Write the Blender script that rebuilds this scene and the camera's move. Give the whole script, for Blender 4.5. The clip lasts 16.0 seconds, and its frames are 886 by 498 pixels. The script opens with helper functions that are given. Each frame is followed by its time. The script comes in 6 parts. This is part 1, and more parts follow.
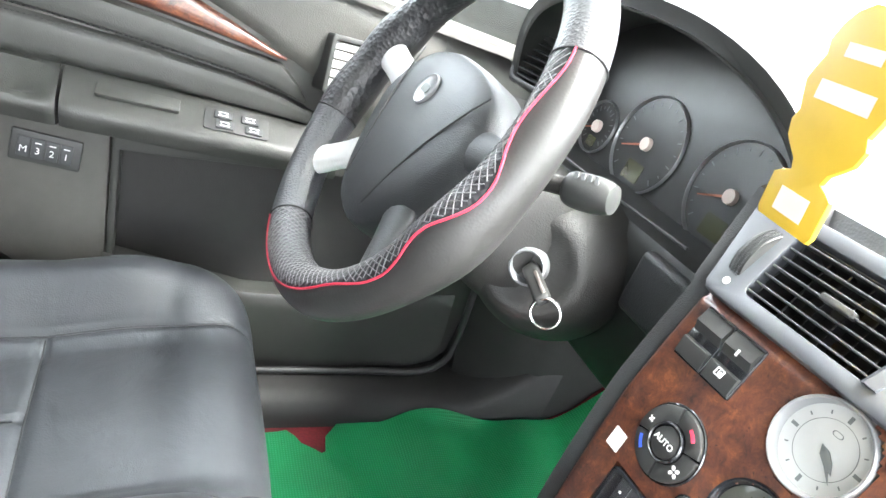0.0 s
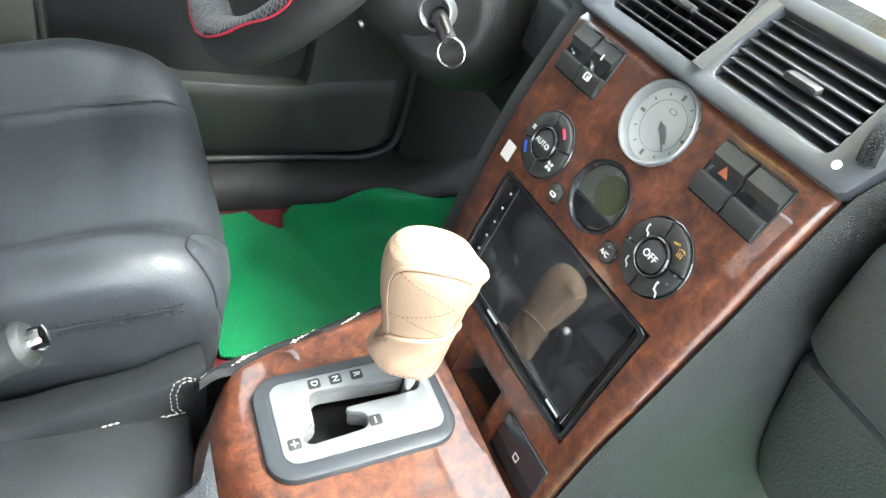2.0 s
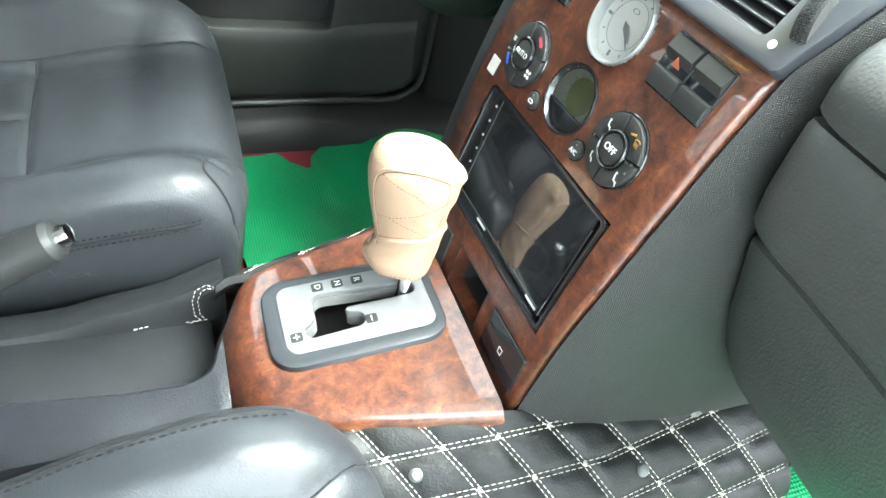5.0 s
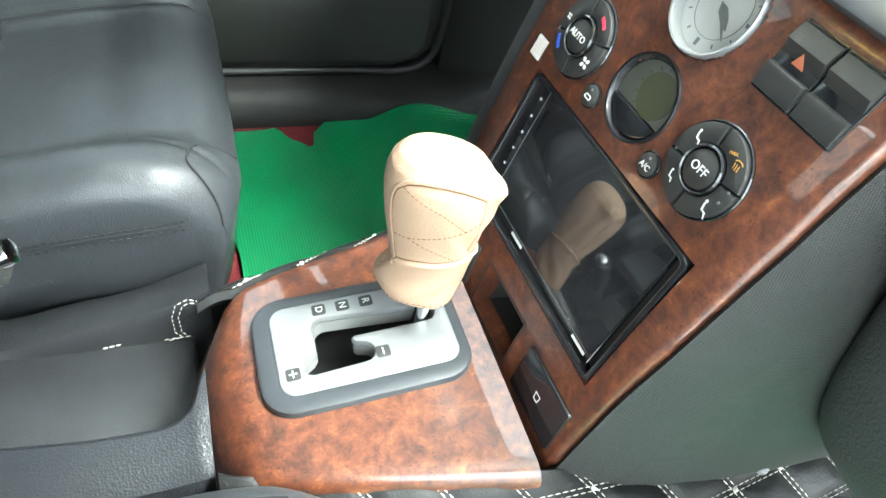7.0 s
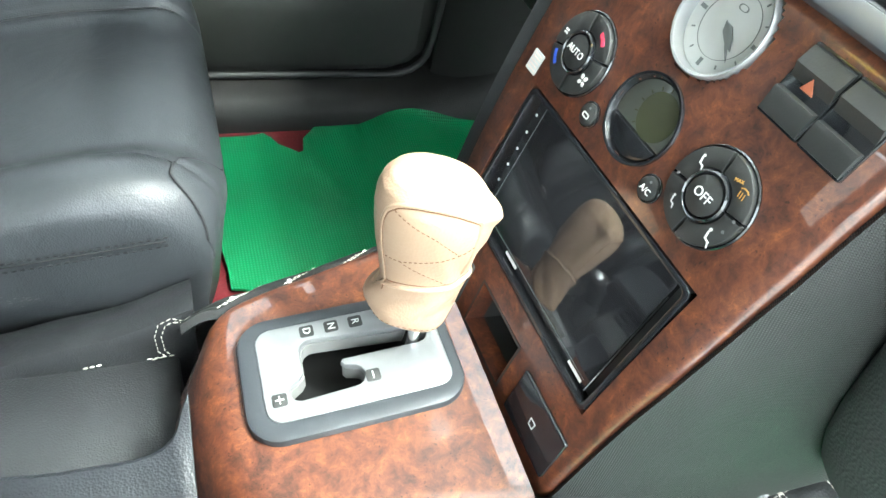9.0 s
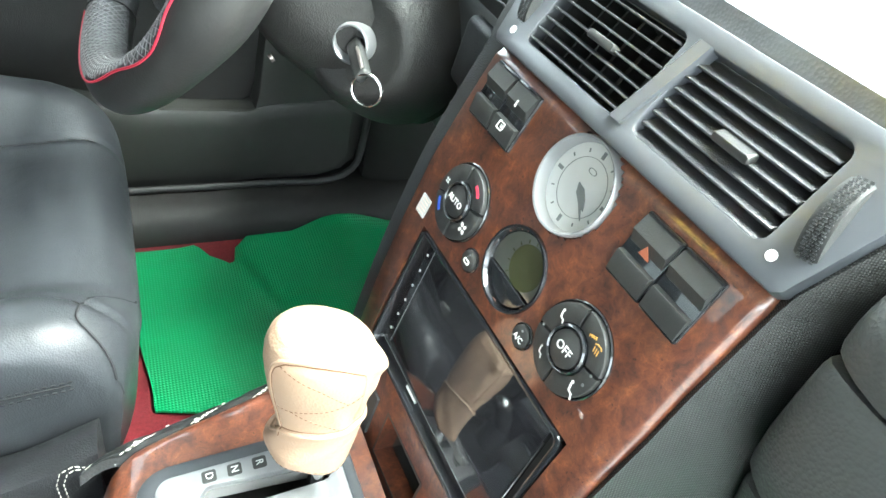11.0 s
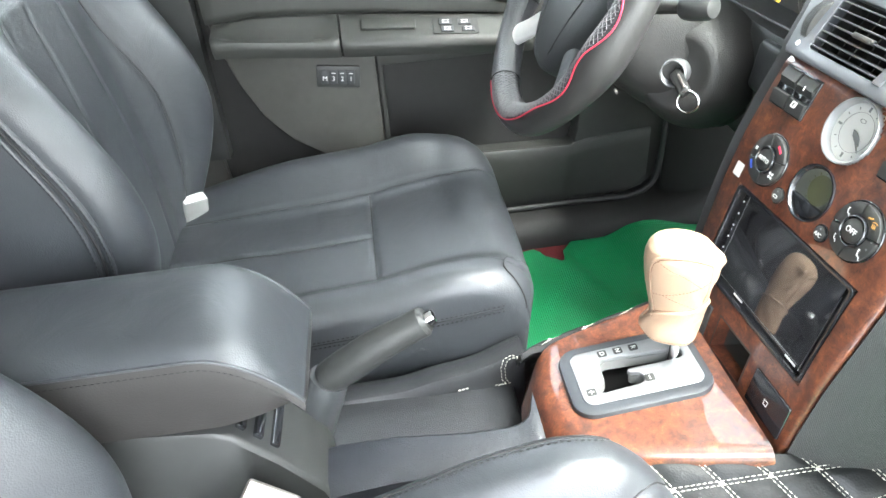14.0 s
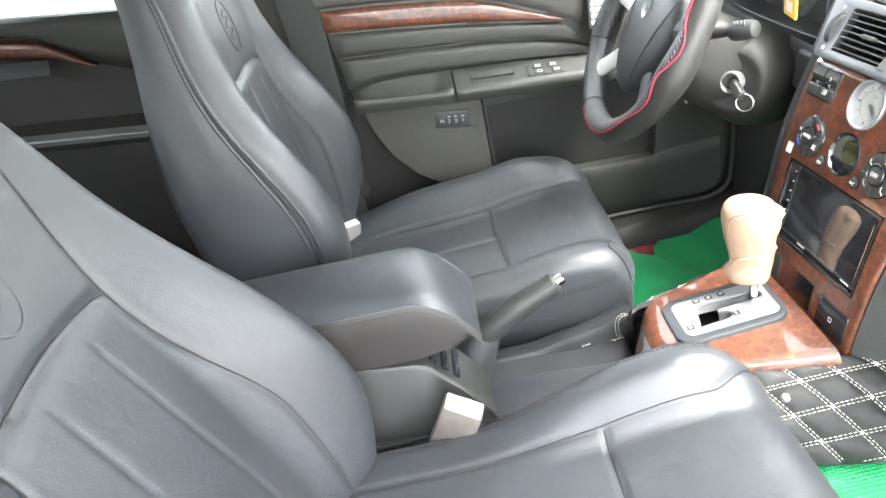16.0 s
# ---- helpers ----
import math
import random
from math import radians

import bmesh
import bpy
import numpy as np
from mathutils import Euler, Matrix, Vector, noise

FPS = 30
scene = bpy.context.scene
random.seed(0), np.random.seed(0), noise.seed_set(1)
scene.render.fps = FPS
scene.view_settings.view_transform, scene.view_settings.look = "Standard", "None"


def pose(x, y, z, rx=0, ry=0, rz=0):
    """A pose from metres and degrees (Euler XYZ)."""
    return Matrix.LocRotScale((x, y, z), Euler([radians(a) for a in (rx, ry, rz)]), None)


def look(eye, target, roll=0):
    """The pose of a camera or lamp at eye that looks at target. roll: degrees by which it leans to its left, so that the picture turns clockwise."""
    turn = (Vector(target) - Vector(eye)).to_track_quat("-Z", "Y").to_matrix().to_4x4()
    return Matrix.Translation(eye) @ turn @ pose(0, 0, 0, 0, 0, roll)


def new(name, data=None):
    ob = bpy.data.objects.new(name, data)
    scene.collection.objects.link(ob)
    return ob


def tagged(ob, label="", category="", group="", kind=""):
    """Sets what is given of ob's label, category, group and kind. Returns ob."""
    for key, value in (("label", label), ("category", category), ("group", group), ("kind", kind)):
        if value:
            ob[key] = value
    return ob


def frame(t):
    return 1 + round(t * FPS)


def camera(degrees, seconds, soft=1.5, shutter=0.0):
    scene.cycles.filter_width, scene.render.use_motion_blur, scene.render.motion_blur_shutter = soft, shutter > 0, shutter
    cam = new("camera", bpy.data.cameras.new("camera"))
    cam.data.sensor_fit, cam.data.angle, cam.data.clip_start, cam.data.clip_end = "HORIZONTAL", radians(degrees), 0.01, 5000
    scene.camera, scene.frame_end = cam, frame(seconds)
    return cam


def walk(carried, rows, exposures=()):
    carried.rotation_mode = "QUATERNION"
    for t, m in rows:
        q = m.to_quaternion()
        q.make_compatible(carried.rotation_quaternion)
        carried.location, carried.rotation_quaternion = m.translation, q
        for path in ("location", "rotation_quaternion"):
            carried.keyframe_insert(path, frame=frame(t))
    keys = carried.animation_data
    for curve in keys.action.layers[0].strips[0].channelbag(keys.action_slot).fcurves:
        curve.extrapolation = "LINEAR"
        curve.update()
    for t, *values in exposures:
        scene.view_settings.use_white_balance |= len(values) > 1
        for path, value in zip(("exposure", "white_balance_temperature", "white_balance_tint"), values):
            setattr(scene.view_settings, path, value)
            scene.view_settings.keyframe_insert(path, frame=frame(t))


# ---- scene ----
cam = camera(65.8, 16.0)
PATH = [
    (0, (-0.1527, -0.1990, 0.8948), (0.6163, 1.4550, 0.0725), 15.61),
    (0.5, (-0.1485, -0.2475, 0.8965), (0.627, 1.3615, -0.0024), 13.6),
    (1, (-0.146, -0.288, 0.8733), (0.632, 1.25, -0.141), 14.5),
    (1.5, (-0.142, -0.292, 0.874), (0.68, 1.118, -0.282), 16.2),
    (2, (-0.131, -0.31, 0.875), (0.706, 1.038, -0.343), 16.0),
    (2.5, (-0.135, -0.333, 0.884), (0.694, 0.978, -0.378), 15.1),
    (3, (-0.132, -0.369, 0.901), (0.682, 0.94, -0.374), 13.3),
    (3.5, (-0.116, -0.4, 0.899), (0.645, 0.923, -0.392), 13.4),
    (4, (-0.112, -0.41, 0.896), (0.573, 0.952, -0.399), 10.7),
    (4.2, (-0.109, -0.413, 0.899), (0.552, 0.955, -0.401), 10.3),
    (6.3, (-0.093, -0.306, 0.815), (0.63, 0.93, -0.581), 16.2),
    (6.5, (-0.094, -0.3, 0.814), (0.609, 0.94, -0.588), 16.5),
    (7, (-0.078, -0.282, 0.834), (0.586, 0.976, -0.572), 14.2),
    (7.5, (-0.06, -0.272, 0.84), (0.653, 1.004, -0.525), 14.6),
    (8, (-0.059, -0.265, 0.836), (0.691, 0.995, -0.524), 15.3),
    (8.5, (-0.067, -0.261, 0.833), (0.676, 0.993, -0.537), 15.7),
    (9, (-0.072, -0.26, 0.834), (0.616, 0.984, -0.573), 15.1),
    (9.5, (-0.046, -0.256, 0.847), (0.647, 1.012, -0.536), 13.9),
    (10, (-0.026, -0.252, 0.859), (0.747, 1.041, -0.456), 14.0),
    (10.2, (-0.024, -0.25, 0.864), (0.783, 1.055, -0.419), 14.6),
    (12.3, (-0.123, -0.337, 0.913), (0.658, 1.115, -0.218), 13.7),
    (12.5, (-0.156, -0.368, 0.909), (0.603, 1.112, -0.201), 12.9),
    (13, (-0.179, -0.404, 0.914), (0.365, 1.081, -0.31), 6.0),
    (13.5, (-0.185, -0.464, 0.948), (0.067, 1.086, -0.291), -1.2),
    (14, (-0.202, -0.509, 0.981), (-0.101, 1.124, -0.169), -5.3),
    (14.5, (-0.225, -0.542, 1.02), (-0.19, 1.171, -0.013), -7.6),
    (15, (-0.249, -0.575, 1.034), (-0.277, 1.188, 0.09), -9.5),
    (15.5, (-0.277, -0.648, 1.033), (-0.35, 1.12, 0.1), -11.7),
    (16, (-0.297, -0.764, 1.057), (-0.39, 0.969, 0.061), -13.4),
]
walk(cam, [(t, look(eye, target, roll)) for t, eye, target, roll in PATH], exposures=[(0, 4.95, 6450, 9), (0.5, 4.92, 6400, 7), (1.5, 4.5, 6300, 4), (2, 4.3, 6250, 3), (3, 4.42, 6200, 1), (3.5, 4.45, 6200, 0), (7, 4.25, 6200, -2), (9, 4.32, 6200, -2), (10, 4.45, 6200, -2), (12.5, 4.47, 6250, 2), (13, 4.4, 6300, 4), (14, 4.64, 6350, 6), (15, 4.87, 6500, 7), (16, 4.62, 6600, 9)])

# ---- world, sun, exposure ----
world = bpy.data.worlds.new("sky")
scene.world = world
world.use_nodes = True
wn = world.node_tree.nodes
sky = wn.new("ShaderNodeTexSky")
sky.sky_type = "NISHITA"
sky.sun_disc = False
sky.sun_elevation, sky.sun_rotation = radians(62), radians(125.8)
sky.air_density, sky.dust_density, sky.ozone_density = 1.0, 3.0, 1.0
wn["Background"].inputs["Strength"].default_value = 0.15
pale = wn.new("ShaderNodeHueSaturation")      # a hazy, overcast sky
pale.inputs["Saturation"].default_value = 0.25
world.node_tree.links.new(sky.outputs[0], pale.inputs["Color"])
world.node_tree.links.new(pale.outputs[0], wn["Background"].inputs["Color"])
sun = new("sun", bpy.data.lights.new("sun", "SUN"))
sun.data.energy, sun.data.angle, sun.data.color = 0.75, radians(28), (1.0, 0.98, 0.96)
sun.matrix_basis = look((3.6, -2.6, 8.7), (0, 0, 0))


# ---- materials ----
def material(name, base, rough=0.5, metal=0.0, coat=0.0, spec=0.5, tint=None, scale=60.0, amount=0.35,
             bump=0.0, bump_scale=400.0, bump_kind="noise", stains=0.12, rough_var=0.08, folds=0.0, axes="XZ"):
    """A surface with grain at one scale, broad wear at another, and fine relief."""
    m = bpy.data.materials.new(name)
    m.use_nodes = True
    nt = m.node_tree
    b = nt.nodes["Principled BSDF"]
    link, node = nt.links.new, nt.nodes.new
    co = node("ShaderNodeTexCoord")
    n1, n2 = node("ShaderNodeTexNoise"), node("ShaderNodeTexNoise")
    n1.inputs["Scale"].default_value, n1.inputs["Detail"].default_value = scale, 5
    n2.inputs["Scale"].default_value, n2.inputs["Detail"].default_value = 7.0, 3
    link(co.outputs["Object"], n1.inputs["Vector"])
    link(co.outputs["Object"], n2.inputs["Vector"])
    mix = node("ShaderNodeMix")
    mix.data_type = "RGBA"
    mix.inputs["A"].default_value = (*base, 1)
    other = tint or [min(1, c * 1.35 + 0.004) for c in base]
    mix.inputs["B"].default_value = (*other, 1)
    fac = node("ShaderNodeMath")
    fac.operation = "MULTIPLY_ADD"
    link(n1.outputs["Fac"], fac.inputs[0])
    fac.inputs[1].default_value, fac.inputs[2].default_value = amount * 2, -amount * 0.5
    fac.use_clamp = True
    link(fac.outputs[0], mix.inputs["Factor"])
    wear = node("ShaderNodeMix")
    wear.data_type, wear.blend_type = "RGBA", "MULTIPLY"
    link(mix.outputs["Result"], wear.inputs["A"])
    ramp = node("ShaderNodeMapRange")
    ramp.inputs["From Min"].default_value, ramp.inputs["From Max"].default_value = 0.35, 0.65
    ramp.inputs["To Min"].default_value, ramp.inputs["To Max"].default_value = 1 - stains, 1.0
    link(n2.outputs["Fac"], ramp.inputs["Value"])
    link(ramp.outputs["Result"], wear.inputs["B"])
    wear.inputs["Factor"].default_value = 1.0
    link(wear.outputs["Result"], b.inputs["Base Color"])
    rr = node("ShaderNodeMapRange")
    rr.inputs["From Min"].default_value, rr.inputs["From Max"].default_value = 0.3, 0.7
    rr.inputs["To Min"].default_value, rr.inputs["To Max"].default_value = max(0.02, rough - rough_var), min(1, rough + rough_var)
    link(n2.outputs["Fac"], rr.inputs["Value"])
    link(rr.outputs["Result"], b.inputs["Roughness"])
    b.inputs["Metallic"].default_value = metal
    b.inputs["Coat Weight"].default_value = coat
    b.inputs["Coat Roughness"].default_value = 0.06
    b.inputs["Specular IOR Level"].default_value = spec
    if bump:
        bp = node("ShaderNodeBump")
        bp.inputs["Strength"].default_value = bump
        bp.inputs["Distance"].default_value = 0.001
        if bump_kind == "cells":
            tex = node("ShaderNodeTexVoronoi")
            tex.inputs["Scale"].default_value = bump_scale
            link(co.outputs["Object"], tex.inputs["Vector"])
            link(tex.outputs["Distance"], bp.inputs["Height"])
        elif bump_kind == "weave":
            ma, mb, mul = node("ShaderNodeTexWave"), node("ShaderNodeTexWave"), node("ShaderNodeMath")
            ma.bands_direction, mb.bands_direction = axes
            for w in (ma, mb):
                w.inputs["Scale"].default_value = bump_scale
                link(co.outputs["Object"], w.inputs["Vector"])
            mul.operation = "MULTIPLY"
            link(ma.outputs["Fac"], mul.inputs[0])
            link(mb.outputs["Fac"], mul.inputs[1])
            link(mul.outputs[0], bp.inputs["Height"])
            dots = node("ShaderNodeMix")
            dots.data_type = "RGBA"
            dots.inputs["B"].default_value = (*other, 1)
            link(wear.outputs["Result"], dots.inputs["A"])
            link(mul.outputs[0], dots.inputs["Factor"])
            link(dots.outputs["Result"], b.inputs["Base Color"])
        else:
            tex = node("ShaderNodeTexNoise")
            tex.inputs["Scale"].default_value, tex.inputs["Detail"].default_value = bump_scale, 4
            link(co.outputs["Object"], tex.inputs["Vector"])
            link(tex.outputs["Fac"], bp.inputs["Height"])
        if folds:                      # soft creases in stretched leather
            fo, soft = node("ShaderNodeTexNoise"), node("ShaderNodeBump")
            fo.inputs["Scale"].default_value, fo.inputs["Detail"].default_value, fo.inputs["Distortion"].default_value = 16, 3, 0.8
            link(co.outputs["Object"], fo.inputs["Vector"])
            soft.inputs["Strength"].default_value, soft.inputs["Distance"].default_value = folds, 0.006
            link(fo.outputs["Fac"], soft.inputs["Height"])
            link(soft.outputs["Normal"], bp.inputs["Normal"])
        link(bp.outputs["Normal"], b.inputs["Normal"])
    return m


def burl_wood(name):
    """Lacquered burl veneer: red-brown with orange clouds and dark eyes, under a clear coat."""
    m = bpy.data.materials.new(name)
    m.use_nodes = True
    nt = m.node_tree
    b = nt.nodes["Principled BSDF"]
    link, node = nt.links.new, nt.nodes.new
    co = node("ShaderNodeTexCoord")
    warp = node("ShaderNodeTexNoise")
    warp.inputs["Scale"].default_value, warp.inputs["Detail"].default_value = 45, 4
    link(co.outputs["Object"], warp.inputs["Vector"])
    add = node("ShaderNodeVectorMath")
    add.operation = "MULTIPLY_ADD"
    link(warp.outputs["Color"], add.inputs[0])
    add.inputs[1].default_value = (0.022, 0.022, 0.022)
    link(co.outputs["Object"], add.inputs[2])
    clouds = node("ShaderNodeTexNoise")
    clouds.inputs["Scale"].default_value, clouds.inputs["Detail"].default_value, clouds.inputs["Roughness"].default_value = 82, 8, 0.72
    link(add.outputs[0], clouds.inputs["Vector"])
    ramp = node("ShaderNodeValToRGB")
    e = ramp.color_ramp.elements
    e[0].position, e[0].color = 0.30, (0.017, 0.007, 0.005, 1)
    e[1].position, e[1].color = 0.76, (0.30, 0.115, 0.038, 1)
    mid = e.new(0.47)
    mid.color = (0.080, 0.0245, 0.0125, 1)
    mid2 = e.new(0.58)
    mid2.color = (0.130, 0.041, 0.018, 1)
    link(clouds.outputs["Fac"], ramp.inputs["Fac"])
    eyes = node("ShaderNodeTexVoronoi")
    eyes.inputs["Scale"].default_value = 270
    link(add.outputs[0], eyes.inputs["Vector"])
    spots = node("ShaderNodeMapRange")
    spots.inputs["From Min"].default_value, spots.inputs["From Max"].default_value = 0.06, 0.26
    spots.inputs["To Min"].default_value = 0.12
    link(eyes.outputs["Distance"], spots.inputs["Value"])
    where = node("ShaderNodeTexNoise")
    where.inputs["Scale"].default_value = 48
    link(co.outputs["Object"], where.inputs["Vector"])
    gate = node("ShaderNodeMapRange")
    gate.inputs["From Min"].default_value, gate.inputs["From Max"].default_value = 0.47, 0.58
    link(where.outputs["Fac"], gate.inputs["Value"])
    mixs = node("ShaderNodeMix")
    mixs.data_type, mixs.blend_type = "RGBA", "MULTIPLY"
    link(gate.outputs["Result"], mixs.inputs["Factor"])
    link(ramp.outputs["Color"], mixs.inputs["A"])
    link(spots.outputs["Result"], mixs.inputs["B"])
    link(mixs.outputs["Result"], b.inputs["Base Color"])
    b.inputs["Roughness"].default_value = 0.42
    b.inputs["Coat Weight"].default_value, b.inputs["Coat Roughness"].default_value = 1.0, 0.018
    return m


def glass(name, tint, rough=0.0):
    m = bpy.data.materials.new(name)
    m.use_nodes = True
    b = m.node_tree.nodes["Principled BSDF"]
    b.inputs["Base Color"].default_value = (*tint, 1)
    b.inputs["Transmission Weight"].default_value, b.inputs["Roughness"].default_value, b.inputs["IOR"].default_value = 1.0, rough, 1.45
    return m


M_LEATHER = material("black_leather", (0.0275, 0.0305, 0.0345), 0.46, bump=0.16, bump_scale=650, scale=30, bump_kind="cells", spec=0.65, folds=0.3)
M_LEATHER2 = material("dark_grey_leatherette", (0.034, 0.0318, 0.0305), 0.42, bump=0.15, bump_scale=600, scale=30, bump_kind="cells")
M_QUILT = material("quilted_black_leather", (0.010, 0.011, 0.011), 0.55, bump=0.25, bump_scale=450, bump_kind="cells", spec=0.4)
M_PLASTIC = material("black_plastic", (0.026, 0.027, 0.026), 0.5, bump=0.15, bump_scale=900)
M_PLASTIC_GLOSS = material("gloss_black_plastic", (0.012, 0.013, 0.015), 0.16, coat=0.6)
M_PLASTIC_GREY = material("charcoal_plastic", (0.034, 0.036, 0.038), 0.5, bump=0.3, bump_scale=900, bump_kind="cells")
M_DASH = material("pebbled_dash_plastic", (0.054, 0.057, 0.055), 0.45, bump=0.32, bump_scale=480, bump_kind="cells", spec=0.6)
M_TOP = material("glossy_dash_top", (0.06, 0.062, 0.064), 0.32, bump=0.2, bump_scale=480, bump_kind="cells", spec=1.0, coat=0.8)
M_MESH = material("woven_grain_plastic", (0.006, 0.0065, 0.0065), 0.5, tint=(0.062, 0.064, 0.062), bump=0.5, bump_scale=250, bump_kind="weave", amount=0.1)
M_DOOR = material("grey_door_trim", (0.060, 0.059, 0.053), 0.5, bump=0.25, bump_scale=700, bump_kind="cells")
M_DOOR_DARK = material("dark_door_trim", (0.030, 0.031, 0.028), 0.45, spec=0.5, bump=0.2, bump_scale=700, bump_kind="cells")
M_WOOD = burl_wood("burl_veneer")
M_SILVER = material("satin_silver_plate", (0.27, 0.275, 0.28), 0.36, metal=0.5, scale=200, amount=0.15, stains=0.06)
M_CHROME = material("chrome", (0.8, 0.8, 0.8), 0.1, metal=1.0, stains=0.05)
M_STEEL = material("worn_steel", (0.30, 0.26, 0.235), 0.42, metal=0.7, tint=(0.5, 0.48, 0.46), stains=0.4)
M_RUBBER = material("dark_grey_rubber", (0.03, 0.034, 0.039), 0.45, bump=0.1, bump_scale=900)
M_BEIGE = material("beige_leather", (0.335, 0.225, 0.15), 0.5, tint=(0.39, 0.28, 0.20), bump=0.2, bump_scale=500, bump_kind="cells", scale=20, stains=0.08)
M_BEIGE_SEAM = material("tan_thread_and_crease_shade", (0.13, 0.065, 0.03), 0.7)
M_THREAD = material("cream_thread", (0.66, 0.63, 0.55), 0.8, bump=0.3, bump_scale=900)
M_THREAD_BLACK = material("black_thread", (0.012, 0.012, 0.013), 0.7)
M_GREEN = material("green_woven_mat", (0.003, 0.25, 0.075), 0.42, tint=(0.012, 0.34, 0.12), bump=1.0, bump_scale=80, bump_kind="weave", amount=0.2, stains=0.2, axes="XY")
M_RED = material("dark_red_carpet", (0.13, 0.008, 0.013), 0.95, tint=(0.24, 0.02, 0.028), bump=1.0, bump_scale=500, scale=220, amount=0.6)
M_REDTHREAD = material("red_piping", (0.5, 0.03, 0.06), 0.5)
M_WHITE = material("white_print", (0.66, 0.66, 0.64), 0.5)
M_ORANGE = material("orange_print", (0.5, 0.27, 0.06), 0.5)
M_HAZARD = material("hazard_red_print", (0.48, 0.15, 0.08), 0.5)
M_REDPRINT = material("red_print", (0.8, 0.05, 0.1), 0.5)
M_BLUEPRINT = material("blue_print", (0.05, 0.12, 0.6), 0.5)
M_DIALFACE = material("silver_clock_face", (0.50, 0.51, 0.505), 0.4, metal=0.25)
M_DARKPRINT = material("grey_print", (0.14, 0.15, 0.15), 0.5)
M_SCREEN = material("dark_screen_glass", (0.016, 0.016, 0.018), 0.05, coat=1.0, spec=0.8, rough_var=0.02)
M_LCD = material("olive_lcd", (0.045, 0.048, 0.022), 0.12, coat=0.8)
M_LCD_DARK = material("dark_lcd_lens", (0.085, 0.09, 0.078), 0.08, coat=1.0)
M_YELLOW = material("yellow_card", (0.60, 0.39, 0.025), 0.5, stains=0.08)
M_PINKPRINT = material("pale_pink_print", (0.78, 0.66, 0.6), 0.6)
M_HEADLINER = material("pale_headliner", (0.70, 0.69, 0.66), 0.9, bump=0.3, bump_scale=700)
M_GROUND = material("worn_concrete", (0.22, 0.22, 0.21), 0.85, bump=0.4, bump_scale=120, scale=8)
M_GAUGE = material("black_gauge_face", (0.012, 0.012, 0.012), 0.4)
M_PAINT = material("silver_car_paint", (0.45, 0.46, 0.47), 0.25, metal=0.6, coat=1.0)
M_GRAIN = material("grained_black_plastic", (0.017, 0.018, 0.020), 0.42, bump=0.35, bump_scale=700, bump_kind="cells")
M_RIDGE = material("blue_black_leatherette", (0.019, 0.021, 0.026), 0.42, bump=0.3, bump_scale=600, bump_kind="cells")
M_PALE = material("pale_silver_paint", (0.68, 0.68, 0.67), 0.35, metal=0.2, stains=0.05)
M_VENT = material("satin_black_plastic", (0.042, 0.046, 0.053), 0.42, spec=1.0)
M_COLUMN = material("dark_shroud_plastic", (0.022, 0.0215, 0.0205), 0.5, bump=0.3, bump_scale=700, bump_kind="cells", spec=0.35)
M_SLOT = material("grey_slot_liner", (0.20, 0.20, 0.195), 0.5)
M_SCUFF = material("pale_scuffs", (0.13, 0.13, 0.125), 0.8)
M_NET = material("grey_net_thread", (0.16, 0.16, 0.165), 0.6)
M_TINT = glass("tinted_glass", (0.25, 0.27, 0.26))
M_GLASS = glass("window_glass", (0.93, 0.97, 0.95))


# ---- mesh helpers ----
def fr(o, ex, ey):
    ex, ey = Vector(ex).normalized(), Vector(ey)
    ez = ex.cross(ey).normalized()
    ey = ez.cross(ex)
    m = Matrix((ex, ey, ez)).transposed().to_4x4()
    m.translation = Vector(o)
    return m


def lerp(table, x):
    """Smooth reading of a short table of (x, value)."""
    return float(np.interp(x, [a for a, _ in table], [b for _, b in table]))


def soft(table, x, d=0.035):
    """The same, with the corners of the table rounded off."""
    return sum(w * lerp(table, x + k * d) for k, w in ((-1, 0.15), (-0.5, 0.2), (0, 0.3), (0.5, 0.2), (1, 0.15)))


def sm(a, b, x):
    t = min(1, max(0, (x - a) / (b - a)))
    return t * t * (3 - 2 * t)


def shaded(name, bm, mat, flat=False, angle=40):
    bmesh.ops.recalc_face_normals(bm, faces=bm.faces)
    me = bpy.data.meshes.new(name)
    for f in bm.faces:
        f.smooth = not flat
    if not flat:
        for e in bm.edges:
            if len(e.link_faces) == 2 and e.calc_face_angle(0) > radians(angle):
                e.smooth = False
    bm.to_mesh(me)
    bm.free()
    me.materials.append(mat)
    return me


def part(name, bm, mat, parent, label="", flat=False, kind="", angle=40):
    ob = new(name, shaded(name, bm, mat, flat, angle))
    ob.parent = parent
    if parent.type == "EMPTY":
        ob.matrix_parent_inverse = parent.matrix_basis.inverted()
    return tagged(ob, label, kind=kind)


def thing(name, base, label, category, group="", kind=""):
    ob = new(name)
    ob.empty_display_size = 0.05
    ob.location = base
    ob.matrix_basis = Matrix.Translation(base)
    return tagged(ob, label, category, group, kind)


def solo(name, bm, mat, label, category, kind="", flat=False, angle=40):
    return tagged(new(name, shaded(name, bm, mat, flat, angle)), label, category, kind=kind)


def loft(bm, rings, closed=True, caps=True):
    rows = [[bm.verts.new(p) for p in r] for r in rings]
    n = len(rows[0])
    for a, b in zip(rows, rows[1:]):
        for i in range(n if closed else n - 1):
            j = (i + 1) % n
            try:
                bm.faces.new((a[i], a[j], b[j], b[i]))
            except ValueError:
                pass
    if caps and closed:
        for r in (rows[0][::-1], rows[-1]):
            bm.faces.new(r)
    return bm


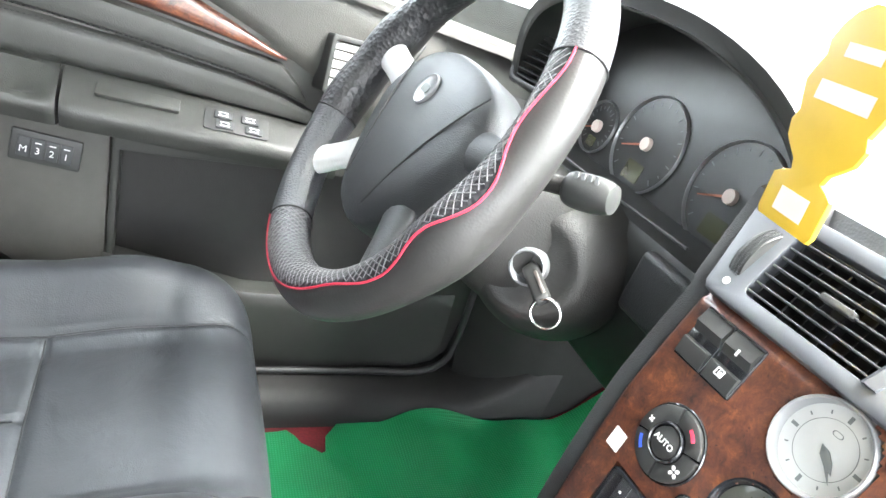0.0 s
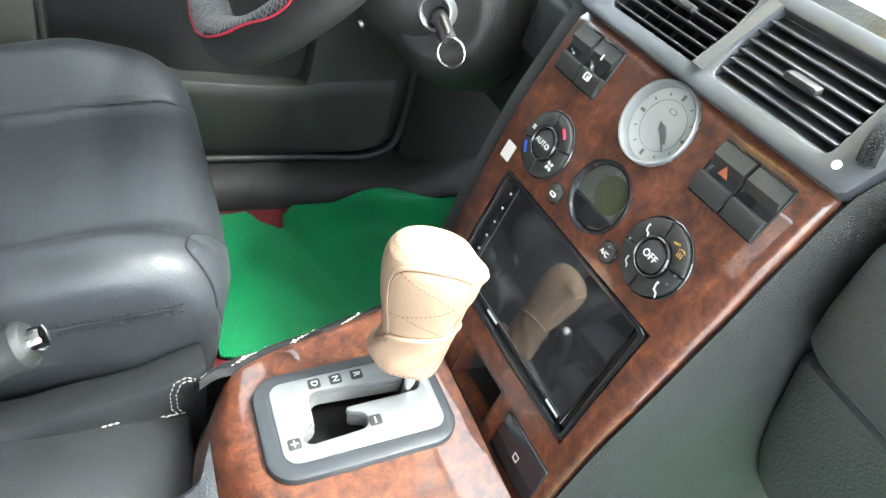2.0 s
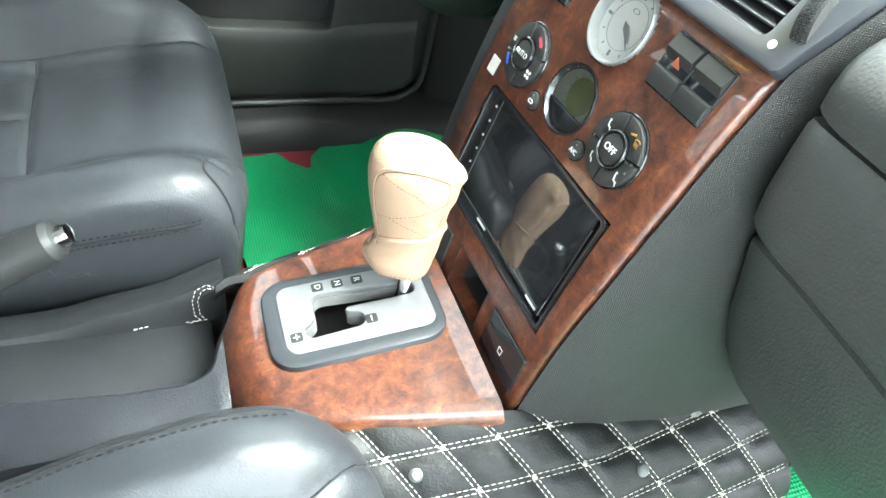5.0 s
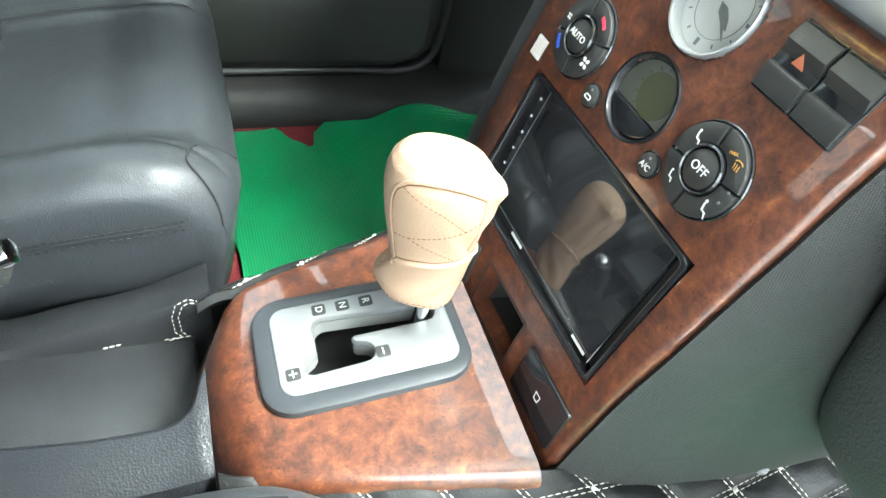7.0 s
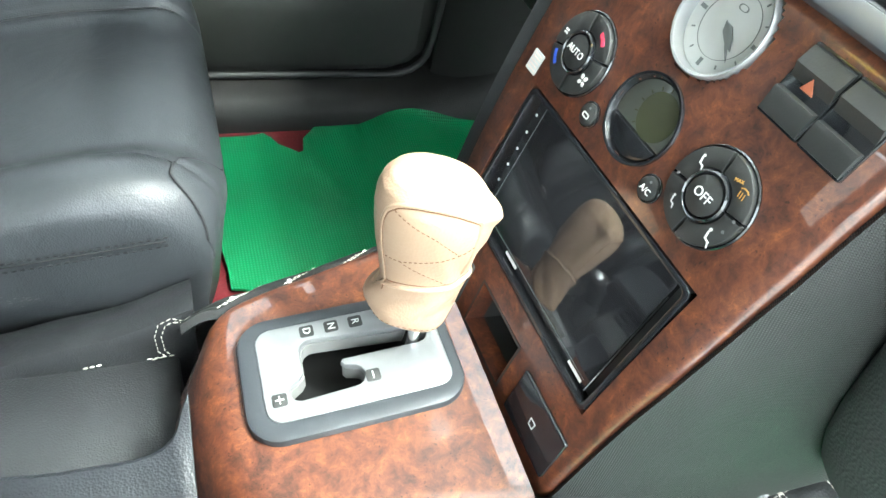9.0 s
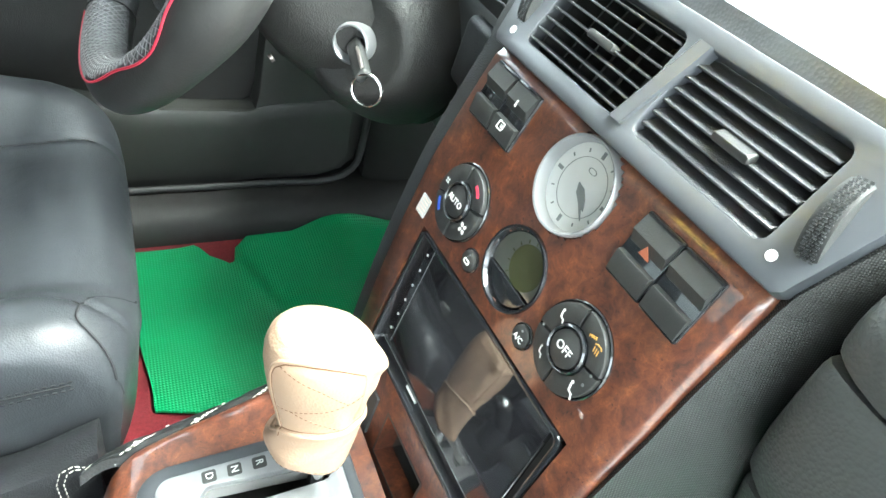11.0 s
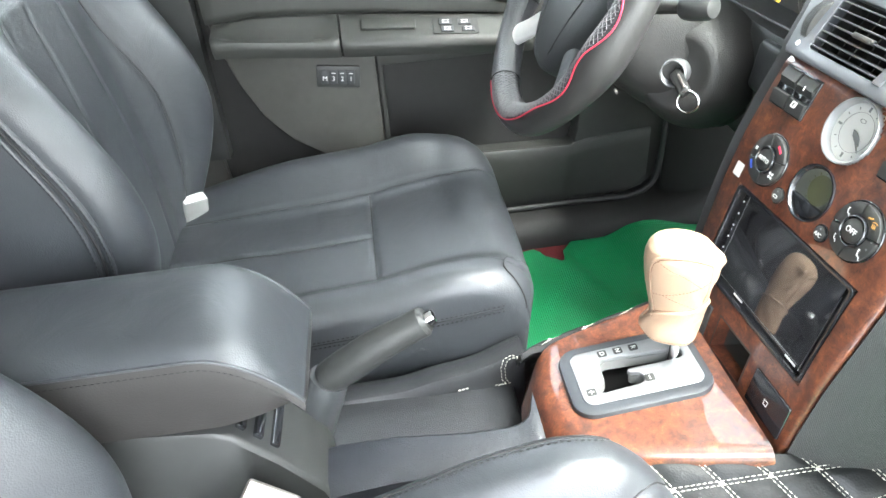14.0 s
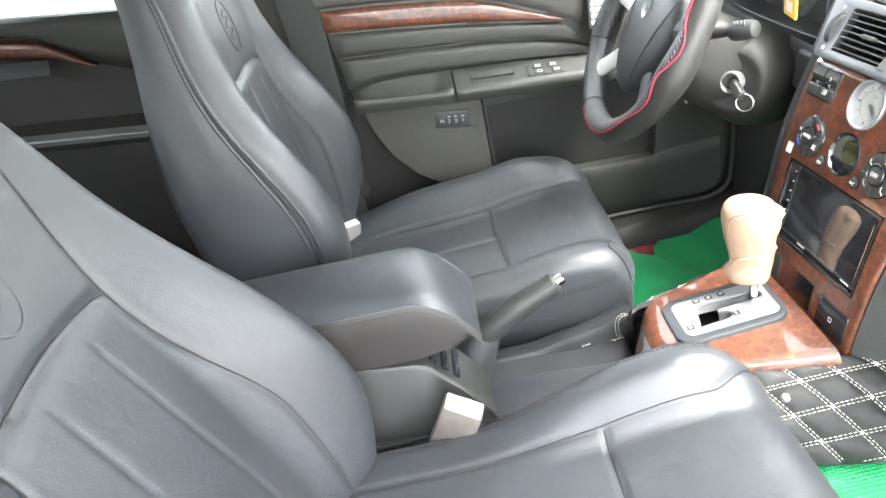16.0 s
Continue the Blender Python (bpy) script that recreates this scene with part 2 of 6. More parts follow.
def slab(bm, grid, shift):
    """A sheet of points with thickness: the same sheet moved by shift(p) closes it behind."""
    back = [[Vector(p) + Vector(shift(Vector(p)) if callable(shift) else shift) for p in r] for r in grid]
    loft(bm, [list(map(Vector, a)) + b[::-1] for a, b in zip(grid, back)])
    return bm


def box(bm, m, size, bevel=0.0, seg=2):
    r = bmesh.ops.create_cube(bm, size=1.0, matrix=m @ Matrix.Diagonal((*size, 1)))
    if bevel:
        es = {e for v in r["verts"] for e in v.link_edges}
        bmesh.ops.bevel(bm, geom=list(es), offset=bevel, segments=seg, profile=0.5, affect="EDGES")
    return bm


def lathe(bm, m, profile, seg=40, squash=1.0, arc=(0, 360)):
    full = abs(arc[1] - arc[0]) >= 360
    k = seg if full else seg + 1
    rings = []
    for r, h in profile:
        rings.append([m @ Vector((r * math.cos(a), r * squash * math.sin(a), h)) for a in
                      [radians(arc[0] + (arc[1] - arc[0]) * i / seg) for i in range(k)]])
    loft(bm, rings, closed=full, caps=full)
    return bm


def tube(bm, pts, r, n=8, closed=False):
    pts = [Vector(p) for p in pts]
    rings, prev = [], None
    for i, p in enumerate(pts):
        a = pts[i - 1] if (i or closed) else p
        b = pts[(i + 1) % len(pts)] if (i < len(pts) - 1 or closed) else p
        d = (b - a).normalized()
        u = d.orthogonal().normalized() if prev is None else (prev - d * prev.dot(d)).normalized()
        prev = u
        v = d.cross(u)
        rr = r(i / max(1, len(pts) - 1)) if callable(r) else r
        rings.append([p + (u * math.cos(2 * math.pi * k / n) + v * math.sin(2 * math.pi * k / n)) * rr for k in range(n)])
    if closed:
        rings.append(rings[0])
        rows = [[bm.verts.new(p) for p in q] for q in rings[:-1]]
        rows.append(rows[0])
        for a, b in zip(rows, rows[1:]):
            for k in range(n):
                j = (k + 1) % n
                bm.faces.new((a[k], a[j], b[j], b[k]))
        return bm
    return loft(bm, rings)


def prism(bm, outline, m, depth, bevel=0.0, holes=(), seg=2):
    """A flat shape with holes, in the xy plane of m, drawn out by depth along z."""
    edges = []
    for loop in (outline, *holes):
        vs = [bm.verts.new(m @ Vector((x, y, 0))) for x, y in loop]
        edges += [bm.edges.new((vs[i], vs[(i + 1) % len(vs)])) for i in range(len(vs))]
    if holes:
        faces = [g for g in bmesh.ops.triangle_fill(bm, use_beauty=True, use_dissolve=False, edges=edges)["geom"] if isinstance(g, bmesh.types.BMFace)]
    else:
        faces = [bm.faces.new([e.verts[0] for e in edges])]
    ext = bmesh.ops.extrude_face_region(bm, geom=faces)["geom"]
    vs = [g for g in ext if isinstance(g, bmesh.types.BMVert)]
    bmesh.ops.translate(bm, verts=vs, vec=m.to_3x3() @ Vector((0, 0, depth)))
    if bevel:
        top = set(vs)
        es = [e for e in bm.edges if e.verts[0] in top and e.verts[1] in top and len(e.link_faces) == 2 and e.calc_face_angle(0) > 0.6]
        bmesh.ops.bevel(bm, geom=es, offset=bevel, segments=seg, profile=0.5, affect="EDGES")
    return bm


def rounded(w, h, r, n=5, cx=0.0, cy=0.0):
    out = []
    for sx, sy, a0 in ((1, 1, 0), (-1, 1, 90), (-1, -1, 180), (1, -1, 270)):
        for k in range(n + 1):
            a = radians(a0 + 90 * k / n)
            out.append((cx + sx * (w / 2 - r) + r * math.cos(a), cy + sy * (h / 2 - r) + r * math.sin(a)))
    return out


def circle(r, n=32, cx=0.0, cy=0.0):
    return [(cx + r * math.cos(2 * math.pi * k / n), cy + r * math.sin(2 * math.pi * k / n)) for k in range(n)]


def along(pts, step):
    """Points at even steps along a line of points."""
    pts = [Vector(p) for p in pts]
    out, carry = [], 0.0
    for a, b in zip(pts, pts[1:]):
        length = (b - a).length
        d = carry
        while d < length:
            out.append((a + (b - a) * (d / length), (b - a).normalized()))
            d += step
        carry = d - length
    return out


def stitches(bm, pts, length=0.004, gap=0.0015, r=0.0005):
    for p, d in along(pts, length + gap):
        u = d.orthogonal().normalized()
        v = d.cross(u)
        rings = [[p + d * (s * length / 2) + (u * a + v * b) * r * k for a, b in ((1, 0), (0, 1), (-1, 0), (0, -1))] for s, k in ((-1, 0.4), (0, 1), (1, 0.4))]
        loft(bm, rings)
    return bm


def lettering(text, m, size, mat, parent, name="print", depth=0.0002):
    cu = bpy.data.curves.new("print", "FONT")
    cu.body, cu.size, cu.align_x, cu.align_y, cu.extrude, cu.resolution_u = text, size, "CENTER", "CENTER", depth, 3
    tmp = bpy.data.objects.new("print", cu)
    me = bpy.data.meshes.new_from_object(tmp)
    bpy.data.objects.remove(tmp)
    bpy.data.curves.remove(cu)
    me.transform(m)
    me.materials.clear()
    me.materials.append(mat)
    ob = new(name, me)
    ob.parent = parent
    if parent.type == "EMPTY":
        ob.matrix_parent_inverse = parent.matrix_basis.inverted()
    return ob


# ---- the shell of the car and the ground it stands on ----
bm = bmesh.new()
ground_z = -0.28
loft(bm, [[(-60, -60, ground_z), (60, -60, ground_z), (60, -60, ground_z - 0.3), (-60, -60, ground_z - 0.3)],
          [(-60, 60, ground_z), (60, 60, ground_z), (60, 60, ground_z - 0.3), (-60, 60, ground_z - 0.3)]])
solo("ground", bm, M_GROUND, "worn grey concrete yard round the parked car", "ground", "structure")

bm = bmesh.new()
FLOOR = 0.155


def floor_z(x, y):
    toe = 0.30 * sm(0.46, 0.85, x)
    return FLOOR + toe


slab(bm, [[(x, y, floor_z(x, y)) for x in np.linspace(-1.5, 0.85, 40)] for y in (-0.70, -0.35, 0.0, 0.35, 0.70)], (0, 0, -0.12))
solo("floor", bm, M_RED, "dark red carpet over the car floor", "carpet", "structure")

# roof, pillars and closing panels
car = thing("car_body", (0, 0, ground_z), "pale silver car body shell with its roof and pillars", "car", kind="structure")
bm = bmesh.new()
slab(bm, [[(x, y, 1.30 - 0.12 * abs(y / 0.66) ** 3 - 0.05 * ((x + 0.55) / 0.9) ** 2) for y in np.linspace(-0.66, 0.66, 17)] for x in np.linspace(-1.55, 0.25, 14)], (0, 0, 0.03))
part("roof", bm, M_HEADLINER, car)
for side in (1, -1):
    bm = bmesh.new()
    tube(bm, [(0.92, 0.72 * side, 0.86), (0.65, 0.71 * side, 1.0), (0.22, 0.64 * side, 1.21)], 0.035, 10)
    part("front_pillar", bm, M_HEADLINER, car)
    bm = bmesh.new()
    tube(bm, [(-1.0, 0.66 * side, 1.2), (-1.5, 0.66 * side, 1.15), (-1.75, 0.62 * side, 0.86)], 0.04, 10)
    part("rear_pillar", bm, M_HEADLINER, car)
    bm = bmesh.new()
    loft(bm, [[(-0.68 - k, 0.735 * side, z), (-0.545 - k, 0.735 * side, z), (-0.545 - k, 0.80 * side, z), (-0.68 - k, 0.80 * side, z)] for z, k in ((0.16, -0.02), (0.5, 0.0), (0.86, 0.03))]
         + [[(-0.70, 0.64 * side, 1.2), (-0.60, 0.64 * side, 1.2), (-0.60, 0.70 * side, 1.2), (-0.70, 0.70 * side, 1.2)]])
    part("centre_pillar", bm, M_DOOR, car)
    bm = bmesh.new()
    loft(bm, [[(-0.725, y * side, z), (-0.605, (y - 0.004) * side, z), (-0.595, (y + 0.02) * side, z), (-0.725, (y + 0.02) * side, z)] for y, z in ((0.722, 0.93), (0.712, 0.955), (0.655, 1.13), (0.632, 1.2))])
    part("pillar_trim", bm, M_HEADLINER, car, "pale upper pillar trim")
    bm = bmesh.new()
    slab(bm, [[(x, 0.76 * side, z) for x in np.linspace(-1.6, -0.6, 6)] for z in (0.0, 0.5, 0.8)], (0, 0.06 * side, 0))
    if side < 0:
        part("rear_side_panel", bm, M_PAINT, car)
    else:
        bm.free()
    bm = bmesh.new()
    loft(bm, [[(x, (y + 0.035) * side, z + 0.03), (x, (y - 0.03) * side, z + 0.012), (x, (y - 0.012) * side, z - 0.045), (x, (y + 0.05) * side, z - 0.055)] for x, y, z in ((-1.5, 0.62, 1.14), (-0.6, 0.66, 1.19), (0.0, 0.66, 1.19), (0.24, 0.64, 1.17))])
    part("roof_rail", bm, M_HEADLINER, car)
    bm = bmesh.new()
    box(bm, pose(0.2, 0.80 * side, 0.05), (2.6, 0.12, 0.22), 0.02)
    part("rocker_panel", bm, M_PAINT, car)
bm = bmesh.new()
box(bm, pose(1.2, 0, 0.45), (0.5, 1.5, 0.72), 0.06)
part("bulkhead", bm, M_PAINT, car)
bm = bmesh.new()
box(bm, pose(-1.75, 0, 0.5), (0.1, 1.5, 0.75), 0.02)
part("rear_bulkhead", bm, M_PLASTIC, car)
for name, rows in (("windscreen", [[(0.97, y, 0.855) for y in np.linspace(-0.7, 0.7, 9)], [(0.24, y * 0.92, 1.25 - 0.09 * abs(y / 0.7) ** 3) for y in np.linspace(-0.7, 0.7, 9)]]),):
    bm = bmesh.new()
    slab(bm, rows, (0.004, 0, 0.004))
    pane = part(name, bm, M_GLASS, car, "clear windscreen")
    pane.visible_shadow = False

# rear panes: their tint is assumed, added to block light from the bench
for side in (1, -1):
    bm = bmesh.new()
    slab(bm, [[(x, 0.735 * side, 0.84 - 0.1 * (x + 0.6)) for x in (-0.66, -1.2, -1.66)], [(x, 0.655 * side, 1.19) for x in (-0.72, -1.15, -1.45)]], (0, 0.004 * side, 0))
    part("rear_window", bm, M_TINT, car, "rear side window with a tint added to keep light out")
bm = bmesh.new()
slab(bm, [[(-1.75, y, 0.87) for y in (-0.62, 0, 0.62)], [(-1.5, y, 1.19 + 0.02 * (y == 0)) for y in (-0.6, 0, 0.6)]], (-0.004, 0, 0.003))
part("rear_screen", bm, M_TINT, car, "rear screen with a tint added to keep light out")

# ---- front side door of the driver ----
DY = 0.705   # inner face of the door trim


def waist(x):
    return 0.80 - 0.138 * (x - 0.01)


door = thing("front_door", (-0.2, 0.75, 0.2), "closed dark grey car door with wood strip and padded insert", "car door")


def door_outline():
    """Lower trim outline, from the rear top down the curved rear edge and along the sill to the front."""
    rear = [(-0.515, 0.83), (-0.505, 0.74), (-0.487, 0.617), (-0.465, 0.54), (-0.434, 0.472), (-0.39, 0.42), (-0.338, 0.385), (-0.29, 0.345), (-0.25, 0.29), (-0.22, 0.24)]
    low = [(-0.19, 0.215), (0.03, 0.207), (0.265, 0.212), (0.305, 0.224), (0.326, 0.246), (0.337, 0.30), (0.352, 0.42), (0.362, 0.62)]
    top = [(0.36, waist(0.36)), (0.2, waist(0.2)), (0.01, waist(0.01)), (-0.2, waist(-0.2)), (-0.4, waist(-0.4)), (-0.545, waist(-0.545))]
    return rear, low, top


POCKET = [(-0.205, 0.545), (-0.208, 0.386), (-0.03, 0.342), (0.145, 0.336), (0.156, 0.342), (0.162, 0.37), (0.172, 0.52), (0.165, 0.545)]     # map pocket, open to the door behind
XZ = fr((0, DY, 0), (1, 0, 0), (0, 0, 1))     # plane of the door, z towards the cabin
rear_edge, low_edge, top_edge = door_outline()
bm = bmesh.new()
prism(bm, rear_edge + [(-0.2165, 0.545), (-0.2165, waist(-0.2165))] + top_edge[-2:], XZ @ pose(0, 0, -0.045), 0.045, 0.006)
part("lower_panel", bm, M_DOOR, door, "dark grey moulded lower trim")
bm = bmesh.new()
prism(bm, [(-0.2155, waist(-0.2155)), (-0.2155, 0.56), (-0.2195, 0.24)] + low_edge + top_edge[:3], XZ @ pose(0, 0, -0.045), 0.0435, 0.004, holes=[POCKET])
part("pocket_panel", bm, M_DOOR_DARK, door, "dark trim with an open map pocket")
# frame of the door behind the trim, closing the opening
bm = bmesh.new()
prism(bm, [(-0.56, 0.2), (0.62, 0.2), (0.62, 0.80), (-0.56, 0.89)], XZ @ pose(0, 0, -0.10), 0.052)
part("door_shell", bm, M_COLUMN, door)


def wood_low(x):
    return lerp([(-0.52, 0.777), (-0.4, 0.762), (-0.276, 0.744), (-0.15, 0.722), (-0.08, 0.708), (-0.015, 0.695)], x)


def wood_high(x):
    return lerp([(-0.52, 0.820), (-0.4, 0.808), (-0.268, 0.789), (-0.2, 0.775), (-0.147, 0.757), (-0.08, 0.728), (-0.015, 0.698)], x)


def strip(lo, hi, x0, x1, bulge, n=40, k=9, base=0.0, back=-0.012):
    """A padded strip on the door between two curves."""
    rows = []
    for x in np.linspace(x0, x1, n):
        end = min(1, max(0.0, (x - x0) / 0.012), max(0.0, (x1 - x) / 0.012))
        a, b = lo(x), hi(x)
        rows.append([(x, DY - base - bulge * (0.3 + 0.7 * math.sqrt(end)) * math.sqrt(max(0, 1 - (2 * j / (k - 1) - 1) ** 4)) * 1.0, a + (b - a) * j / (k - 1)) for j in range(k)])
    b_ = bmesh.new()
    return slab(b_, rows, (0, -back, 0))


part("wood_strip", strip(wood_low, wood_high, -0.508, -0.018, 0.008), M_WOOD, door, "glossy red-brown burl wood strip")
part("upper_pad", strip(lambda x: wood_high(x) + 0.006 if x < -0.03 else 0.702 - 0.55 * max(0, x + 0.018), lambda x: waist(x) - 0.004, -0.52, 0.19, 0.008), M_DOOR, door, "grey leatherette upper pad")


def arm_top(x):
    return lerp([(-0.484, 0.650), (-0.42, 0.656), (-0.35, 0.653), (-0.268, 0.645), (-0.167, 0.636), (-0.038, 0.622), (0.06, 0.611)], x)


def arm_edge(x):
    return lerp([(-0.471, 0.636), (-0.367, 0.624), (-0.271, 0.614), (-0.147, 0.604), (0.0, 0.592), (0.06, 0.587)], x)


def arm_low(x):
    return lerp([(-0.462, 0.606), (-0.273, 0.586), (-0.01, 0.566), (0.06, 0.560)], x)


def seam(x):
    return lerp([(-0.498, 0.719), (-0.396, 0.710), (-0.297, 0.701), (-0.188, 0.687), (-0.133, 0.678), (-0.079, 0.669), (-0.024, 0.655), (0.016, 0.641), (0.04, 0.630)], x)


def insert_top(x):
    return wood_low(x) - 0.004 if x < -0.028 else lerp([(-0.028, 0.696), (0.0, 0.671), (0.018, 0.645)], x)


# the insert is two pads sewn together along a seam
part("insert_pad", strip(lambda x: seam(x) + 0.001, insert_top, -0.498, 0.014, 0.009), M_DOOR_DARK, door, "padded dark leatherette insert")
part("insert_pad", strip(lambda x: arm_top(x) + 0.001, lambda x: seam(x) - 0.001, -0.496, 0.035, 0.009), M_DOOR_DARK, door, "padded dark leatherette insert")
for dz in (-0.0042, 0.0042):
    bm = bmesh.new()
    stitches(bm, [(x, DY - 0.0086, seam(x) + dz) for x in np.linspace(-0.488, 0.008, 30)], 0.0042, 0.0016, 0.0009)
    part("stitching", bm, M_THREAD_BLACK, door, kind="stuff")
OUT = 0.055


def ledge(x, f):
    """A point on the sloping top of the armrest, f from the pad (0) to the front edge (1)."""
    return Vector((x, DY - 0.012 - (OUT - 0.014) * f, arm_top(x) + (arm_edge(x) + 0.003 - arm_top(x)) * f))


def armrest_piece(x0, x1, hollow):
    rows = []
    for x in np.linspace(x0, x1, 40):
        e = math.sqrt(max(0, min(1, (x - x0) / 0.006, (x1 - x) / 0.006)))
        dip = hollow * sm(x0, x0 + 0.05, x) * sm(x1, x1 - 0.05, x)
        row = [(x, DY + 0.004, arm_top(x) + 0.001), tuple(ledge(x, 0.0))]
        for f, k in ((0.2, 0.5), (0.4, 0.9), (0.6, 1.0), (0.8, 0.6), (0.92, 0.15)):
            p = ledge(x, f)
            row.append((x, p.y, p.z - dip * k))
        a, b = arm_edge(x), arm_low(x)
        o = OUT - 0.003 * (1 - e)
        row += [(x, DY - o, a), (x, DY - o - 0.002, a - 0.006), (x, DY - o - 0.001, (a + b) / 2), (x, DY - o + 0.006, b), (x, DY + 0.004, b - 0.012)]
        rows.append(row)
    b_ = bmesh.new()
    return loft(b_, rows)


part("armrest", armrest_piece(-0.484, -0.272, 0.016), M_DOOR_DARK, door, "dark armrest hollowed into a pull cup")
part("switch_ledge", armrest_piece(-0.268, 0.06, 0.0), M_DOOR_DARK, door)


def ledge_frame(x, f):
    return fr(ledge(x, f), (1, 0, -0.09), ledge(x, 0) - ledge(x, 1))


bm = bmesh.new()
prism(bm, rounded(0.094, 0.020, 0.003), ledge_frame(-0.187, 0.42), 0.005, 0.002)
part("grab_handle", bm, M_DOOR_DARK, door)
sw = bmesh.new()
prism(sw, rounded(0.080, 0.034, 0.004), ledge_frame(-0.072, 0.52), 0.0022, 0.0008)
pack = part("switch_pack", sw, M_PLASTIC, door, "black window switch pack")
for x, f in ((-0.089, 0.36), (-0.056, 0.36), (-0.087, 0.68), (-0.051, 0.68)):
    g = ledge_frame(x, f)
    bm = bmesh.new()
    box(bm, g @ pose(0, 0, 0.003), (0.022, 0.0125, 0.003), 0.0012)
    part("window_switch", bm, M_PLASTIC_GREY, pack)
    bm = bmesh.new()
    for v in (-0.0026, 0.0026):
        box(bm, g @ pose(0, v, 0.0047), (0.0125, 0.0007, 0.0004))
    for u in (-0.0042, 0.0042):
        box(bm, g @ pose(u, 0, 0.0047), (0.0007, 0.0062, 0.0004))
    part("symbol", bm, M_WHITE, pack, kind="stuff")
mem = bmesh.new()
MF = fr((-0.287, DY - 0.0015, 0.537), (1, 0, -0.135), (0, 0, 1))
prism(mem, rounded(0.078, 0.040, 0.003), MF, 0.004, 0.0012)
memory = part("memory_panel", mem, M_PLASTIC, door, "black seat memory button panel")
for k, ch in enumerate("M321"):
    bm = bmesh.new()
    cx = -0.024 + 0.0155 * k
    box(bm, MF @ pose(cx, 0.0, 0.005), (0.0135, 0.026, 0.003), 0.001)
    part("memory_button", bm, M_PLASTIC_GREY, memory)
    lettering(ch, MF @ pose(cx, -0.003, 0.0067), 0.012, M_WHITE, memory)
    if k:
        bm = bmesh.new()
        box(bm, MF @ pose(cx, 0.0075, 0.0067), (0.007, 0.0014, 0.0004))
        part("print", bm, M_WHITE, memory)
# lower front of the map pocket, with a raised lip
bm = bmesh.new()
rows = []
for x in np.linspace(-0.222, 0.312, 40):
    t = lerp([(-0.222, 0.398), (-0.03, 0.350), (0.15, 0.343), (0.18, 0.350), (0.312, 0.36)], x)
    o = 0.007 * sm(-0.222, -0.19, x) * sm(0.17, 0.14, x) + 0.002
    low = 0.222 + 0.05 * sm(-0.19, -0.222, x) + 0.03 * sm(0.285, 0.312, x)
    rows.append([(x, DY + 0.004, t - 0.008), (x, DY + 0.002, t), (x, DY - o + 0.003, t), (x, DY - o, t - 0.004), (x, DY - o * 0.9, t - 0.03), (x, DY - o * 0.6, low + 0.02), (x, DY - 0.001, low), (x, DY + 0.004, low)])
loft(bm, rows)
part("map_pocket", bm, M_DOOR_DARK, door, "dark lower front of the map pocket")
bm = bmesh.new()
tube(bm, [(x, DY - 0.012, z) for x, z in ((-0.1, 0.212), (0.1, 0.212), (0.2, 0.212), (0.262, 0.210), (0.286, 0.213), (0.305, 0.220), (0.320, 0.232), (0.329, 0.248), (0.333, 0.272), (0.336, 0.32), (0.341, 0.42), (0.348, 0.55))], 0.006, 10)
part("door_seal", bm, M_PLASTIC, door, "black rubber door seal")
bm = bmesh.new()
rows = [[(x, DY + 0.035 + 0.0 * x, waist(x) - 0.01), (x, DY - 0.012, waist(x) - 0.006), (x, DY - 0.010, waist(x) + 0.006), (x, DY + 0.035, waist(x) + 0.012)] for x in np.linspace(-0.55, 0.5, 16)]
loft(bm, rows)
part("window_sill", bm, M_DOOR, door)
bm = bmesh.new()
loft(bm, [[(x - w, y, z), (x + w, y - 0.004, z), (x + w, y + 0.03, z), (x - w, y + 0.03, z)] for x, y, z, w in ((-0.545, 0.705, 0.40, 0.03), (-0.550, 0.705, 0.86, 0.042), (-0.570, 0.675, 1.0, 0.052), (-0.595, 0.645, 1.17, 0.062))])
part("window_frame", bm, M_PLASTIC, door, "black frame of the side window")
bm = bmesh.new()
slab(bm, [[(x, 0.735, waist(x)) for x in np.linspace(-0.55, 0.42, 6)], [(x * 0.75 - 0.1, 0.66, 1.18) for x in np.linspace(-0.55, 0.42, 6)]], (0, 0.004, 0))
pane = part("window_pane", bm, M_GLASS, door, "clear side window")
pane.visible_shadow = False

# small vent at the front corner of the door
SV = fr((0.052, DY - 0.022, 0.707), (0.95, 0.2, -0.1), (0.05, 0.15, 1))
vent = thing("side_air_vent", (0.052, DY, 0.707), "small pale grey side window vent in a black frame", "air vent")
bm = bmesh.new()
prism(bm, rounded(0.05, 0.074, 0.004), SV @ pose(0, 0, -0.03), 0.034, 0.002, holes=[rounded(0.036, 0.060, 0.003)[::-1]])
part("frame", bm, M_PLASTIC, vent)
for k in range(5):
    bm = bmesh.new()
    box(bm, SV @ pose(0, -0.024 + 0.012 * k, -0.004, 25), (0.036, 0.010, 0.0025), 0.0008)
    part("slat", bm, M_PALE, vent)

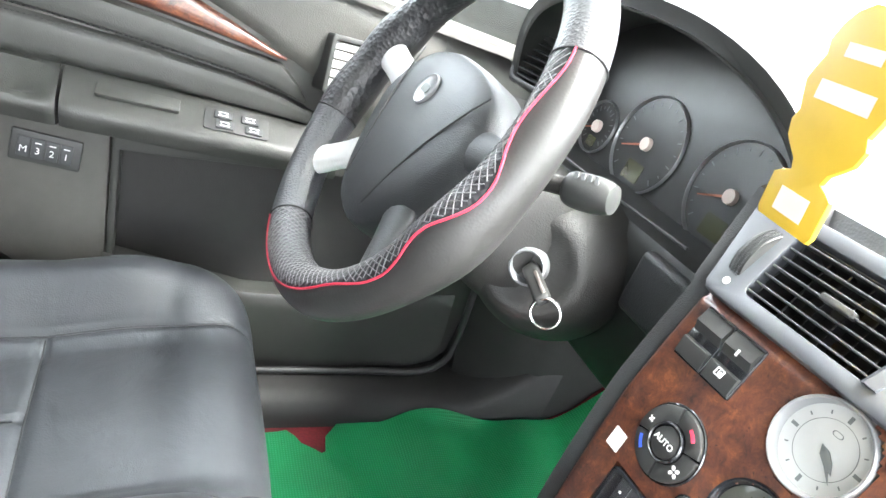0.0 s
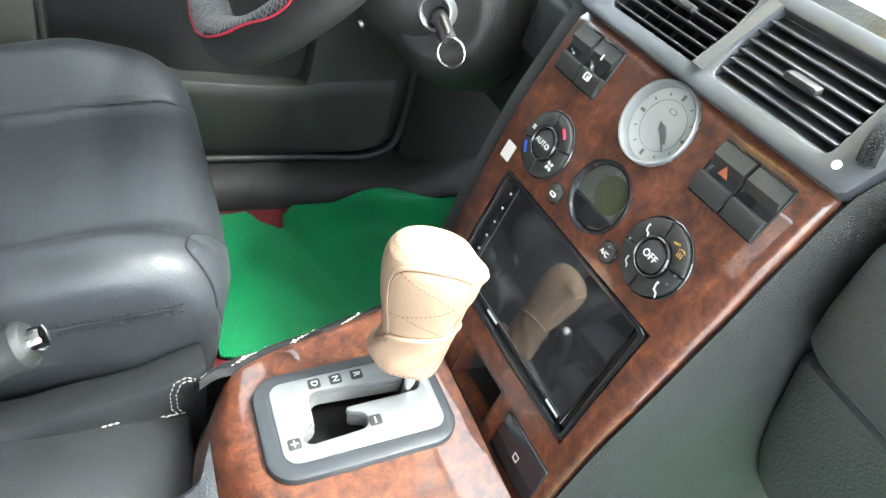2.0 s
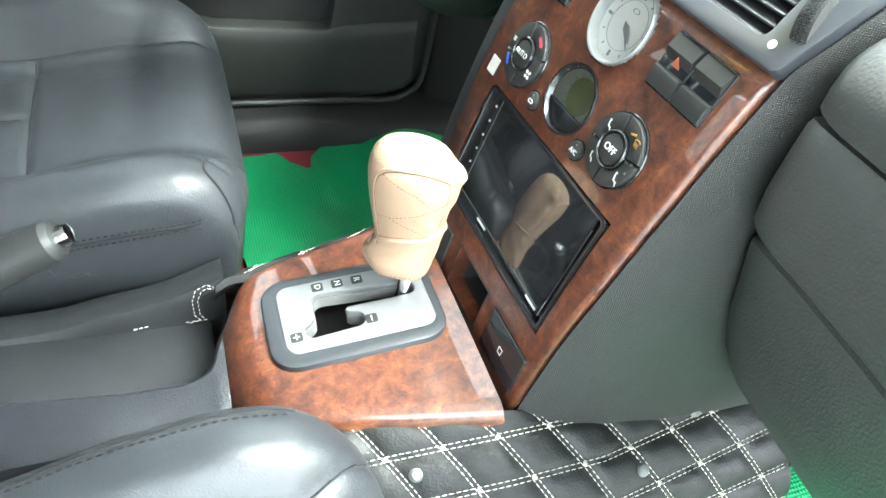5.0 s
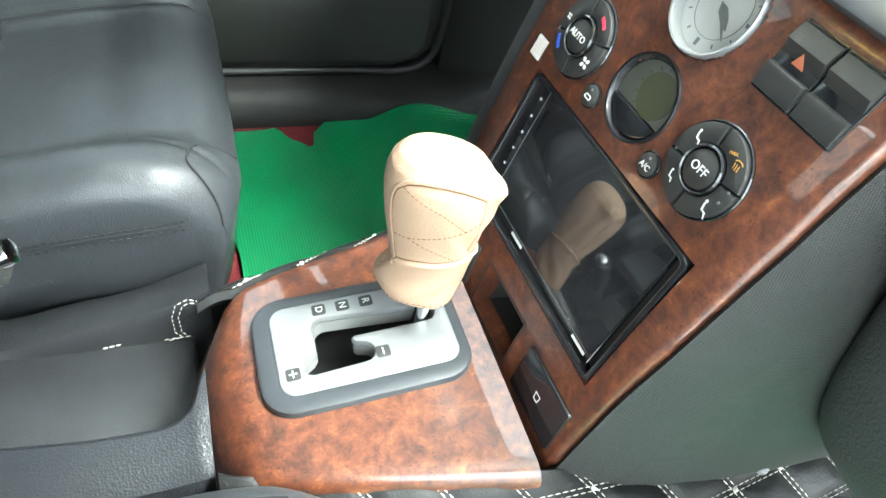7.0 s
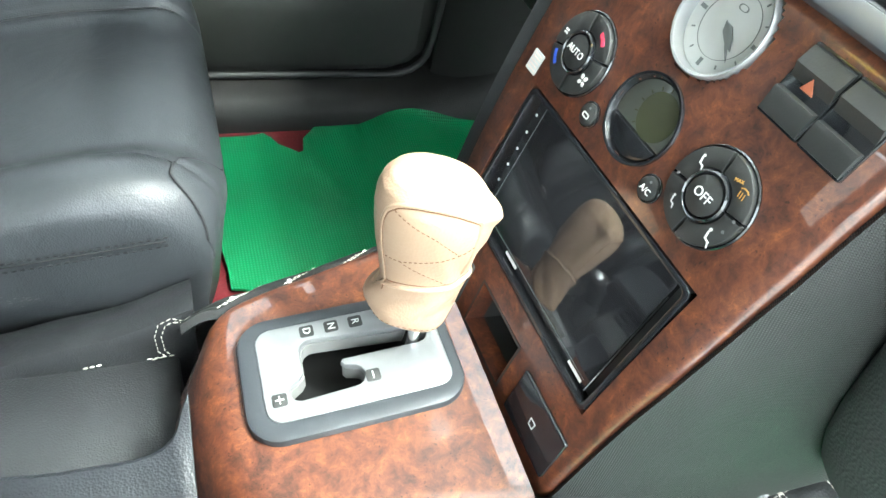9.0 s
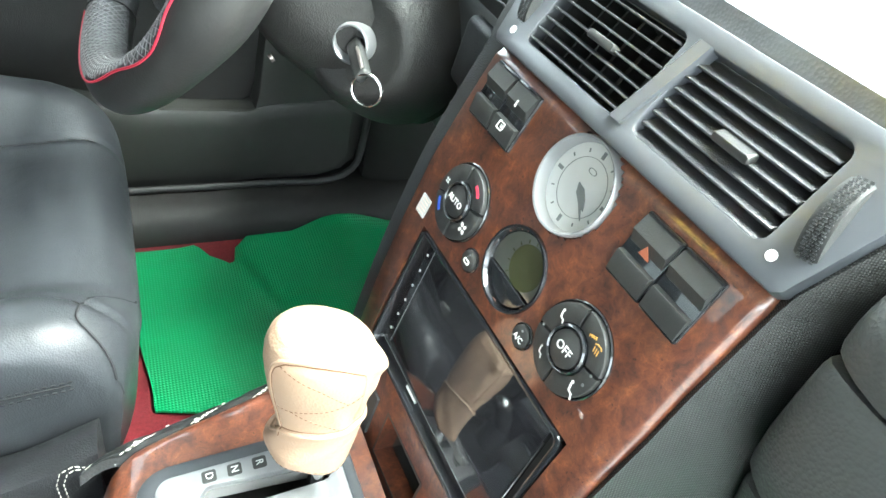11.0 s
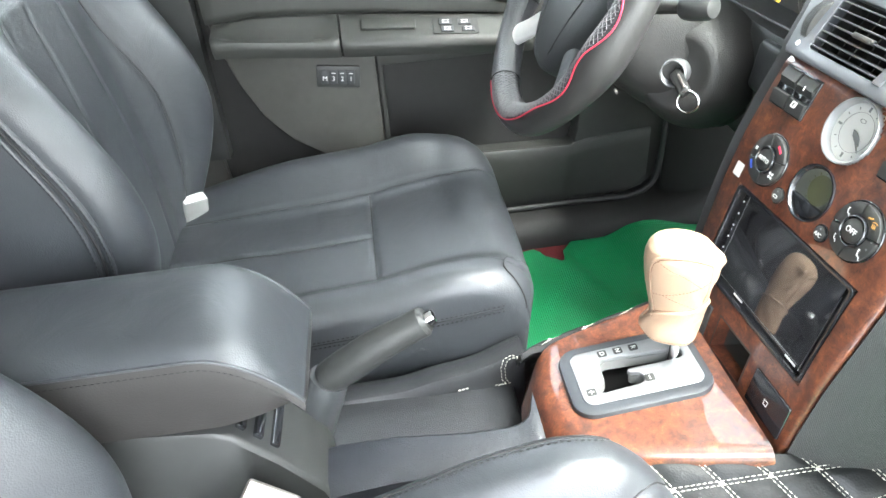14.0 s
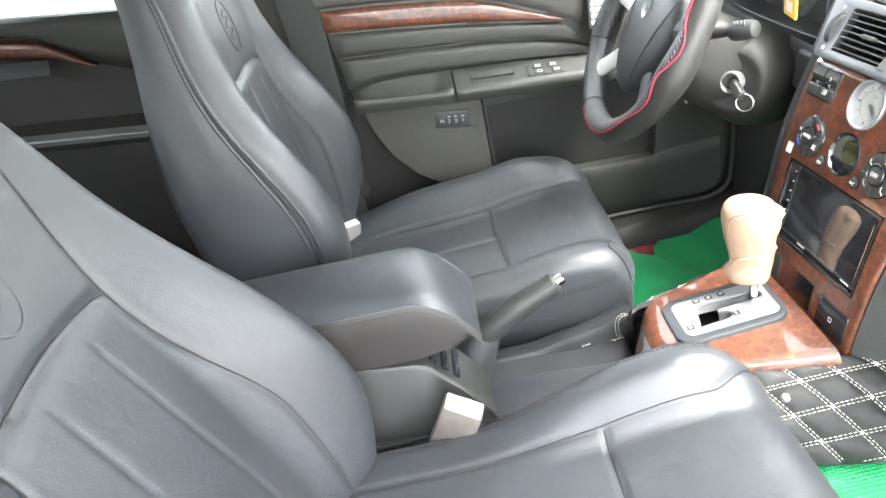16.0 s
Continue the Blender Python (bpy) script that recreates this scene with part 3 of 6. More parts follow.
# sill trim under the door
bm = bmesh.new()
rows = []
for x in np.linspace(-0.75, 0.84, 50):
    lift = 0.09 * sm(0.33, 0.52, x)
    inn = 0.010 * sm(0.22, 0.42, x)
    rows.append([(x, 0.622 - inn, 0.15), (x, 0.626 - inn, 0.176 + lift), (x, 0.640 - inn, 0.196 + lift), (x, 0.66, 0.204 + lift), (x, 0.69, 0.206 + lift), (x, 0.76, 0.206 + lift), (x, 0.76, 0.15)])
loft(bm, rows)
solo("sill_trim", bm, M_COLUMN, "black moulded plastic door sill trim", "sill trim", "structure")
bm = bmesh.new()
rows = []
for x in np.linspace(0.345, 0.85, 30):
    y0 = lerp([(0.345, 0.698), (0.355, 0.686), (0.38, 0.662), (0.42, 0.636), (0.47, 0.615), (0.55, 0.605), (0.85, 0.60)], x)
    rows.append([(x, y0, 0.15), (x, y0 + 0.010, 0.33), (x, min(0.74, y0 + 0.026), 0.62), (x, 0.76, 0.66), (x, 0.76, 0.15)])
loft(bm, rows)
solo("kick_panel", bm, M_COLUMN, "black footwell side panel beside the door", "kick panel", "structure")

# ---- rear door and rear bench, seen behind the front seat ----
rear_door = thing("rear_door", (-1.1, 0.75, 0.2), "dark rear car door with a burl wood strip", "car door")
bm = bmesh.new()
prism(bm, [(-1.62, 0.2), (-0.66, 0.2), (-0.66, 0.87), (-1.62, 1.0)], XZ @ pose(0, 0, -0.06), 0.05, 0.006)
part("lower_panel", bm, M_COLUMN, rear_door)
part("wood_strip", strip(lambda x: lerp([(-1.6, 0.90), (-1.18, 0.868), (-1.06, 0.845), (-0.985, 0.812)], x), lambda x: lerp([(-1.6, 0.93), (-1.18, 0.908), (-1.08, 0.885), (-0.985, 0.815)], x), -1.58, -0.988, 0.012), M_WOOD, rear_door, "burl wood strip")
part("upper_pad", strip(lambda x: lerp([(-1.6, 0.936), (-1.18, 0.914), (-1.08, 0.89), (-0.985, 0.82), (-0.7, 0.70)], x), lambda x: 0.985 - 0.13 * (x + 1.5), -1.58, -0.7, 0.01), M_DOOR_DARK, rear_door)
bm = bmesh.new()
rows = [[(x, DY + 0.002, 0.735 - 0.12 * (x + 1.25)), (x, DY - 0.05, 0.725 - 0.12 * (x + 1.25)), (x, DY - 0.055, 0.70 - 0.12 * (x + 1.25)), (x, DY + 0.002, 0.67 - 0.12 * (x + 1.25))] for x in np.linspace(-1.55, -0.8, 10)]
loft(bm, rows)
part("armrest", bm, M_DOOR_DARK, rear_door)
bm = bmesh.new()
prism(bm, rounded(0.13, 0.03, 0.005, cx=-1.13, cy=0.0), fr((0, DY - 0.05, 0.711), (1, 0, -0.12), (0, 0.4, 1)), 0.004, 0.001)
part("pull_handle", bm, M_PLASTIC_GREY, rear_door)
bm = bmesh.new()
tube(bm, [(x, DY - 0.058, 0.712 - 0.12 * (x + 1.25)) for x in (-1.55, -1.2, -0.82)], 0.0025, 8)
part("trim_line", bm, M_SILVER, rear_door)
bench = thing("rear_bench", (-1.35, 0, FLOOR), "black leather rear bench seat", "car seat")
bm = bmesh.new()
rows = []
for y in np.linspace(-0.66, 0.66, 45):
    e = 1 - max(0, (abs(y) - 0.6) / 0.06) ** 2 * 0.4
    g = 0.02 * math.exp(-((abs(y) - 0.12) / 0.03) ** 2)
    rows.append([(-0.98, y, 0.30), (-0.96, y, 0.30 + 0.08 * e), (-1.0, y, 0.30 + 0.13 * e - g), (-1.15, y, 0.30 + 0.15 * e - g), (-1.5, y, 0.30 + 0.11 * e), (-1.5, y, 0.2), (-0.98, y, 0.2)])
loft(bm, rows)
part("seat", bm, M_LEATHER, bench)
bm = bmesh.new()
rows = []
for y in np.linspace(-0.66, 0.66, 45):
    g = 0.025 * math.exp(-((abs(y) - 0.12) / 0.03) ** 2)
    rows.append([(-1.45 - g, y, 0.36), (-1.47 - g, y, 0.6), (-1.55 - g, y, 0.85), (-1.60, y, 0.88), (-1.70, y, 0.85), (-1.62, y, 0.3)])
loft(bm, rows)
part("backrest", bm, M_LEATHER, bench)

# ---- centre stack: a curved fascia; y across, s along its height ----
Z0 = 0.42
ZZ = np.linspace(-0.08, 0.45, 600)
SS = np.concatenate([[0], np.cumsum(np.sqrt(1 + (0.13 + 0.5 * (ZZ[1:] + ZZ[:-1])) ** 2) * np.diff(ZZ))])
SS -= np.interp(0, ZZ, SS)


def stack(y, s):
    """Local frame on the fascia: x to the right as one sits, y up along it, z out of it."""
    zz = float(np.interp(s, SS, ZZ))
    x = 0.126 + 0.13 * zz + 0.5 * zz * zz - 0.05 * y
    return fr((x, y, Z0 + zz), (0.05, -1, 0), (0.13 + zz, 0, 1))


def half(s):
    return lerp([(-0.05, 0.108), (0.0, 0.1155), (0.09, 0.119), (0.16, 0.124), (0.22, 0.1285), (0.32, 0.1285)], s)


def half_right(s):
    """Half width towards the passenger."""
    return half(s) - 0.0045 * sm(0.12, 0.25, s)


fascia = thing("fascia_panel", (0.13, 0, Z0), "glossy red-brown burl wood centre console fascia", "console panel")


def filled(breaks, step):
    """Even steps between fixed values."""
    out = []
    for a, b in zip(breaks, breaks[1:]):
        n = max(1, round((b - a) / step))
        out += [a + (b - a) * k / n for k in range(n)]
    return out + [breaks[-1]]


srows = filled([-0.028, -0.012, 0.0, 0.042, 0.0655, 0.1785, 0.303, 0.3085, 0.311], 0.0024)
inner = filled([-0.0985, -0.0295, 0.0305, 0.0935], 0.0024)
bm = bmesh.new()
grid, plan = [], []
for s in srows:
    h, hr = half(s), half_right(s)
    cols = [(-hr, -0.012), (-hr, -0.006), (-hr + 0.0015, -0.002), (-hr + 0.005, 0)] + [(y, 0) for y in inner] + [(h - 0.005, 0), (h - 0.0015, -0.002), (h, -0.006), (h, -0.012)]
    top = -0.003 * sm(0.304, 0.311, s) - 0.004 * sm(-0.016, -0.028, s)
    grid.append([bm.verts.new(stack(y, s) @ Vector((0, 0, w + top))) for y, w in cols])
    plan.append([(y, s) for y, w in cols])
for i in range(len(srows) - 1):
    for j in range(len(plan[0]) - 1):
        y, s = (plan[i][j][0] + plan[i][j + 1][0]) / 2, (srows[i] + srows[i + 1]) / 2
        screen = 0.0655 < s < 0.1785 and -0.0985 < y < 0.0935
        cubby = 0.0 < s < 0.042 and -0.0295 < y < 0.0305
        dials = math.hypot(y - 0.001, s - 0.2815) < 0.0308 or math.hypot(y - 0.001, s - 0.2175) < 0.0258
        if not (screen or cubby or dials):
            bm.faces.new((grid[i][j], grid[i][j + 1], grid[i + 1][j + 1], grid[i + 1][j]))
bmesh.ops.delete(bm, geom=[v for v in bm.verts if not v.link_faces], context="VERTS")
ext = bmesh.ops.extrude_edge_only(bm, edges=[e for e in bm.edges if e.is_boundary])["geom"]
bmesh.ops.translate(bm, verts=[g for g in ext if isinstance(g, bmesh.types.BMVert)], vec=(0.016, 0, -0.001))
part("wood_panel", bm, M_WOOD, fascia, "lacquered burl wood", angle=50)
bm = bmesh.new()
f = stack(0.0005, 0.021)
for sx, sy, wx, wy in ((0, 0.0225, 0.064, 0.002), (0, -0.0225, 0.064, 0.002), (0.0315, 0, 0.002, 0.045), (-0.0315, 0, 0.002, 0.045)):
    box(bm, f @ pose(sx, sy, -0.028), (wx, wy, 0.056))
box(bm, f @ pose(0, 0, -0.055), (0.064, 0.046, 0.002))
part("storage_cubby", bm, M_PLASTIC, fascia, "small open black storage cubby")

# stereo unit with a dark screen
stereo = thing("car_stereo", tuple(stack(-0.003, 0.12) @ Vector((0, 0, -0.03))), "black touchscreen car stereo, switched off, set in the fascia", "car stereo")
f = stack(-0.0025, 0.122)
bm = bmesh.new()
prism(bm, rounded(0.190, 0.111, 0.006), f @ pose(0, 0, -0.02), 0.0195, 0.0012, holes=[rounded(0.181, 0.103, 0.004)[::-1]])
part("frame", bm, M_PLASTIC_GLOSS, stereo)
bm = bmesh.new()
box(bm, f @ pose(0, 0, -0.030), (0.188, 0.109, 0.04), 0.001)
part("housing", bm, M_PLASTIC, stereo)
bm = bmesh.new()
prism(bm, rounded(0.172, 0.099, 0.003), f @ pose(-0.004, 0.0, -0.011), 0.005, 0.0006)
glassy = part("screen", bm, M_SCREEN, stereo, "dark reflective glass screen")
bm = bmesh.new()
box(bm, f @ pose(0.0835, -0.004, -0.005), (0.0008, 0.088, 0.0008))
box(bm, f @ pose(-0.004, 0.0515, -0.0045), (0.168, 0.0012, 0.001))
part("trim_line", bm, M_CHROME, stereo)
bm = bmesh.new()
box(bm, f @ pose(-0.004, -0.0445, -0.0057), (0.165, 0.0003, 0.0003))
box(bm, f @ pose(-0.076, 0.004, -0.0057), (0.0003, 0.09, 0.0003))
part("screen_edge", bm, M_DARKPRINT, stereo)
for k in range(6):
    bm = bmesh.new()
    prism(bm, circle(0.0011, 10), f @ pose(-0.082, 0.04 - 0.0145 * k, -0.0058), 0.0003)
    part("touch_symbol", bm, M_WHITE, stereo)
for u0, step in ((0.062, 0.0025), (-0.02, -0.0025)):
    bm = bmesh.new()
    box(bm, f @ pose(u0 + 3 * step, -0.0475, -0.0057), (0.0165, 0.0022, 0.0003))
    part("printed_bar", bm, M_WHITE, stereo)


def sector(bm, m, r0, r1, a0, a1, depth, bevel):
    n = max(4, int(abs(a1 - a0) / 6))
    angs = [radians(a0 + (a1 - a0) * k / n) for k in range(n + 1)]
    prism(bm, [(r1 * math.cos(a), r1 * math.sin(a)) for a in angs] + [(r0 * math.cos(a), r0 * math.sin(a)) for a in angs[::-1]], m, depth, bevel)


def person_icon(bm, m, k=1.0):
    prism(bm, circle(0.0008 * k, 8, 0.0, 0.0026 * k), m, 0.0003)
    box(bm, m @ pose(0.0002 * k, 0.0, 0.00015, 0, 0, 15), (0.0009 * k, 0.0036 * k, 0.0003))
    box(bm, m @ pose(0.0018 * k, -0.0018 * k, 0.00015, 0, 0, -10), (0.0034 * k, 0.0008 * k, 0.0003))
    box(bm, m @ pose(0.0035 * k, -0.0032 * k, 0.00015, 0, 0, -60), (0.0024 * k, 0.0007 * k, 0.0003))


def climate_dial(y, s, text, temperature):
    f = stack(y, s)
    d = thing("climate_dial", tuple(f.translation), "round black climate control dial marked " + text, "control dial", "climate dials")
    bm = bmesh.new()
    lathe(bm, f, [(0.0, -0.004), (0.0272, -0.004), (0.0275, 0.001), (0.0268, 0.0018), (0.0262, 0.0008), (0.0, 0.0008)], 48)
    part("bezel", bm, M_PLASTIC_GLOSS, d)
    gap = 2.0
    cuts = (100, 15, -80, -165) if temperature else (98, 8, -90, -172)
    for k in range(4):
        a1, a0 = cuts[k] - gap, (cuts[k + 1] if k < 3 else cuts[0] - 360) + gap
        bm = bmesh.new()
        sector(bm, f @ pose(0, 0, 0.0005), 0.0142, 0.0256, a0, a1, 0.0042, 0.0009)
        part("button", bm, M_PLASTIC, d)
    bm = bmesh.new()
    lathe(bm, f, [(0.0, 0.0), (0.0137, 0.0), (0.0137, 0.0062), (0.0128, 0.0072), (0.0118, 0.0062), (0.0115, 0.004), (0.0, 0.004)], 40)
    part("collar", bm, M_PLASTIC_GLOSS, d)
    bm = bmesh.new()
    lathe(bm, f, [(0.0, 0.003), (0.011, 0.003), (0.0108, 0.0062), (0.0098, 0.0068), (0.0, 0.0072)], 40)
    cap = part("centre_cap", bm, M_PLASTIC, d)
    lettering(text, f @ pose(0, 0, 0.0074), 0.0072 if len(text) < 4 else 0.0062, M_WHITE, cap)
    h = 0.0049
    if temperature:
        for a0, a1, mt in ((42, 66, M_REDPRINT), (205, 232, M_BLUEPRINT)):
            bm = bmesh.new()
            sector(bm, f @ pose(0, 0, h), 0.019, 0.0215, a0, a1, 0.0003, 0)
            part("print", bm, mt, d)
        for ang, k in ((168, 0.55), (-28, 1.0)):
            bm = bmesh.new()
            c = f @ pose(0.0198 * math.cos(radians(ang)), 0.0198 * math.sin(radians(ang)), h)
            for q in range(4):
                prism(bm, [(0.0009 * k + 0.0017 * k * (1 + math.cos(t)), 0.0013 * k * math.sin(t)) for t in np.linspace(0, 2 * math.pi, 9)[:-1]], c @ pose(0, 0, 0, 0, 0, 45 + 90 * q), 0.0003)
            part("fan_symbol", bm, M_WHITE, d)
    else:
        for ang, k in ((145, 1.0), (-135, 0.9), (-38, 1.2)):
            bm = bmesh.new()
            person_icon(bm, f @ pose(0.0195 * math.cos(radians(ang)), 0.0195 * math.sin(radians(ang)), h), k)
            part("airflow_symbol", bm, M_WHITE, d)
        bm = bmesh.new()
        c = f @ pose(0.0205 * math.cos(radians(45)), 0.0205 * math.sin(radians(45)), h)
        prism(bm, [(-0.003, 0.0016), (-0.0015, 0.0027), (0.0015, 0.0027), (0.003, 0.0016), (0.0024, 0.0012), (0.0012, 0.0021), (-0.0012, 0.0021), (-0.0024, 0.0012)], c, 0.0003)
        for q in (-0.0016, 0.0, 0.0016):
            box(bm, c @ pose(q, -0.0012, 0.00015, 0, 0, 12), (0.0004, 0.0032, 0.0003))
        part("defrost_symbol", bm, M_ORANGE, d)
        lettering("MAX", c @ pose(-0.0062, 0.003, 0.0002, 0, 0, 20), 0.0026, M_ORANGE, d)
        for ang in (6, -14, 186):
            bm = bmesh.new()
            prism(bm, circle(0.0009, 10), f @ pose(0.0215 * math.cos(radians(ang)), 0.0215 * math.sin(radians(ang)), h), 0.0003)
            part("indicator", bm, M_DARKPRINT, d)
    return d


climate_dial(0.0705, 0.2165, "AUTO", True)
climate_dial(-0.0652, 0.2172, "OFF", False)


def round_button(y, s, text):
    f = stack(y, s)
    d = thing("round_button", tuple(f.translation), "small round black push button on the wood fascia", "button", "round fascia buttons")
    bm = bmesh.new()
    lathe(bm, f, [(0, -0.002), (0.0084, -0.002), (0.0084, 0.0012), (0.0078, 0.0016), (0.0074, 0.0008), (0, 0.0008)], 28)
    part("bezel", bm, M_PLASTIC_GLOSS, d)
    bm = bmesh.new()
    lathe(bm, f, [(0, 0), (0.0072, 0), (0.007, 0.0026), (0.0062, 0.0032), (0, 0.0034)], 28)
    part("cap", bm, M_PLASTIC, d)
    if text:
        lettering(text, f @ pose(0, -0.0012, 0.0037), 0.0052, M_WHITE, d)
    else:
        bm = bmesh.new()
        prism(bm, rounded(0.0064, 0.0034, 0.0014, cy=-0.001), f @ pose(0, 0, 0.0034), 0.0003, holes=[rounded(0.0046, 0.0018, 0.0008, cy=-0.001)[::-1]])
        part("car_symbol", bm, M_WHITE, d)
    bm = bmesh.new()
    prism(bm, circle(0.0008, 10, 0, 0.0042), f @ pose(0, 0, 0.0032), 0.0004)
    part("indicator", bm, M_DARKPRINT, d)


round_button(-0.034, 0.195, "A/C")
round_button(0.035, 0.195, "")

# round display: dark lower third, olive upper part
f = stack(0.001, 0.2175)
disp = thing("climate_display", tuple(f.translation), "round dark climate display with an olive panel, switched off", "display")
bm = bmesh.new()
lathe(bm, f, [(0, -0.012), (0.0275, -0.012), (0.0275, 0.001), (0.0272, 0.0022), (0.0258, 0.002), (0.0236, -0.003), (0, -0.003)], 48)
part("bezel", bm, M_PLASTIC_GLOSS, disp)
lo = [(0.0235 * math.cos(a), 0.0235 * math.sin(a)) for a in np.linspace(radians(202), radians(338), 24)]
hi = [(0.0235 * math.cos(a), 0.0235 * math.sin(a)) for a in np.linspace(radians(-20), radians(200), 36)]
bm = bmesh.new()
prism(bm, lo, f @ pose(0, 0, -0.0035), 0.003, 0.0004)
part("lower_lens", bm, M_PLASTIC_GLOSS, disp)
bm = bmesh.new()
prism(bm, hi, f @ pose(0, 0, -0.0035), 0.0015, 0.0003)
part("upper_lens", bm, M_LCD_DARK, disp)
bm = bmesh.new()
prism(bm, circle(0.0145, 28, 0.006, 0.006), f @ pose(0, 0, -0.0019), 0.0004)
part("panel", bm, M_LCD, disp)
bm = bmesh.new()
for k in range(7):
    a = radians(100 + 25 * k)
    box(bm, f @ pose(0.006 + 0.0162 * math.cos(a), 0.006 + 0.0162 * math.sin(a), -0.0017, 0, 0, math.degrees(a)), (0.0022, 0.0007, 0.0003))
part("printed_bars", bm, M_LCD, disp)

# clock
f = stack(0.001, 0.2815)
clock = thing("dashboard_clock", tuple(f.translation), "round analogue clock with silver face and pale rim", "clock")
bm = bmesh.new()
lathe(bm, f, [(0.0, -0.012), (0.0296, -0.012), (0.0300, 0.001), (0.0296, 0.003), (0.0290, 0.0035), (0.0278, 0.003), (0.0269, -0.001), (0.0264, -0.0065), (0, -0.0065)], 60)
part("rim", bm, M_SILVER, clock, "pale satin silver rim")
bm = bmesh.new()
lathe(bm, f, [(0, -0.0068), (0.0268, -0.0068), (0.0268, -0.0055), (0, -0.0055)], 48)
face = part("face", bm, M_DIALFACE, clock, "pale silver dial")
for k in range(12):
    a = radians(90 - 30 * k)
    bm = bmesh.new()
    L, W = (0.0044, 0.0022) if k % 3 == 0 else (0.0022, 0.0008)
    box(bm, f @ pose(0.0218 * math.cos(a), 0.0218 * math.sin(a), -0.0053, 0, 0, math.degrees(a)), (L, W, 0.0005))
    part("hour_mark", bm, M_DARKPRINT, face)
bm = bmesh.new()
prism(bm, circle(0.0182, 48), f @ pose(0, 0, -0.0055), 0.0003, holes=[circle(0.0179, 48)[::-1]])
part("minute_ring", bm, M_DARKPRINT, face)
bm = bmesh.new()
prism(bm, [(1.5 * a, b) for a, b in rounded(0.0046, 0.0034, 0.0016, cy=0.011)], f @ pose(0, 0, -0.0055), 0.0003, holes=[[(1.5 * a, b) for a, b in rounded(0.0038, 0.0026, 0.0012, cy=0.011)][::-1]])
part("oval_mark", bm, M_DARKPRINT, face)
for ang, L, W in ((-36, 0.015, 0.0055), (-44, 0.020, 0.002)):
    bm = bmesh.new()
    prism(bm, [(-0.003, 0), (0.002, W * 0.5), (L * 0.6, W * 0.42), (L, 0), (L * 0.6, -W * 0.42), (0.002, -W * 0.5)], f @ pose(0, 0, -0.0045, 0, 0, ang), 0.0008)
    part("hand", bm, M_DARKPRINT, clock)


def rocker_switch(y, s, w, h, mark=None):
    f = stack(y, s)
    d = thing("rocker_switch", tuple(f.translation), {"hazard": "black hazard switch with a red triangle", "window": "black rocker switch with a heated window symbol"}.get(mark, "plain black rocker switch"), "switch", "fascia rocker switches")
    bm = bmesh.new()
    prism(bm, rounded(w, h, 0.0015), f @ pose(0, 0, -0.008), 0.010, 0.0006)
    part("surround", bm, M_PLASTIC_GLOSS, d)
    bm = bmesh.new()
    prof = [(-0.47, 0.0015), (-0.46, 0.0032), (-0.18, 0.0052), (-0.14, 0.0050), (-0.10, 0.0012), (0.0, 0.0014), (0.10, 0.0030), (0.20, 0.0058), (0.44, 0.0036), (0.47, 0.0015)]
    loft(bm, [[f @ Vector((u * w, v * h, o)) for v, o in prof] + [f @ Vector((u * w, 0, -0.002))] for u in (-0.46, -0.44, 0.44, 0.46)])
    part("rocker", bm, M_PLASTIC, d, angle=25)
    if mark == "hazard":
        bm = bmesh.new()
        prism(bm, [(-0.0042, -0.0006), (0.0042, -0.0006), (0, 0.0066)], f @ pose(0, 0, 0.0019, 25), 0.0004)
        part("triangle_symbol", bm, M_HAZARD, d)
    elif mark == "window":
        bm = bmesh.new()
        prism(bm, rounded(0.0066, 0.0056, 0.0008, cy=-0.009), f @ pose(0, 0, 0.0052, -8), 0.0003, holes=[rounded(0.0052, 0.0042, 0.0006, cy=-0.009)[::-1]])
        for q in (-0.0014, 0, 0.0014):
            box(bm, f @ pose(q, -0.009, 0.0045), (0.0006, 0.0034, 0.0012))
        box(bm, f @ pose(0.0, 0.008, 0.0056), (0.0016, 0.0044, 0.0004))
        part("window_symbol", bm, M_WHITE, d)
    return d


rocker_switch(-0.0632, 0.2825, 0.0280, 0.0390, "hazard")
rocker_switch(-0.0918, 0.2825, 0.0280, 0.0390)
rocker_switch(0.1005, 0.284, 0.0265, 0.0405)
rocker_switch(0.0735, 0.284, 0.0265, 0.0405, "window")

# covers in the bottom row
f = stack(-0.0765, 0.0205)
cover = thing("socket_cover", tuple(f.translation), "flat black flap over a power socket, with a small symbol", "socket cover")
bm = bmesh.new()
prism(bm, rounded(0.0585, 0.042, 0.002), f @ pose(0, 0, -0.004), 0.0065, 0.0015)
part("flap", bm, M_PLASTIC_GLOSS, cover)
bm = bmesh.new()
prism(bm, [(-0.0032, 0.003), (0.0032, 0.003), (0.0026, -0.0035), (-0.0026, -0.0035)], f @ pose(0, 0, 0.0025), 0.0003, holes=[[(-0.002, -0.0027), (0.002, -0.0027), (0.0025, 0.0022), (-0.0025, 0.0022)]])
part("socket_symbol", bm, M_WHITE, cover)
f = stack(0.0735, 0.0205)
blank = thing("blank_cover", tuple(f.translation), "flat black blanking plate in the wood fascia", "cover plate")
bm = bmesh.new()
prism(bm, rounded(0.052, 0.042, 0.002), f @ pose(0, 0, -0.004), 0.0062, 0.0015)
part("plate", bm, M_PLASTIC, blank)

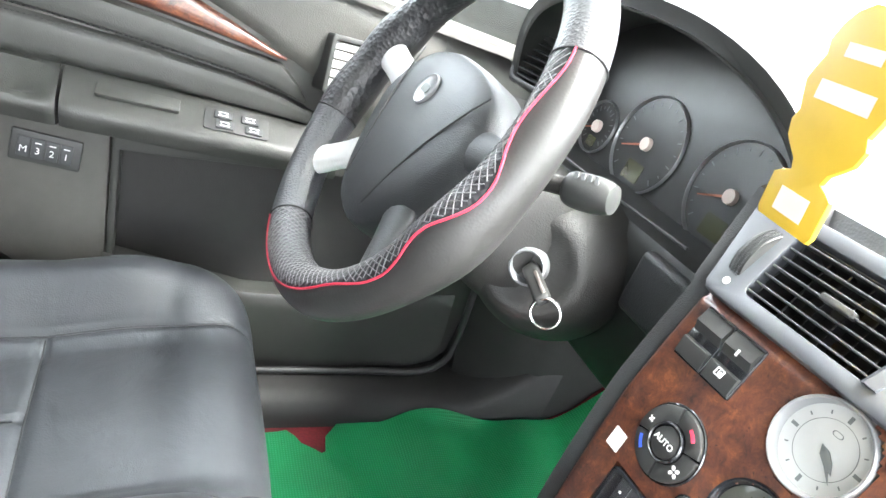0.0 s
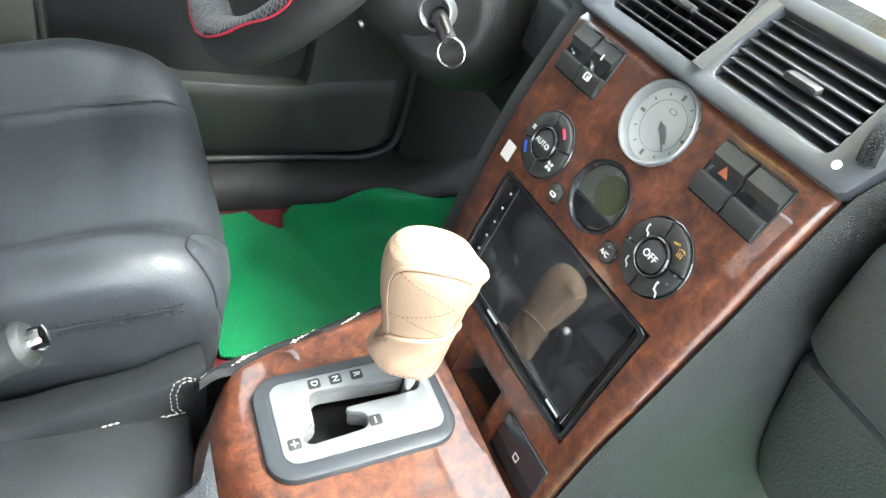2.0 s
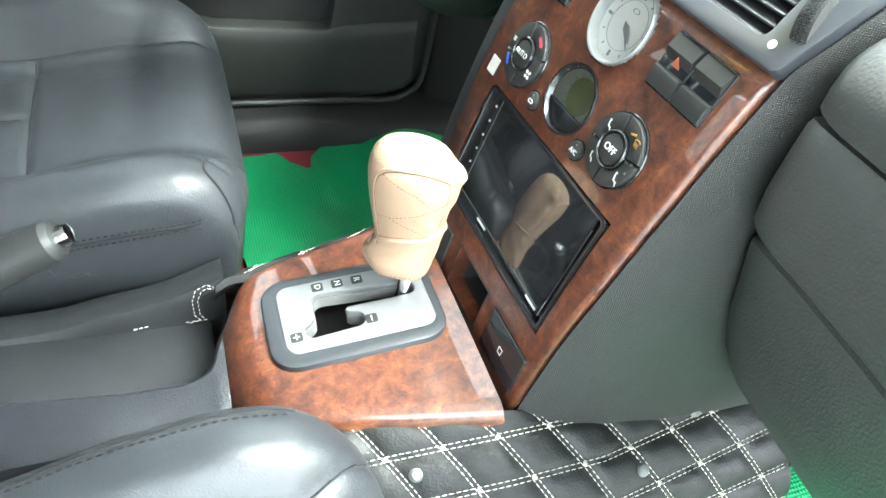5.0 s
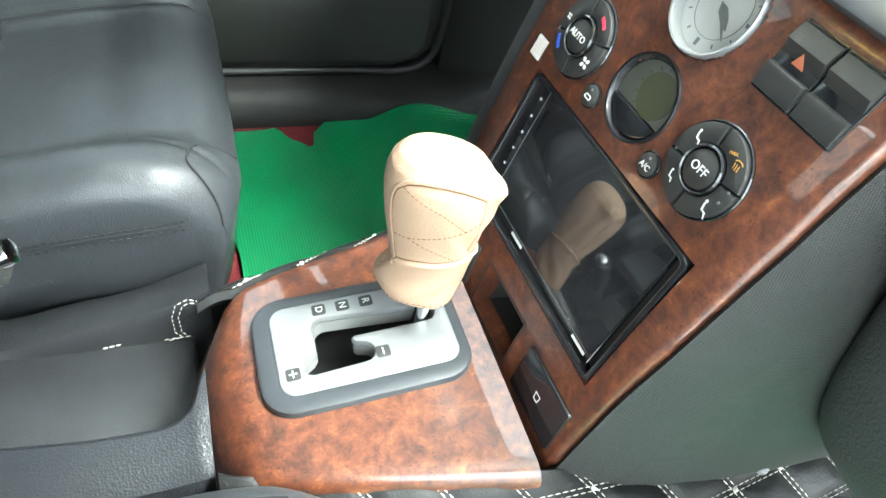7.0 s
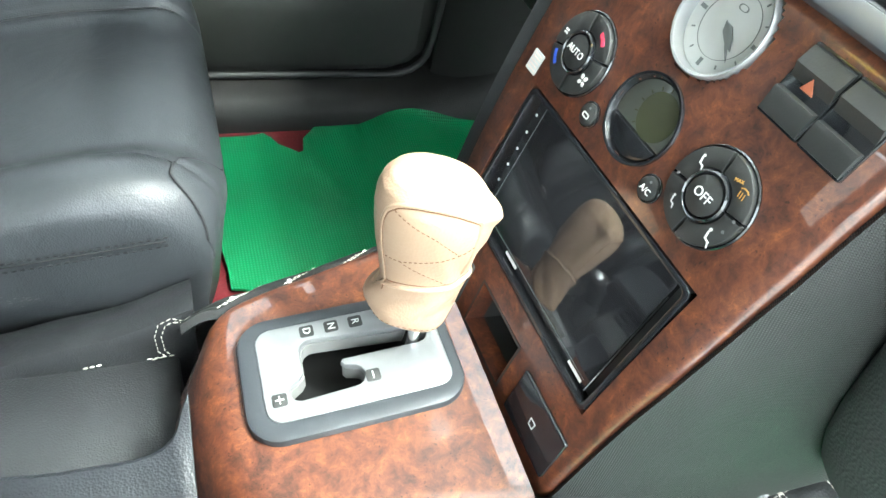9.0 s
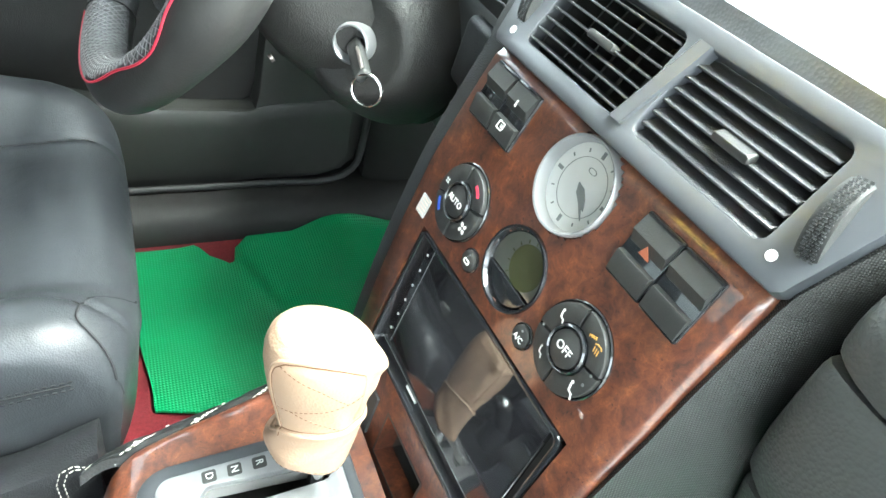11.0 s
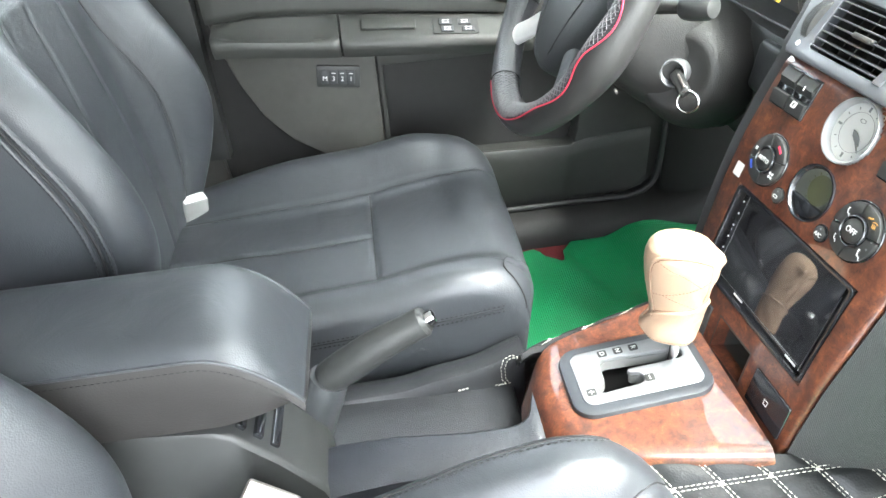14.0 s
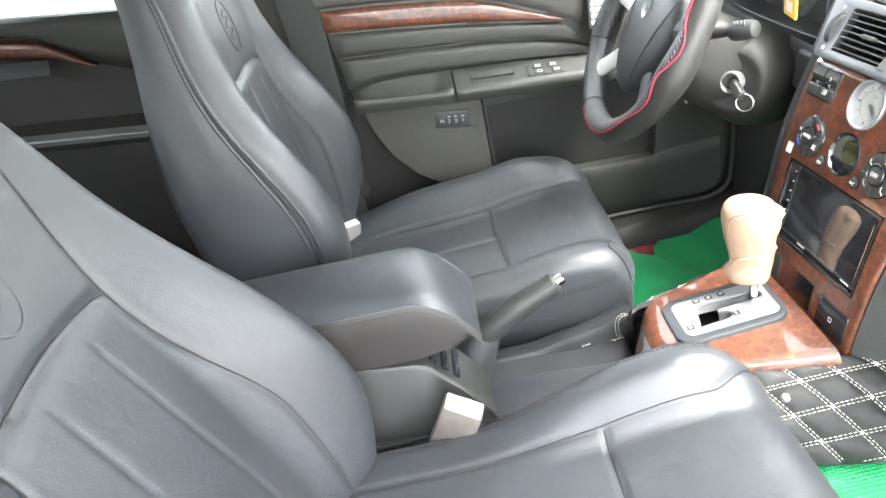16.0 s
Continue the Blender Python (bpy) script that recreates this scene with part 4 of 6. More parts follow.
# paper label
f = stack(0.1045, 0.1885)
label_ob = thing("paper_label", tuple(f.translation), "small white paper label with pale red print on the wood", "label")
bm = bmesh.new()
prism(bm, rounded(0.0125, 0.015, 0.0008), f @ pose(0, 0, 0.0003), 0.0004)
part("paper", bm, M_WHITE, label_ob)
bm = bmesh.new()
for k in range(5):
    box(bm, f @ pose(0, -0.0052 + 0.0026 * k, 0.0008), (0.0095, 0.0009, 0.0002))
part("printed_bars", bm, M_PINKPRINT, label_ob)

# ---- vents above the fascia ----
VF = stack(0.0, 0.350) @ pose(0, 0, 0.0, -7)
vp = thing("vent_panel", tuple(VF.translation), "satin black surround of the two centre air vents", "vent panel")
outline = [(-0.126, -0.0385), (0.122, -0.0385), (0.126, -0.035), (0.141, 0.028), (0.143, 0.036), (0.139, 0.0395), (-0.140, 0.0395), (-0.145, 0.036), (-0.144, 0.028), (-0.130, -0.034)]
HL = rounded(0.098, 0.054, 0.006, cx=-0.053, cy=0.001)
HR = rounded(0.095, 0.054, 0.006, cx=0.0555, cy=0.001)
bm = bmesh.new()
prism(bm, outline, VF @ pose(0, 0, -0.010), 0.012, 0.0018, holes=[HL[::-1], HR[::-1]])
part("surround", bm, M_VENT, vp, "satin black plastic")
for u, v, mt in ((-0.1165, -0.0265, M_WHITE), (-0.1195, 0.026, M_DARKPRINT), (0.111, -0.0265, M_WHITE), (0.125, 0.0255, M_DARKPRINT)):
    bm = bmesh.new()
    prism(bm, circle(0.0027, 16), VF @ pose(u, v, 0.002), 0.0004)
    part("white_mark", bm, mt, vp)
for u, lean in ((-0.1165, 4), (0.1180, -10)):
    bm = bmesh.new()
    n = 36
    lathe(bm, VF @ pose(u, 0, -0.017, 0, 90, 0) @ pose(0, 0, 0, lean), [(0.0, -0.0055)] + [(0.0265, -0.0055), (0.027, -0.004), (0.027, 0.004), (0.0265, 0.0055)] + [(0.0, 0.0055)], 56)
    wheel_part = part("thumbwheel", bm, M_PLASTIC, vp, "ribbed black thumbwheel")
    bm = bmesh.new()
    for k in range(40):
        a = radians(-55 + 110 * k / 39)
        for q in (-0.0028, 0, 0.0028):
            box(bm, VF @ pose(u, 0, -0.017, 0, 90, 0) @ pose(0, 0, 0, lean) @ pose(-0.0272 * math.cos(a), 0.0272 * math.sin(a), q + 0.0006 * (k % 2)), (0.0008, 0.0008, 0.0018))
    part("ribs", bm, M_PLASTIC_GREY, wheel_part, kind="stuff")


def air_vent(cx, w, tilt, swing):
    f = VF @ pose(cx, 0.001, 0)
    d = thing("air_vent", tuple(f.translation), "black dashboard air vent with horizontal slats", "air vent", "centre air vents")
    bm = bmesh.new()
    loft(bm, [[f @ Vector(p) for p in ((-a, -b, c), (a, -b, c), (a, b, c), (-a, b, c))] for a, b, c in
              ((w / 2 + 0.003, 0.0295, -0.058), (w / 2 + 0.003, 0.0295, -0.011), (w / 2, 0.0265, -0.011), (w / 2, 0.0265, -0.055))])
    part("duct", bm, M_PLASTIC, d)
    for k in range(7):
        bm = bmesh.new()
        box(bm, f @ pose(0, -0.0225 + 0.0075 * k, -0.006 + swing * (k - 3), tilt, 0, 0), (w - 0.002, 0.0014, 0.016), 0.0005)
        part("slat", bm, M_PLASTIC_GREY, d)
    for k in range(5):
        bm = bmesh.new()
        box(bm, f @ pose(-w / 2 + w * (k + 1) / 6, 0, -0.026, 0, 12, 0), (0.0012, 0.05, 0.02))
        part("rear_slat", bm, M_PLASTIC, d)
    bm = bmesh.new()
    prism(bm, rounded(0.024, 0.0052, 0.0018), f @ pose(0.004, 0.0, -0.002 + 0 * swing, tilt), 0.007, 0.0012)
    part("slider_knob", bm, M_PLASTIC, d)
    return d


air_vent(-0.053, 0.097, 8, 0.0)
air_vent(0.0555, 0.094, 38, 0.0)
bm = bmesh.new()
loft(bm, [[VF @ Vector((0.0 + dx + 0.006 * (v / 0.03), v, w)) for dx, w in ((-0.004, -0.004), (-0.003, 0.003), (0.0, 0.006), (0.007, 0.004), (0.0085, -0.004))] for v in np.linspace(-0.027, 0.029, 9)])
part("divider", bm, M_VENT, vp)

# ---- console flanks: woven-grain plastic towards the passenger, plain towards the driver ----
def flank(side, mat, name, label):
    bm = bmesh.new()
    rows = []
    for s in np.linspace(-0.045, 0.388, 44):
        h = (half(s) if side > 0 else half_right(s)) if s < 0.311 else lerp([(0.311, 0.1285 if side > 0 else 0.124), (0.39, 0.144 if side < 0 else 0.146)], s)
        e = stack(side * h, s) @ Vector((0, 0, -0.005 if s < 0.311 else -0.002))
        if s > 0.311:
            e.x += (s - 0.311) * 0.12
        row = []
        lip = 0.003 if side < 0 else 0.016
        for d in (0.0, 0.0, 0.004, 0.012, 0.025, 0.045, 0.07, 0.11, 0.17, 0.28):
            k = len(row)
            y = h + (0.0008 if k == 0 else lip + 0.034 * (1 - math.exp(-d / 0.05)))
            row.append((e.x + d + (0.001 if k == 0 else (0.0 if k > 1 else -0.001)), side * y, e.z - 0.10 * d * sm(0.12, 0.0, s)))
        rows.append(row)
    slab(bm, rows, (0.006, -side * 0.012, 0))
    return solo(name, bm, mat, label, "console side", "structure")


flank(-1, M_MESH, "console_flank", "charcoal woven-grain plastic side of the centre console")
flank(1, M_PLASTIC_GREY, "console_flank_driver", "charcoal plastic side of the centre console by the driver")

# ---- dashboard: passenger pad in three pieces, top, and the driver's part ----
dash = thing("dashboard", (0.45, 0, 0.5), "pebbled charcoal plastic dashboard with soft sheen", "dashboard", kind="structure")


def pad(name, prof, centre):
    bm = bmesh.new()
    rings = []
    for y in (-0.152, -0.156, -0.162, -0.170, -0.182, -0.20, -0.26, -0.34, -0.42, -0.5, -0.58, -0.66, -0.74):
        g = lerp([(-0.182, 1.0), (-0.170, 0.985), (-0.162, 0.96), (-0.156, 0.93), (-0.152, 0.88)], y) if y > -0.182 else 1.0
        bow = 0.030 * sm(-0.17, -0.5, y) if y < -0.17 else 0
        rings.append([(centre[0] + (x - centre[0]) * g - bow, y, centre[1] + (z - centre[1]) * g) for x, z in prof])
    loft(bm, rings)
    part(name, bm, M_DASH, dash)


pad("upper_pad", [(0.2105, 0.7185), (0.2098, 0.730), (0.2112, 0.739), (0.2148, 0.7465), (0.2205, 0.753), (0.228, 0.7585), (0.2375, 0.7630), (0.25, 0.7672), (0.264, 0.7713), (0.28, 0.7762), (0.31, 0.788), (0.36, 0.795), (0.36, 0.7185), (0.24, 0.7165)], (0.33, 0.74))
pad("airbag_cover", [(0.2155, 0.637), (0.211, 0.641), (0.2075, 0.665), (0.2078, 0.69), (0.2095, 0.711), (0.2125, 0.715), (0.33, 0.715), (0.33, 0.636)], (0.32, 0.68))
pad("glovebox_lid", [(0.36, 0.43), (0.315, 0.447), (0.285, 0.478), (0.262, 0.512), (0.242, 0.555), (0.230, 0.595), (0.222, 0.622), (0.2205, 0.629), (0.225, 0.633), (0.35, 0.633), (0.42, 0.52)], (0.34, 0.56))
bm = bmesh.new()
rows = []
for y in np.linspace(-0.76, 0.76, 60):
    x0 = lerp([(-0.2, 0.285), (-0.15, 0.262), (0.145, 0.262), (0.17, 0.36), (0.7, 0.36)], y)
    z0 = lerp([(-0.2, 0.778), (-0.15, 0.789), (0.145, 0.789), (0.17, 0.80), (0.7, 0.80)], y)
    rows.append([(x0 + (0.98 - x0) * t, y, z0 + 0.004 - 0.012 * (t < 0.001) + 0.062 * math.sin(min(1, t * 1.4) * math.pi / 2)) for t in (0, 0.004, 0.012, 0.03, 0.06, 0.1, 0.16, 0.24, 0.34, 0.48, 0.64, 0.82, 1.0)])
slab(bm, rows, (0.012, 0, -0.02))
part("top_pad", bm, M_TOP, dash)


# ---- gear console on the tunnel ----
def gz(x):
    return 0.42 + 0.1139 * x


GF = fr((0, 0, 0.42), (1, 0, 0.1139), (0, 1, 0))      # plane of the gear gate
gear = thing("gear_console", (0.02, 0, 0.38), "glossy burl wood gear console with a satin silver gate", "gear console")


def gear_half(x):
    return lerp([(-0.09, 0.070), (-0.075, 0.079), (-0.05, 0.087), (0.023, 0.103), (0.12, 0.127)], x)


bm = bmesh.new()
grid = []
gxs = [-0.098, -0.097, -0.094, -0.09, -0.084, -0.076, -0.066, -0.055, -0.044, -0.034, -0.022, -0.01, 0.0, 0.012, 0.025, 0.037, 0.05, 0.062, 0.075, 0.088, 0.1, 0.118]
for x in gxs:
    hw = gear_half(x)
    drop = 0.055 * (max(0, (-0.05 - x)) / 0.048) ** 2.6
    row = []
    for k in range(33):
        v = math.copysign(1 - (1 - abs(k - 16) / 16) ** 1.25, k - 16)
        edge = 0.0015 * v * v + 0.006 * max(0, (abs(v) - 0.92) / 0.08) ** 2
        bend = 0.018 * v * v * (x < -0.02) * min(1, (-0.02 - x) / 0.08)
        row.append((x + bend, hw * v, gz(x) - 0.0045 - drop - edge))
    row = [(row[0][0], row[0][1] - 0.0005, row[0][2] - 0.010)] + row + [(row[-1][0], row[-1][1] + 0.0005, row[-1][2] - 0.010)]
    grid.append([bm.verts.new(p) for p in row])
for i in range(len(gxs) - 1):
    for j in range(len(grid[0]) - 1):
        c = sum((v.co for v in (grid[i][j], grid[i][j + 1], grid[i + 1][j + 1], grid[i + 1][j])), Vector()) / 4
        if not (-0.033 < c.x < 0.092 and -0.034 < c.y < 0.048):
            bm.faces.new((grid[i][j], grid[i][j + 1], grid[i + 1][j + 1], grid[i + 1][j]))
bmesh.ops.delete(bm, geom=[v for v in bm.verts if not v.link_faces], context="VERTS")
ext = bmesh.ops.extrude_edge_only(bm, edges=[e for e in bm.edges if e.is_boundary])["geom"]
bmesh.ops.translate(bm, verts=[g for g in ext if isinstance(g, bmesh.types.BMVert)], vec=(0.003, 0, -0.012))
part("wood_surround", bm, M_WOOD, gear, "lacquered burl wood", angle=60)
bm = bmesh.new()
prism(bm, rounded(0.153, 0.101, 0.024, 7, 0.0265, 0.007), GF @ pose(0, 0, -0.010), 0.0115, 0.003, holes=[rounded(0.125, 0.070, 0.010, 6, 0.029, 0.008)[::-1]])
part("rubber_border", bm, M_RUBBER, gear, "dark grey rubber border")
# the slot of the gate, as a closed outline
slot = []
for cx, cy, r, a0, a1 in ((0.078, 0.0165, 0.0075, -90, 90), (0.002, 0.0215, 0.009, 90, 180), (-0.0105, -0.0085, 0.0085, 150, 285), (0.0255, -0.0065, 0.0085, -95, 60)):
    slot += [(cx + r * math.cos(radians(a)), cy + r * math.sin(radians(a))) for a in np.linspace(a0, a1, 7)]
    if a1 == 180:
        slot += [(-0.0072, 0.012), (-0.0075, 0.005), (-0.0105, 0.0005)]
slot += [(0.0215, 0.0035), (0.0195, 0.0065), (0.0215, 0.0088)]
bm = bmesh.new()
prism(bm, rounded(0.131, 0.0765, 0.012, 7, 0.029, 0.008), GF @ pose(0, 0, -0.0025), 0.0055, 0.0018, holes=[slot[::-1]])
part("gate_plate", bm, M_SILVER, gear, "satin silver gate plate")
bm = bmesh.new()
slot_in = [(x + 0.0008, y) for x, y in slot]
prism(bm, rounded(0.11, 0.056, 0.01, 5, 0.031, 0.006), GF @ pose(0, 0, -0.016), 0.0125, holes=[slot_in[::-1]])
part("gate_liner", bm, M_SLOT, gear)
bm = bmesh.new()
prism(bm, rounded(0.190, 0.130, 0.01, 5, 0.020, 0.004), GF @ pose(0, 0, -0.048), 0.003)
part("gate_floor", bm, M_GAUGE, gear)
for ch, x, y in (("D", 0.001, 0.0378), ("N", 0.019, 0.0378), ("R", 0.037, 0.0378), ("+", -0.0262, -0.0135), ("\u2013", 0.039, -0.0103)):
    bm = bmesh.new()
    prism(bm, rounded(0.0098, 0.0102, 0.0018), GF @ pose(x, y, 0.0028, 0, 0, -90), 0.0006, 0.0002)
    tile = part("letter_tile", bm, M_PLASTIC, gear)
    if ch.isalpha():
        lettering(ch, GF @ pose(x, y, 0.0036, 0, 0, -90), 0.0078, M_WHITE, tile)
    else:
        bm = bmesh.new()
        box(bm, GF @ pose(x, y, 0.0036), (0.0009, 0.0058, 0.0003))
        if ch == "+":
            box(bm, GF @ pose(x, y, 0.0037), (0.0058, 0.0009, 0.0003))
        part("print", bm, M_WHITE, tile, kind="stuff")

lever = thing("gear_lever", (0.076, 0.012, 0.43), "gear lever under a stitched beige leather cover", "gear lever")
bm = bmesh.new()
tube(bm, [(0.0735, 0.0160, 0.405), (0.0735, 0.0160, 0.475)], 0.0066, 16)
part("shaft", bm, M_CHROME, lever, "bright metal shaft")
# height, half width across, half depth, and lean across, on the axis of the lever
SPINE = [(0.4590, 0.0165, 0.0145, -0.0085), (0.4598, 0.0220, 0.0190, -0.0088), (0.4630, 0.0252, 0.0215, -0.0096), (0.4680, 0.0268, 0.0226, -0.0104), (0.4740, 0.0268, 0.0225, -0.0104), (0.4820, 0.0262, 0.0217, -0.0092),
         (0.4900, 0.0264, 0.0213, -0.0080), (0.5000, 0.0276, 0.0218, -0.0077), (0.5150, 0.0302, 0.0230, -0.0083), (0.5300, 0.0328, 0.0246, -0.0092), (0.5450, 0.0348, 0.0262, -0.0096), (0.5580, 0.0356, 0.0270, -0.0101),
         (0.5680, 0.0349, 0.0266, -0.0105), (0.5755, 0.0322, 0.0247, -0.0110), (0.5815, 0.0272, 0.0208, -0.0113), (0.5855, 0.0198, 0.0152, -0.0114), (0.5878, 0.0110, 0.0085, -0.0114), (0.5885, 0.0030, 0.0024, -0.0114)]
ACROSS, BEHIND = Vector((0.883, -0.469, 0)), Vector((0.469, 0.883, 0))


def lip(ang):
    """Height of the edge of the lower band: a flap that starts low on one side and climbs round the grip."""
    return lerp([(-3.15, 0.478), (-2.9, 0.484), (-2.6, 0.494), (-2.35, 0.500), (-1.9, 0.505), (-1.57, 0.508), (-0.9, 0.512), (-0.3, 0.516), (0.3, 0.513), (1.2, 0.503), (2.2, 0.490), (2.8, 0.481), (3.15, 0.478)], (ang + math.pi) % (2 * math.pi) - math.pi)


def knob_at(z, ang, out=0.0):
    hs = [q[0] for q in SPINE]
    half_u, half_v, lean = (float(np.interp(z, hs, [q[k] for q in SPINE])) for k in (1, 2, 3))
    c, s_ = math.cos(ang), math.sin(ang)
    c2, s2 = math.copysign(abs(c) ** 0.92, c), math.copysign(abs(s_) ** 0.92, s_)
    near = max(0, math.cos(ang + 0.12))
    ridge = (0.0035 * near ** 60 * sm(0.520, 0.556, z) * sm(0.583, 0.572, z) + 0.0050 * near ** 30 * sm(0.556, 0.570, z) * sm(0.5815, 0.574, z))
    edge = lip(ang)
    band = 0.0021 * sm(edge + 0.0012, edge - 0.0012, z) * sm(0.459, 0.466, z)
    lobe = 0.0042 * max(0, -math.cos(ang + 0.25)) ** 3 * sm(edge + 0.001, edge - 0.008, z) * sm(0.459, 0.470, z)
    crease = 0.0008 * math.sin(9 * ang + 140 * z) * sm(0.50, 0.525, z) * sm(0.545, 0.53, z) * near + 0.0007 * math.sin(5 * ang - 190 * z) * sm(0.503, 0.492, z)
    grow = out + ridge + band + lobe + crease
    return Vector((0.0765, 0.0145, z)) + ACROSS * (lean + (half_u + grow) * c2) + BEHIND * ((half_v + grow) * s2)


def smooth_path(rows, n, rounds=4):
    """A rounded path through (z, angle) rows on the knob."""
    t = np.linspace(0, len(rows) - 1, n)
    z, a = (np.interp(t, range(len(rows)), [r[k] for r in rows]) for k in (0, 1))
    for _ in range(rounds):
        z[1:-1] = (z[:-2] + 2 * z[1:-1] + z[2:]) / 4
        a[1:-1] = (a[:-2] + 2 * a[1:-1] + a[2:]) / 4
    return list(zip(z, a))


bm = bmesh.new()
levels = list(np.linspace(0.459, 0.466, 8)) + list(np.linspace(0.4675, 0.575, 84)) + list(np.linspace(0.5765, 0.5885, 14))
loft(bm, [[knob_at(z, 2 * math.pi * k / 110) for k in range(110)] for z in levels])
cover_mesh = part("knob_cover", bm, M_BEIGE, lever, "stitched beige leather cover", angle=80)
# folded edge of the grip panel: a soft welt, its crease shade drawn as a line
PANEL = [(0.494, -2.34), (0.515, -2.36), (0.535, -2.37), (0.553, -2.36), (0.564, -2.27), (0.571, -2.06), (0.5745, -1.75), (0.5755, -1.4), (0.574, -1.05), (0.570, -0.75), (0.566, -0.52), (0.556, -0.50), (0.540, -0.52), (0.520, -0.55)]
bm = bmesh.new()
tube(bm, [knob_at(z + 0.0014, a - 0.05 if a < -1.5 else a + 0.03, -0.0007) for z, a in smooth_path(PANEL, 110)], 0.0017, 8)
part("welt", bm, M_BEIGE, cover_mesh)
# thin brown lines stand for the shade in the folds along panel and band
bm = bmesh.new()
tube(bm, [knob_at(z, a, 0.0) for z, a in smooth_path(PANEL, 110)], 0.00045, 6)
tube(bm, [knob_at(lip(a) + 0.0016, a, 0.0) for a in np.linspace(-3.1, 0.3, 60)], 0.00045, 6)
part("crease", bm, M_BEIGE_SEAM, cover_mesh, kind="stuff")
bm = bmesh.new()
tube(bm, [knob_at(lip(a) - 0.0012, a, -0.0004) for a in np.linspace(-math.pi, math.pi, 91)[:-1]], 0.0012, 8, closed=True)
part("welt", bm, M_BEIGE, cover_mesh)
bm = bmesh.new()
zig = [(0.568, -2.10), (0.557, -1.40), (0.543, -0.88), (0.536, -1.35), (0.528, -1.92), (0.521, -1.40), (0.514, -0.95)]
stitches(bm, [knob_at(z, a, 0.0001) for z, a in smooth_path(zig, 90, 1)], 0.0024, 0.0010, 0.00042)
stitches(bm, [knob_at(0.543 + 0.004 * t, -0.88 + 0.34 * t, 0.0001) for t in np.linspace(0, 1, 8)], 0.0024, 0.0010, 0.00042)
stitches(bm, [knob_at(0.528 - 0.002 * t, -1.92 - 0.36 * t, 0.0001) for t in np.linspace(0, 1, 8)], 0.0024, 0.0010, 0.00042)
stitches(bm, [knob_at(0.4668, a, 0.0001) for a in np.linspace(-3.1, 3.1, 60)], 0.0026, 0.0014, 0.0004)
part("stitching", bm, M_BEIGE_SEAM, cover_mesh, kind="stuff")

# ---- tray, ridge and rear box of the console ----
tunnel = thing("console_tray", (-0.3, 0, 0.3), "black plastic centre console tray behind the gear lever", "console", kind="structure")
bm = bmesh.new()
box(bm, pose(-0.40, 0.04, 0.225), (0.62, 0.15, 0.20), 0.004)
part("tray_floor", bm, M_GRAIN, tunnel)
bm = bmesh.new()
loft(bm, [[(x, k + 0.004, 0.30), (x, k, z - 0.003), (x, k - 0.004, z), (x, -0.048, z - 0.002), (x, -0.062, z - 0.012), (x, -0.072, z - 0.06), (x, -0.082, 0.2), (x, 0.0, 0.2)] for x, z, k in ((-0.70, 0.36, 0.0), (-0.34, 0.375, 0.0), (-0.30, 0.385, -0.004), (-0.24, 0.392, -0.010), (-0.16, 0.394, -0.020), (-0.120, 0.396, -0.022), (-0.110, 0.397, -0.021), (-0.102, 0.398, -0.018), (-0.096, 0.399, -0.013), (-0.092, 0.400, -0.006), (-0.0895, 0.400, 0.004), (-0.084, 0.400, 0.02))])
part("tray_ridge", bm, M_RIDGE, tunnel)
bm = bmesh.new()
loft(bm, [[(x, 0.100, 0.20), (x, 0.101, 0.32), (x, 0.104, z - 0.010), (x, 0.109, z - 0.002), (x, 0.116, z), (x, 0.132, z - 0.004), (x, 0.150, z - 0.014), (x, 0.166, z - 0.03), (x, 0.17, 0.2)] for x, z in [(q, lerp([(-0.62, 0.330), (-0.28, 0.330), (-0.225, 0.336), (-0.16, 0.348), (-0.125, 0.359), (-0.095, 0.370), (-0.075, 0.378)], q) + 0.0015 * math.sin(60 * q)) for q in np.linspace(-0.62, -0.075, 50)]])
part("leather_wall", bm, M_GRAIN, tunnel, "grained black leather wall beside the seat")
bm = bmesh.new()
rows = []
for x in (-0.70, -0.47, -0.43, -0.405, -0.39, -0.375, -0.353, -0.335, -0.318, -0.314):
    z = lerp([(-0.70, 0.500), (-0.47, 0.497), (-0.405, 0.489), (-0.39, 0.482), (-0.353, 0.439), (-0.318, 0.388), (-0.314, 0.37)], x)
    rows.append([(x, -0.062, 0.2), (x, -0.062, z - 0.006), (x, -0.059, z - 0.001), (x, -0.054, z), (x, 0.02, z), (x, 0.024, z - 0.006), (x, 0.024, 0.2)])
loft(bm, rows)
part("rear_box", bm, M_PLASTIC, tunnel, "black plastic box under the armrest")
for k in range(3):
    bm = bmesh.new()
    box(bm, pose(-0.383 + 0.013 * k, -0.02, 0.478 - 0.016 * k, 0, 50, 0), (0.010, 0.055, 0.006), 0.0015)
    part("hinge_rib", bm, M_PLASTIC_GLOSS, tunnel)

rest = thing("centre_armrest", (-0.5, 0, 0.48), "black leather centre armrest with a stitched piped edge", "armrest")


